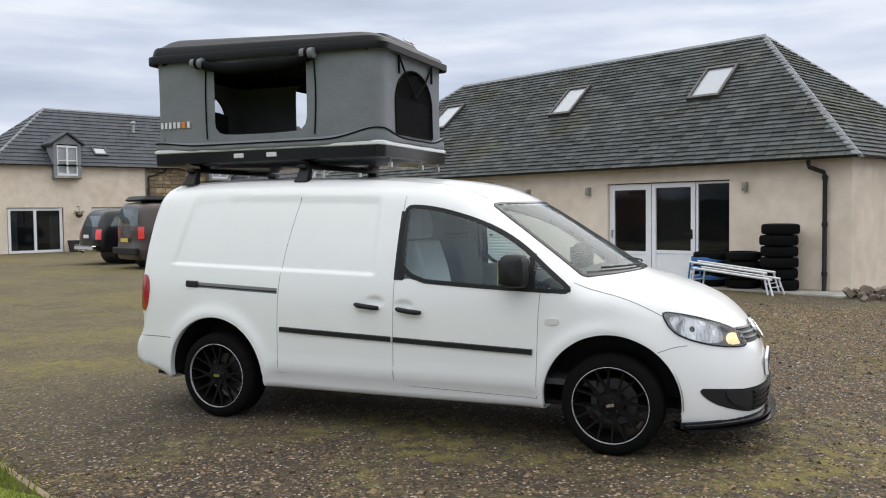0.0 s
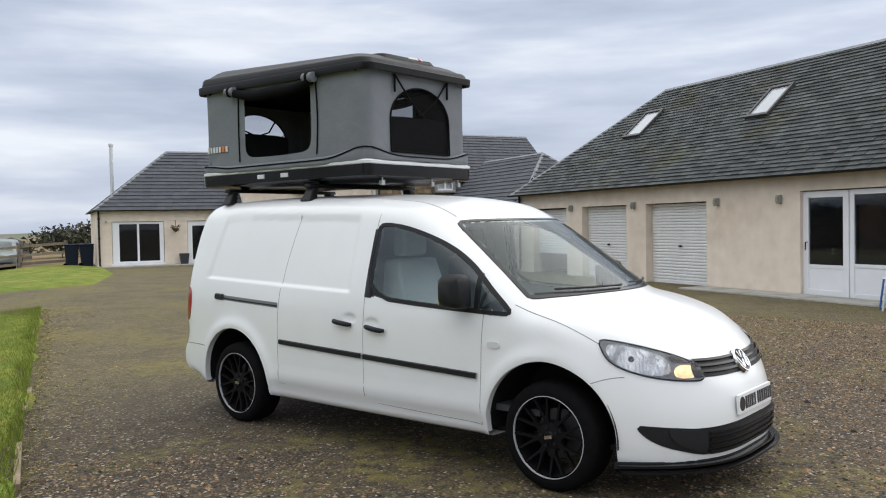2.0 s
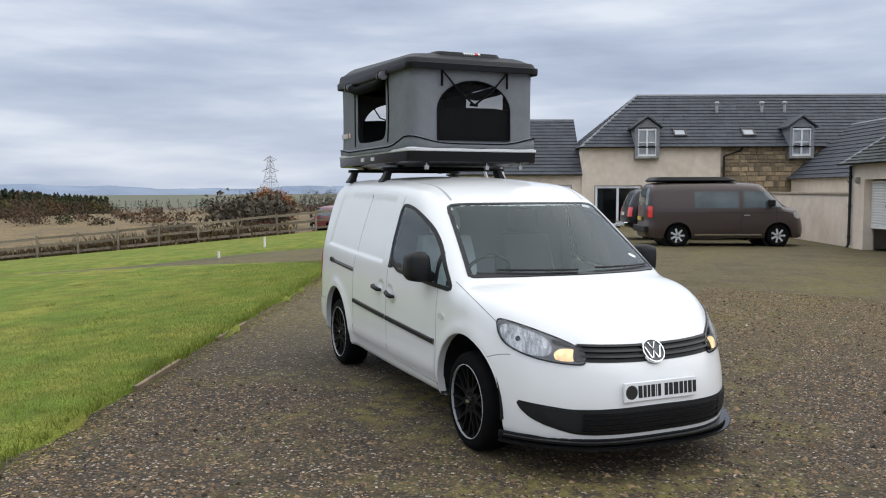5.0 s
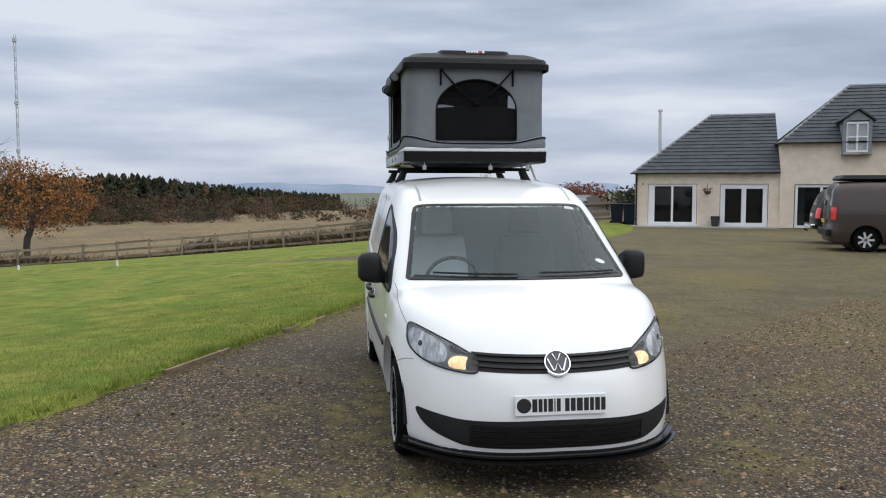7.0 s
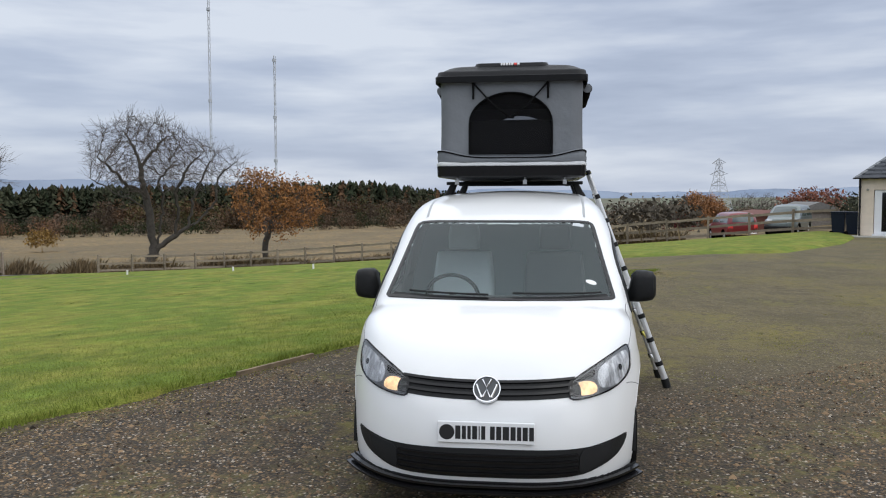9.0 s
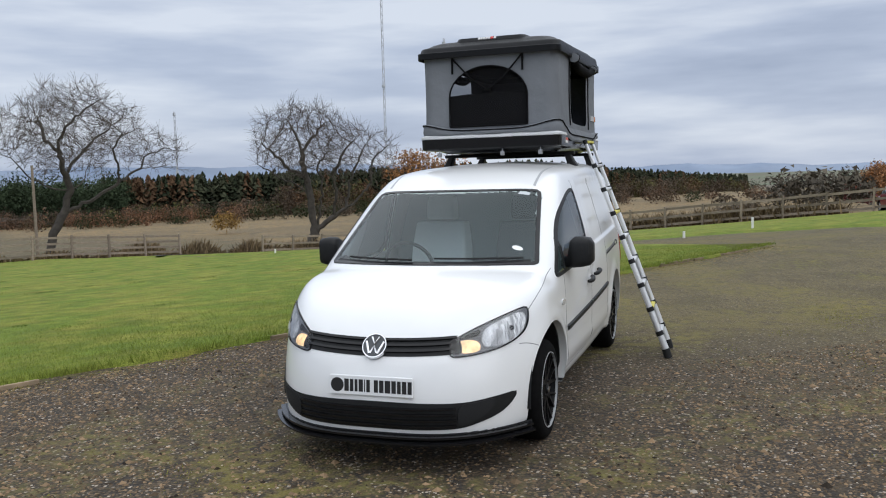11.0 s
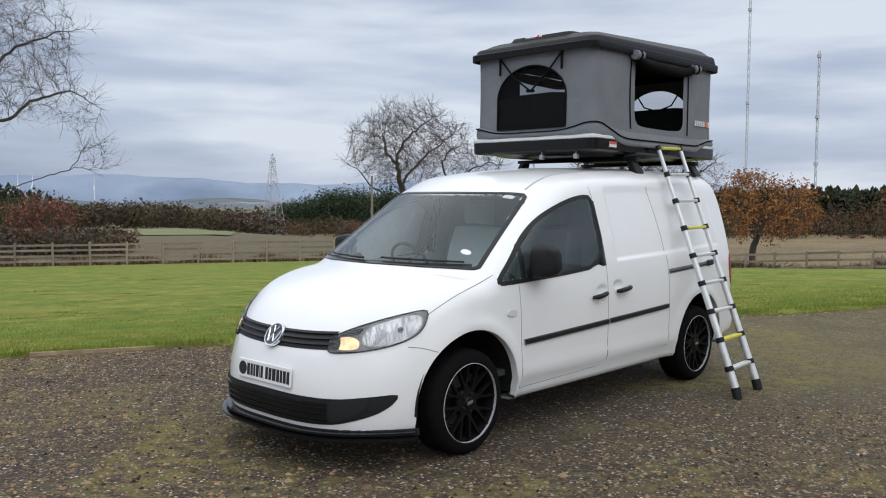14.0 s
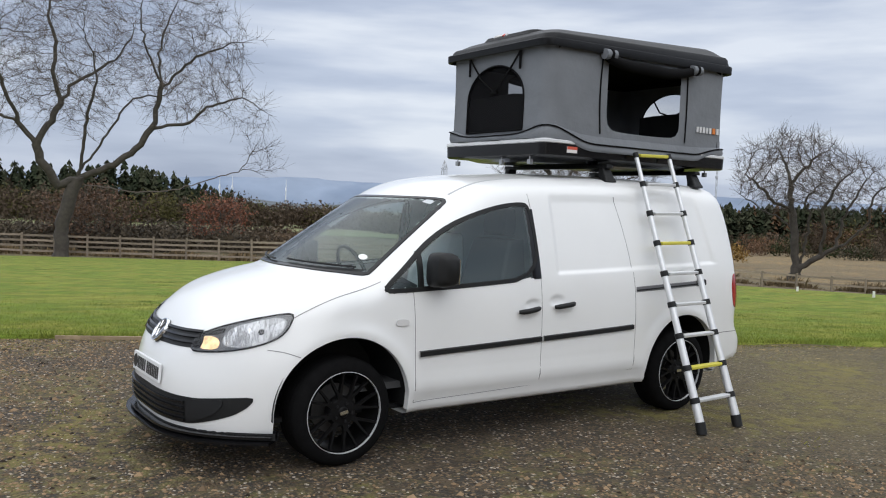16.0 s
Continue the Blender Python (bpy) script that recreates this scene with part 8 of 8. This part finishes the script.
    bare_tree("autumn tree with sparse orange leaves in the field", -62.5, -24.2, 0.26, 15, W4, [(0, 0), (0.05, 2.4)], [(-0.7, 6.3, 2.0, 2.1), (2.9, 5.6, 2.2, 1.8), (0.7, 4.0, 2.6, 1.1), (1.2, 6.6, 1.2, 1.2)], 900, 0.34, 0.6, "autumn_tree", ((0.27, 0.122, 0.032), 5200, 0.12))
    bare_tree("brown-leaved round tree behind the parked cars", -88, 16.3, 0.18, 31, (0, 1), [(0, -0.8), (0, 0.3)], [(0, 1.5, 2.4, 1.9)], 500, 0.3, 0.5, "autumn_tree", ((0.25, 0.115, 0.04), 9000, 0.11))
    bare_tree("grey-brown bare bushy tree behind the parked cars", -92, 22, 0.18, 32, (0, 1), [(0, -0.5), (0, 0.4)], [(0.2, 1.7, 1.8, 1.6), (2.4, 1.8, 1.6, 1.7)], 700, 0.3, 0.45, "bare_tree")
    bare_tree("russet half-bare tree behind the sheds", -82, 26.4, 0.18, 33, (0.35, 0.94), [(0, -0.6), (0, 0.3)], [(0, 1.6, 2.8, 1.05)], 500, 0.3, 0.5, "autumn_tree", ((0.20, 0.07, 0.04), 1700, 0.16))
    bare_tree("russet tree beside the valley field", -20.6, -61.3, 0.18, 41, W1, [(0, 0), (0, 1.0)], [(0, 2.6, 2.4, 1.6)], 500, 0.3, 0.55, "russet_tree", ((0.17, 0.060, 0.030), 2000, 0.11))
    bare_tree("brown half-bare bushy tree beside the big trees", -10.2, -60, 0.16, 42, W1, [(0, 0), (0, 0.9)], [(0, 2.7, 3.0, 1.9)], 600, 0.3, 0.55, "russet_tree", ((0.10, 0.055, 0.03), 2600, 0.12))
    bare_tree("dark green conifer bush behind the courtyard wall", *(SITE @ Vector((-19.6, 13.6, 0))).xy, 0.10, 43, (1, 0), [(0, 0), (0, 0.8)], [(0, 2.0, 1.1, 1.3)], 300, 0.2, 0.35, "evergreen_bush", ((0.022, 0.035, 0.014), 5200, 0.09), 0.3)
    rnd = random.Random(77)
    # the wood across the field: spires of two greens, a rounded pine stand, larches turning, brown and olive trees along its foot
    wood = {k: ([], []) for k in ("dark", "mid", "pine", "larch", "brown", "olive")}

    def plant(kind, yaw, r, h, w, n, size=0.068):
        x, y = polar(yaw, r)
        z = float(land(x, y)) - 0.5
        if w:
            crown_geo(*wood[kind], x, y, z, h, w, rnd, n, size, 0.52)
        else:
            conifer_geo(*wood[kind], x, y, z, h, rnd, 0.26, n)

    for i in range(2000):
        yaw = rnd.uniform(-181, -139)
        end = max(0.0, min(1.0, (yaw + 181) / 13))
        r = 236 + 90 * rnd.random() ** 1.3 + 95 * (1 - end)
        h = rnd.uniform(10.2, 13.2) * (0.50 + 0.50 * end)
        larch = rnd.random() < 0.05 + 0.55 * math.exp(-((yaw + 142) / 1.8) ** 2) + 0.2 * (-178 < yaw < -164)
        plant("larch" if larch else rnd.choice(("dark", "mid", "mid")), yaw, r, h, 0, 110)
    for i in range(330):
        yaw = rnd.uniform(-140.5, -126.3)
        end = min(1.0, (-126.3 - yaw) / 4)
        plant("pine", yaw, rnd.uniform(228, 285), rnd.uniform(11.0, 14.2) * (0.62 + 0.38 * end), rnd.uniform(5, 8), 330)
    for i in range(640):
        yaw = rnd.uniform(-181, -126)
        end = max(0.0, min(1.0, (yaw + 181) / 13))
        kind = rnd.choice(("brown", "brown", "olive", "larch") if yaw < -150 else ("brown", "brown", "olive", "dark"))
        plant(kind, yaw, rnd.uniform(218, 238) + 95 * (1 - end), rnd.uniform(4.5, 9.6) * (0.6 + 0.4 * end) * (1.0 if yaw < -150 else 0.6), rnd.uniform(4, 7), 190)
    # the wooded rise behind the big tree, and thin lines of trees in the valley
    for i in range(300):
        yaw = rnd.uniform(-113.5, -92)
        tall = 0.45 + 0.55 * min(1.0, (yaw + 113.5) / 6)
        plant(rnd.choice(("dark", "mid")), yaw, rnd.uniform(225, 300), rnd.uniform(12, 17) * tall, 0, 110)
    for i in range(150):
        yaw = rnd.uniform(-114, -92)
        plant(rnd.choice(("brown", "brown", "olive")), yaw, rnd.uniform(205, 230), rnd.uniform(5, 10), rnd.uniform(5, 8), 190)
    for i in range(170):
        plant(rnd.choice(("brown", "brown", "brown", "olive")), rnd.uniform(-127, -112), rnd.uniform(200, 270), rnd.uniform(4.5, 7.5), rnd.uniform(6, 9), 210)
    for i in range(110):
        plant("mid", rnd.uniform(-127, -112), rnd.uniform(380, 640), rnd.uniform(6, 10), 0, 36)
    for i in range(220):
        plant("dark", rnd.uniform(160, 181), rnd.uniform(330, 420), rnd.uniform(3, 5.0), 0, 30)
    for kind, name, label, color in (("dark", "conifer_wood", "dark conifer plantation beyond the fields", (0.024, 0.031, 0.017)), ("mid", "spruce_trees", "duller green spruces among the dark conifers", (0.042, 0.046, 0.027)), ("pine", "pine_stand", "stand of round-headed dark green pines", (0.038, 0.053, 0.028)),
                                     ("larch", "larch_trees", "orange-brown larches among the conifers", (0.100, 0.060, 0.034)), ("brown", "bare_wood_edge", "brown leafless trees along the foot of the wood", (0.078, 0.058, 0.042)), ("olive", "olive_trees", "olive-yellow broadleaved trees along the wood", (0.082, 0.075, 0.030))):
        stuff(name, label, "woods", *wood[kind], mat(name + "_leaf", color, 0.95, spec=0.1, per_piece=0.35, spread=0.35, scale=0.08))
    # brown broadleaved trees and scrub
    V, F, VG, FG = [], [], [], []
    for i in range(1000):
        kind = i % 5
        if kind == 0:
            x, y = polar(rnd.uniform(-179, -127), rnd.uniform(180, 215))
            h, w = rnd.uniform(2.5, 5), rnd.uniform(3, 6)
        elif kind < 4:
            x, y = polar(rnd.uniform(-127, -80), rnd.uniform(300, 520))
            h, w = rnd.uniform(4, 7), rnd.uniform(6, 10)
        else:
            x, y = polar(rnd.uniform(-118, -96), rnd.uniform(60, 84))
            h, w = rnd.uniform(1.3, 2.7), rnd.uniform(2.5, 4.5)
        green = kind < 4 and rnd.random() < 0.35
        crown_geo(VG if green else V, FG if green else F, x, y, float(land(x, y)) - 0.3, h, w, rnd, 260, 0.055, 0.5)
    for i in range(120):
        x, y = polar(rnd.uniform(163, 181), rnd.uniform(150, 330))
        crown_geo(V, F, x, y, float(land(x, y)) - 0.3, rnd.uniform(1.2, 2.6), rnd.uniform(3, 6), rnd, 90, 0.08)
    stuff("evergreen_thickets", "dark green trees scattered through the valley", "woods", VG, FG, mat("thicket_green", (0.030, 0.038, 0.018), 0.95, spec=0.1, per_piece=0.5))
    stuff("autumn_scrub", "brown and russet bare thickets along the fields", "scrub", V, F, mat("thicket_brown", (0.070, 0.054, 0.034), 0.95, per_piece=0.6, spread=0.4, scale=0.04, other=(0.12, 0.058, 0.028), mix_scale=0.02))
    rows = [[on_land(*(SITE.inverted() @ Vector((*polar(yaw, r), 0))).xy, 0.12) for yaw in np.linspace(-124, -84, 40)] for r in (130, 160, 190, 220, 250, 285)]
    tagged(Geo().sheet(rows).make("meadow", mat("meadow_green", (0.12, 0.14, 0.045), 0.95, spread=0.25, scale=0.15, other=(0.16, 0.15, 0.07), mix_scale=0.03), m=SITE, smooth=60), "pale green grazing fields in the valley", "field", kind="structure")
    # hedge and long grass behind the fences
    V, F = [], []
    runs = [([(-25, -41), (-32.4, -38.6), (-34.2, -30), (-35.2, -22), (-36.2, -14), (-37.2, -9.5)], 7000, 0.8), ([(34, -53), (10, -49.2), (-4.7, -47.2), (-19.5, -43.6)], 5200, 0.5), ([(-19, -50), (-33, -47)], 2600, 1.0)]
    for pts, n, h in runs:
        o = run_points(pts, 0.25)
        for _ in range(n):
            k = rnd.randrange(len(o) - 1)
            s, v = o[k] + (o[k + 1] - o[k]) * rnd.random() + np.array([rnd.gauss(0, .35), rnd.gauss(-.25, .35)])
            w = SITE @ Vector((s, v, 0))
            z = float(land(w.x, w.y)) - 0.03
            hh, a = h * rnd.uniform(0.5, 1.35) * (0.75 + 0.35 * math.sin(s * 1.7)), rnd.uniform(0, 6.3)
            b = len(V)
            dx, dy = rnd.gauss(0, .18) * h, rnd.gauss(0, .18) * h
            wd = rnd.uniform(0.02, 0.07)
            V += [(w.x - wd * math.cos(a), w.y - wd * math.sin(a), z), (w.x + wd * math.cos(a), w.y + wd * math.sin(a), z), (w.x + dx + wd * 1.3, w.y + dy, z + hh * .7), (w.x + dx * 1.7, w.y + dy * 1.7, z + hh)]
            F += [(0 + b, 1 + b, 2 + b), (b, b + 2, b + 3)]
    stuff("rough_grass", "dead brown grass and scrub along the fence foot", "grass", V, F, mat("dead_grass", (0.16, 0.115, 0.06), 0.95, per_piece=0.55))
    for label, x, y, w, h, col in (("yellow-brown gorse bush in the field", -95, -66, 4.2, 3.4, (0.21, 0.125, 0.03)), ("dark red shrub at the field edge", -66, 11, 3.2, 2.0, (0.09, 0.02, 0.02)), ("grey-brown willow bush behind the fence", -52, 2.5, 3.2, 1.5, (0.13, 0.105, 0.075)), ("grey-brown willow bush behind the fence", -44, -8, 3.0, 1.2, (0.13, 0.105, 0.075)),
                                       ("tall grey-brown bush behind the verge fence", -47.0, 5.6, 4.2, 3.0, (0.085, 0.072, 0.052)), ("tall grey-brown bush behind the verge fence", -49.5, 8.2, 4.0, 2.9, (0.085, 0.072, 0.052)),
                                       ("dark bushy hedge between shed and house", -46.5, 19.2, 3.6, 2.2, (0.040, 0.044, 0.026)), ("dark bushy hedge between shed and house", -47.5, 21.6, 4.2, 2.5, (0.045, 0.042, 0.028))):
        V, F = [], []
        crown_geo(V, F, 0, 0, -0.3, h, w, rnd, 900, 0.055)
        b = thing("shrub", label, "bush", pose(x, y, float(land(x, y))), "field shrubs")
        g = Geo()
        g.v, g.f = V, F
        g.make("crown", mat("shrub_leaf", col, 0.95, per_piece=0.5), b, fix=False)


def build_far():
    # hills across the valley
    rows = []
    for r, k in ((4150, 0.0), (4250, 0.5), (4450, 1.0), (4600, 0.9)):
        row = []
        for yaw in np.linspace(-90, -200, 150):
            e = 0.25 + 0.9 * math.exp(-((yaw + 146) / 17) ** 2) + 1.05 * math.exp(-((yaw + 112) / 19) ** 2) + 0.12 * math.sin(yaw * 0.31) + 0.05 * math.sin(yaw * 1.13) + 0.025 * math.sin(yaw * 2.9)
            x, y = polar(yaw, r)
            row.append((x, y, -42 + k * (43 + 4300 * math.tan(radians(max(e, 0.12))))))
        rows.append(row)
    # blue-grey air haze is put into the hills' own colour
    hm = mat("haze_tinted_hills", (0.195, 0.240, 0.318), 1.0, spread=0.16, scale=0.004, other=(0.14, 0.185, 0.265), mix_scale=0.0016)
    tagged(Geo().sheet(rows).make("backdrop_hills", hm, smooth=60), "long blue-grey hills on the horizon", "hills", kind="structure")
    rows = []
    for r in (1300, 2300):
        rows.append([(*polar(yaw, r), -0.0118 * r) for yaw in np.linspace(172, 184, 10)])
    tagged(Geo().sheet(rows).make("water", mat("pale_water", (0.35, 0.38, 0.40), 0.15), smooth=60), "pale strip of estuary water in the distance", "water", kind="structure")
    rows = []
    for r, z in ((1500, -26), (1900, -6)):
        rows.append([(*polar(yaw, r), z + (6 * math.sin(yaw * 0.5) if z > -10 else 0)) for yaw in np.linspace(-150, -92, 60)])
    # valley woods and fields, distance haze painted in as bluish tones
    tagged(Geo().sheet(rows).make("far_woods", mat("hazed_plain", (0.085, 0.10, 0.115), 1.0, spread=0.5, scale=0.02, other=(0.20, 0.21, 0.20), mix_scale=0.006, mix=(0.55, 0.62)), smooth=60), "hazy valley floor of woods and fields", "valley", kind="stuff")
    steel = mat("galvanised_steel", (0.42, 0.44, 0.47), 0.6)

    def pylon(x, y, top, arms, w):
        z = float(land(x, y))
        p = thing("pylon", "grey steel lattice electricity pylon in the fields", "pylon", pose(x, y, z, 0, 0, 25), "pylons")
        H = top - z
        g = Geo()
        half = lambda t: w * (1 - t) ** 1.4 + 0.35
        n = 10
        for k in range(n):
            a, b = k / n * 0.93, (k + 1) / n * 0.93
            ha, hb = half(a), half(b)
            ca, cb = [(sx * ha, sy * ha, a * H) for sx, sy in ((-1, -1), (1, -1), (1, 1), (-1, 1))], [(sx * hb, sy * hb, b * H) for sx, sy in ((-1, -1), (1, -1), (1, 1), (-1, 1))]
            for j in range(4):
                g.tube([ca[j], cb[j]], 0.06, 4)
                g.tube([ca[j], cb[(j + 1) % 4]], 0.03, 3)
                g.tube([ca[(j + 1) % 4], cb[j]], 0.03, 3)
                g.tube([cb[j], cb[(j + 1) % 4]], 0.03, 3)
        for j in ((-1, -1), (1, -1), (1, 1), (-1, 1)):
            g.tube([(j[0] * half(.93), j[1] * half(.93), .93 * H), (0, 0, H)], 0.07, 3)
        g.make("lattice", steel, p, fix=False)
        for t, l in arms:
            a = Geo()
            for sy in (-1, 1):
                a.tube([(0, sy * half(t), t * H), (l, 0, t * H + 0.3)], 0.045, 3).tube([(0, sy * half(t), t * H), (-l, 0, t * H + 0.3)], 0.045, 3)
                a.tube([(0, sy * 0.3, t * H + 1.2), (l, 0, t * H + 0.3)], 0.05, 3).tube([(0, sy * 0.3, t * H + 1.2), (-l, 0, t * H + 0.3)], 0.05, 3)
            a.make("cross_arm", steel, p, fix=False)

    pylon(-116.6, -166.6, 12.4, ((0.60, 2.0), (0.74, 2.0), (0.88, 1.7)), 2.2)
    pylon(-198.0, 39.0, 10.2, ((0.55, 2.9), (0.72, 3.4), (0.90, 2.6)), 2.6)
    for x, y, h, w in ((-514, -219, 215, 0.75), (-476, -163, 95, 0.6), (-560, -420, 74, 0.7)):
        z = float(land(x, y))
        m = thing("radio_mast", "slender pale guyed lattice radio mast", "mast", pose(x, y, z), "radio masts")
        g = Geo()
        n = int(h / 5)
        for k in range(n):
            for j in range(3):
                a0, a1 = 2.094 * j, 2.094 * (j + 1)
                p, q = (w * math.cos(a0), w * math.sin(a0)), (w * math.cos(a1), w * math.sin(a1))
                z0, z1 = h * k / n, h * (k + 1) / n
                g.tube([(*p, z0), (*p, z1)], 0.22, 3).tube([(*p, z0), (*q, z1)], 0.12, 3)
        g.make("lattice", mat_cache("mast_grey", (0.42, 0.44, 0.47), 0.6), m, fix=False)
        for f in (0.35, 0.62, 0.97):
            Geo().tube([(0, 0, h * f - 0.9), (0, 0, h * f + 0.9)], 1.15, 8).make("collar", mat_cache("mast_grey", (0.42, 0.44, 0.47), 0.6), m)
    for x, y, h in ((-31.5, -36.5, 5.5),):
        tagged(Geo().tube([(0, 0, -0.3), (0, 0, h)], [0.10, 0.075], 8).make("telegraph_pole", TIMBER, m=pose(x, y, float(land(x, y)))), "plain weathered timber telegraph pole", "pole")
    for yaw, r in ((-110.2, 3000), (-111.0, 3000), (-114.5, 3100)):
        x, y = polar(yaw, r)
        t = thing("wind_turbine", "tiny white wind turbine far across the valley", "wind turbine", pose(x, y, -36), "wind turbines")
        Geo().tube([(0, 0, 0), (0, 0, 75)], [2.2, 1.4], 8).make("tower", UPVC, t)
        for a in (90, 210, 330):
            Geo().tube([(0, 0, 75), (30 * math.cos(radians(a)) * .5, 30 * math.cos(radians(a)) * .8, 75 + 30 * math.sin(radians(a)))], [1.2, 0.4], 5).make("blade", UPVC, t)


build_vehicles()
build_yard()
build_trees()
build_far()


# ---- loose pebbles, grass blades and tufts near the van ----
def scatter(name, label, category, material, pts, proto_v, proto_f, sizes, squash, seed):
    rs = np.random.RandomState(seed)
    n, k = len(pts), len(proto_v)
    pv = np.array(proto_v, float)
    v = pv[None] * (1 + rs.uniform(-0.35, 0.35, (n, k, 1))) * sizes[:, None, None]
    v[:, :, 2] *= squash
    a = rs.uniform(0, 2 * math.pi, n)
    c, s = np.cos(a)[:, None], np.sin(a)[:, None]
    x, y = v[:, :, 0] * c - v[:, :, 1] * s, v[:, :, 0] * s + v[:, :, 1] * c
    v = np.stack([x + pts[:, None, 0], y + pts[:, None, 1], v[:, :, 2] + pts[:, None, 2]], -1).reshape(-1, 3)
    f = (np.array(proto_f)[None] + (np.arange(n) * k)[:, None, None]).reshape(-1, len(proto_f[0]))
    me = bpy.data.meshes.new(name)
    me.from_pydata(v.tolist(), [], f.tolist())
    me.materials.append(material)
    return tagged(new(name, me), label, category, kind="stuff")


def build_litter():
    rs = np.random.RandomState(4)
    c, k = math.cos(radians(25)), math.sin(radians(25))
    # pebbles over the gravel between van and camera's round
    n = 150000
    r, a = 1.2 + 8.3 * np.sqrt(rs.uniform(0, 1, n)), rs.uniform(-2.2, 2.2, n)
    x, y = 0.4 + r * np.cos(a), r * np.sin(a) * 0.9
    v = k * x + c * y
    keep = v > -2.95
    x, y = x[keep], y[keep]
    pts = np.stack([x, y, np.full(len(x), 0.001)], 1)
    octa = [(1, 0, 0), (0, 1, 0), (-1, 0, 0), (0, -1, 0), (0, 0, 1), (0, 0, -0.5)]
    faces = [(0, 1, 4), (1, 2, 4), (2, 3, 4), (3, 0, 4)]
    size = rs.lognormal(-4.72, 0.40, len(x))
    scatter("gravel_stones", "loose grey and pale gravel stones", "gravel", mat("pebble", (0.154, 0.105, 0.060), 0.85, per_piece=0.92, spec=0.3), pts, octa, faces, size, 0.6, 9)
    pick = rs.uniform(0, 1, len(x)) < 0.09
    scatter("pale_stones", "pale quartz and sandstone chips in the gravel", "gravel", mat("pale_chip", (0.34, 0.30, 0.245), 0.8, per_piece=0.5, spec=0.3), pts[pick] + rs.normal(0, 0.02, (pick.sum(), 3)) * np.array([1, 1, 0]), octa, faces, rs.lognormal(-4.98, 0.36, int(pick.sum())), 0.6, 19)
    # blades on the lawn, thick and long at its ragged edge
    n = 170000
    s, v = rs.uniform(-13.2, 9, n), -3.0 - np.abs(rs.gamma(1.2, 1.9, n))
    z = np.array(land(c * s + k * v, -k * s + c * v)) + 0.04
    edge = np.exp(-(-3.0 - v) / 0.12)
    pts = np.stack([c * s + k * v, -k * s + c * v, z - 0.02 * edge], 1)
    blade = [(-0.09, 0, 0), (0.09, 0, 0), (0.35, 0.12, 1)]
    scatter("grass_blades", "short green grass blades of the lawn", "grass", mat("grass_blade", (0.160, 0.200, 0.033), 0.85, per_piece=0.38, spec=0.15), pts, blade, [(0, 1, 2)], rs.uniform(0.014, 0.034, n) * (1 + 2.0 * edge), 1.0, 10)
    # darker tufts standing in the lawn
    T = []
    for _ in range(60):
        s0, v0, w = rs.uniform(-12, 12), rs.uniform(-24, -3.6), rs.uniform(0.05, 0.22)
        q = int(1400 * w)
        s, v = s0 + rs.normal(0, w * 1.6, q), v0 + rs.normal(0, w, q)
        x, y = c * s + k * v, -k * s + c * v
        T.append(np.stack([x, y, np.array(land(x, y)) + 0.035], 1))
    T = np.vstack(T)
    scatter("lawn_tufts", "darker green grass tufts standing in the lawn", "grass", mat("tuft_green", (0.060, 0.092, 0.014), 0.9, per_piece=0.4, spec=0.1), T, blade, [(0, 1, 2)], rs.uniform(0.02, 0.042, len(T)), 1.0, 12)
    # moss and weed tufts on the gravel
    P = []
    for _ in range(320):
        r, a = 1.8 + 8.5 * math.sqrt(rs.uniform()), rs.uniform(-2.6, 2.6)
        cx, cy, w = 0.2 + r * math.cos(a), r * math.sin(a), rs.uniform(0.06, 0.24)
        if k * cx + c * cy < -2.9:
            continue
        m = int(700 * w)
        P.append(np.stack([cx + rs.normal(0, w, m) * 1.3, cy + rs.normal(0, w, m), np.zeros(m)], 1))
    # straw, dead stalks and leaf bits dropped along the lawn's edge
    s = rs.uniform(-13, 12, 5200)
    v = -3.0 + np.abs(rs.normal(0, 0.42, len(s)))
    bits = np.stack([c * s + k * v, -k * s + c * v, np.full(len(s), 0.004)], 1)
    scatter("dead_stalks", "dry straw and leaf bits on the gravel by the lawn", "litter", mat("dry_straw", (0.26, 0.20, 0.10), 0.9, per_piece=0.6, spec=0.1), bits, [(-0.1, -0.05, 0), (0.1, 0.02, 0.05), (1.6, 0.15, 0.22), (1.4, -0.08, 0.05)], [(0, 1, 2), (0, 2, 3)], rs.uniform(0.010, 0.034, len(bits)), 1.0, 14)
    # the strip of weeds along the edging
    s = rs.uniform(-13, 12, 5200)
    v = -2.98 + np.abs(rs.normal(0, 0.09, len(s)))
    P.append(np.stack([c * s + k * v, -k * s + c * v, np.zeros(len(s))], 1))
    pts = np.vstack(P)
    scatter("moss_tufts", "low yellow-green moss and weed tufts in the gravel", "weeds", mat("moss_tuft", (0.165, 0.160, 0.034), 0.9, per_piece=0.5, spec=0.1), pts, [(-0.3, 0, 0), (0.3, 0, 0), (0.4, 0.3, 1)], [(0, 1, 2)], rs.uniform(0.008, 0.022, len(pts)), 0.6, 11)


build_litter()
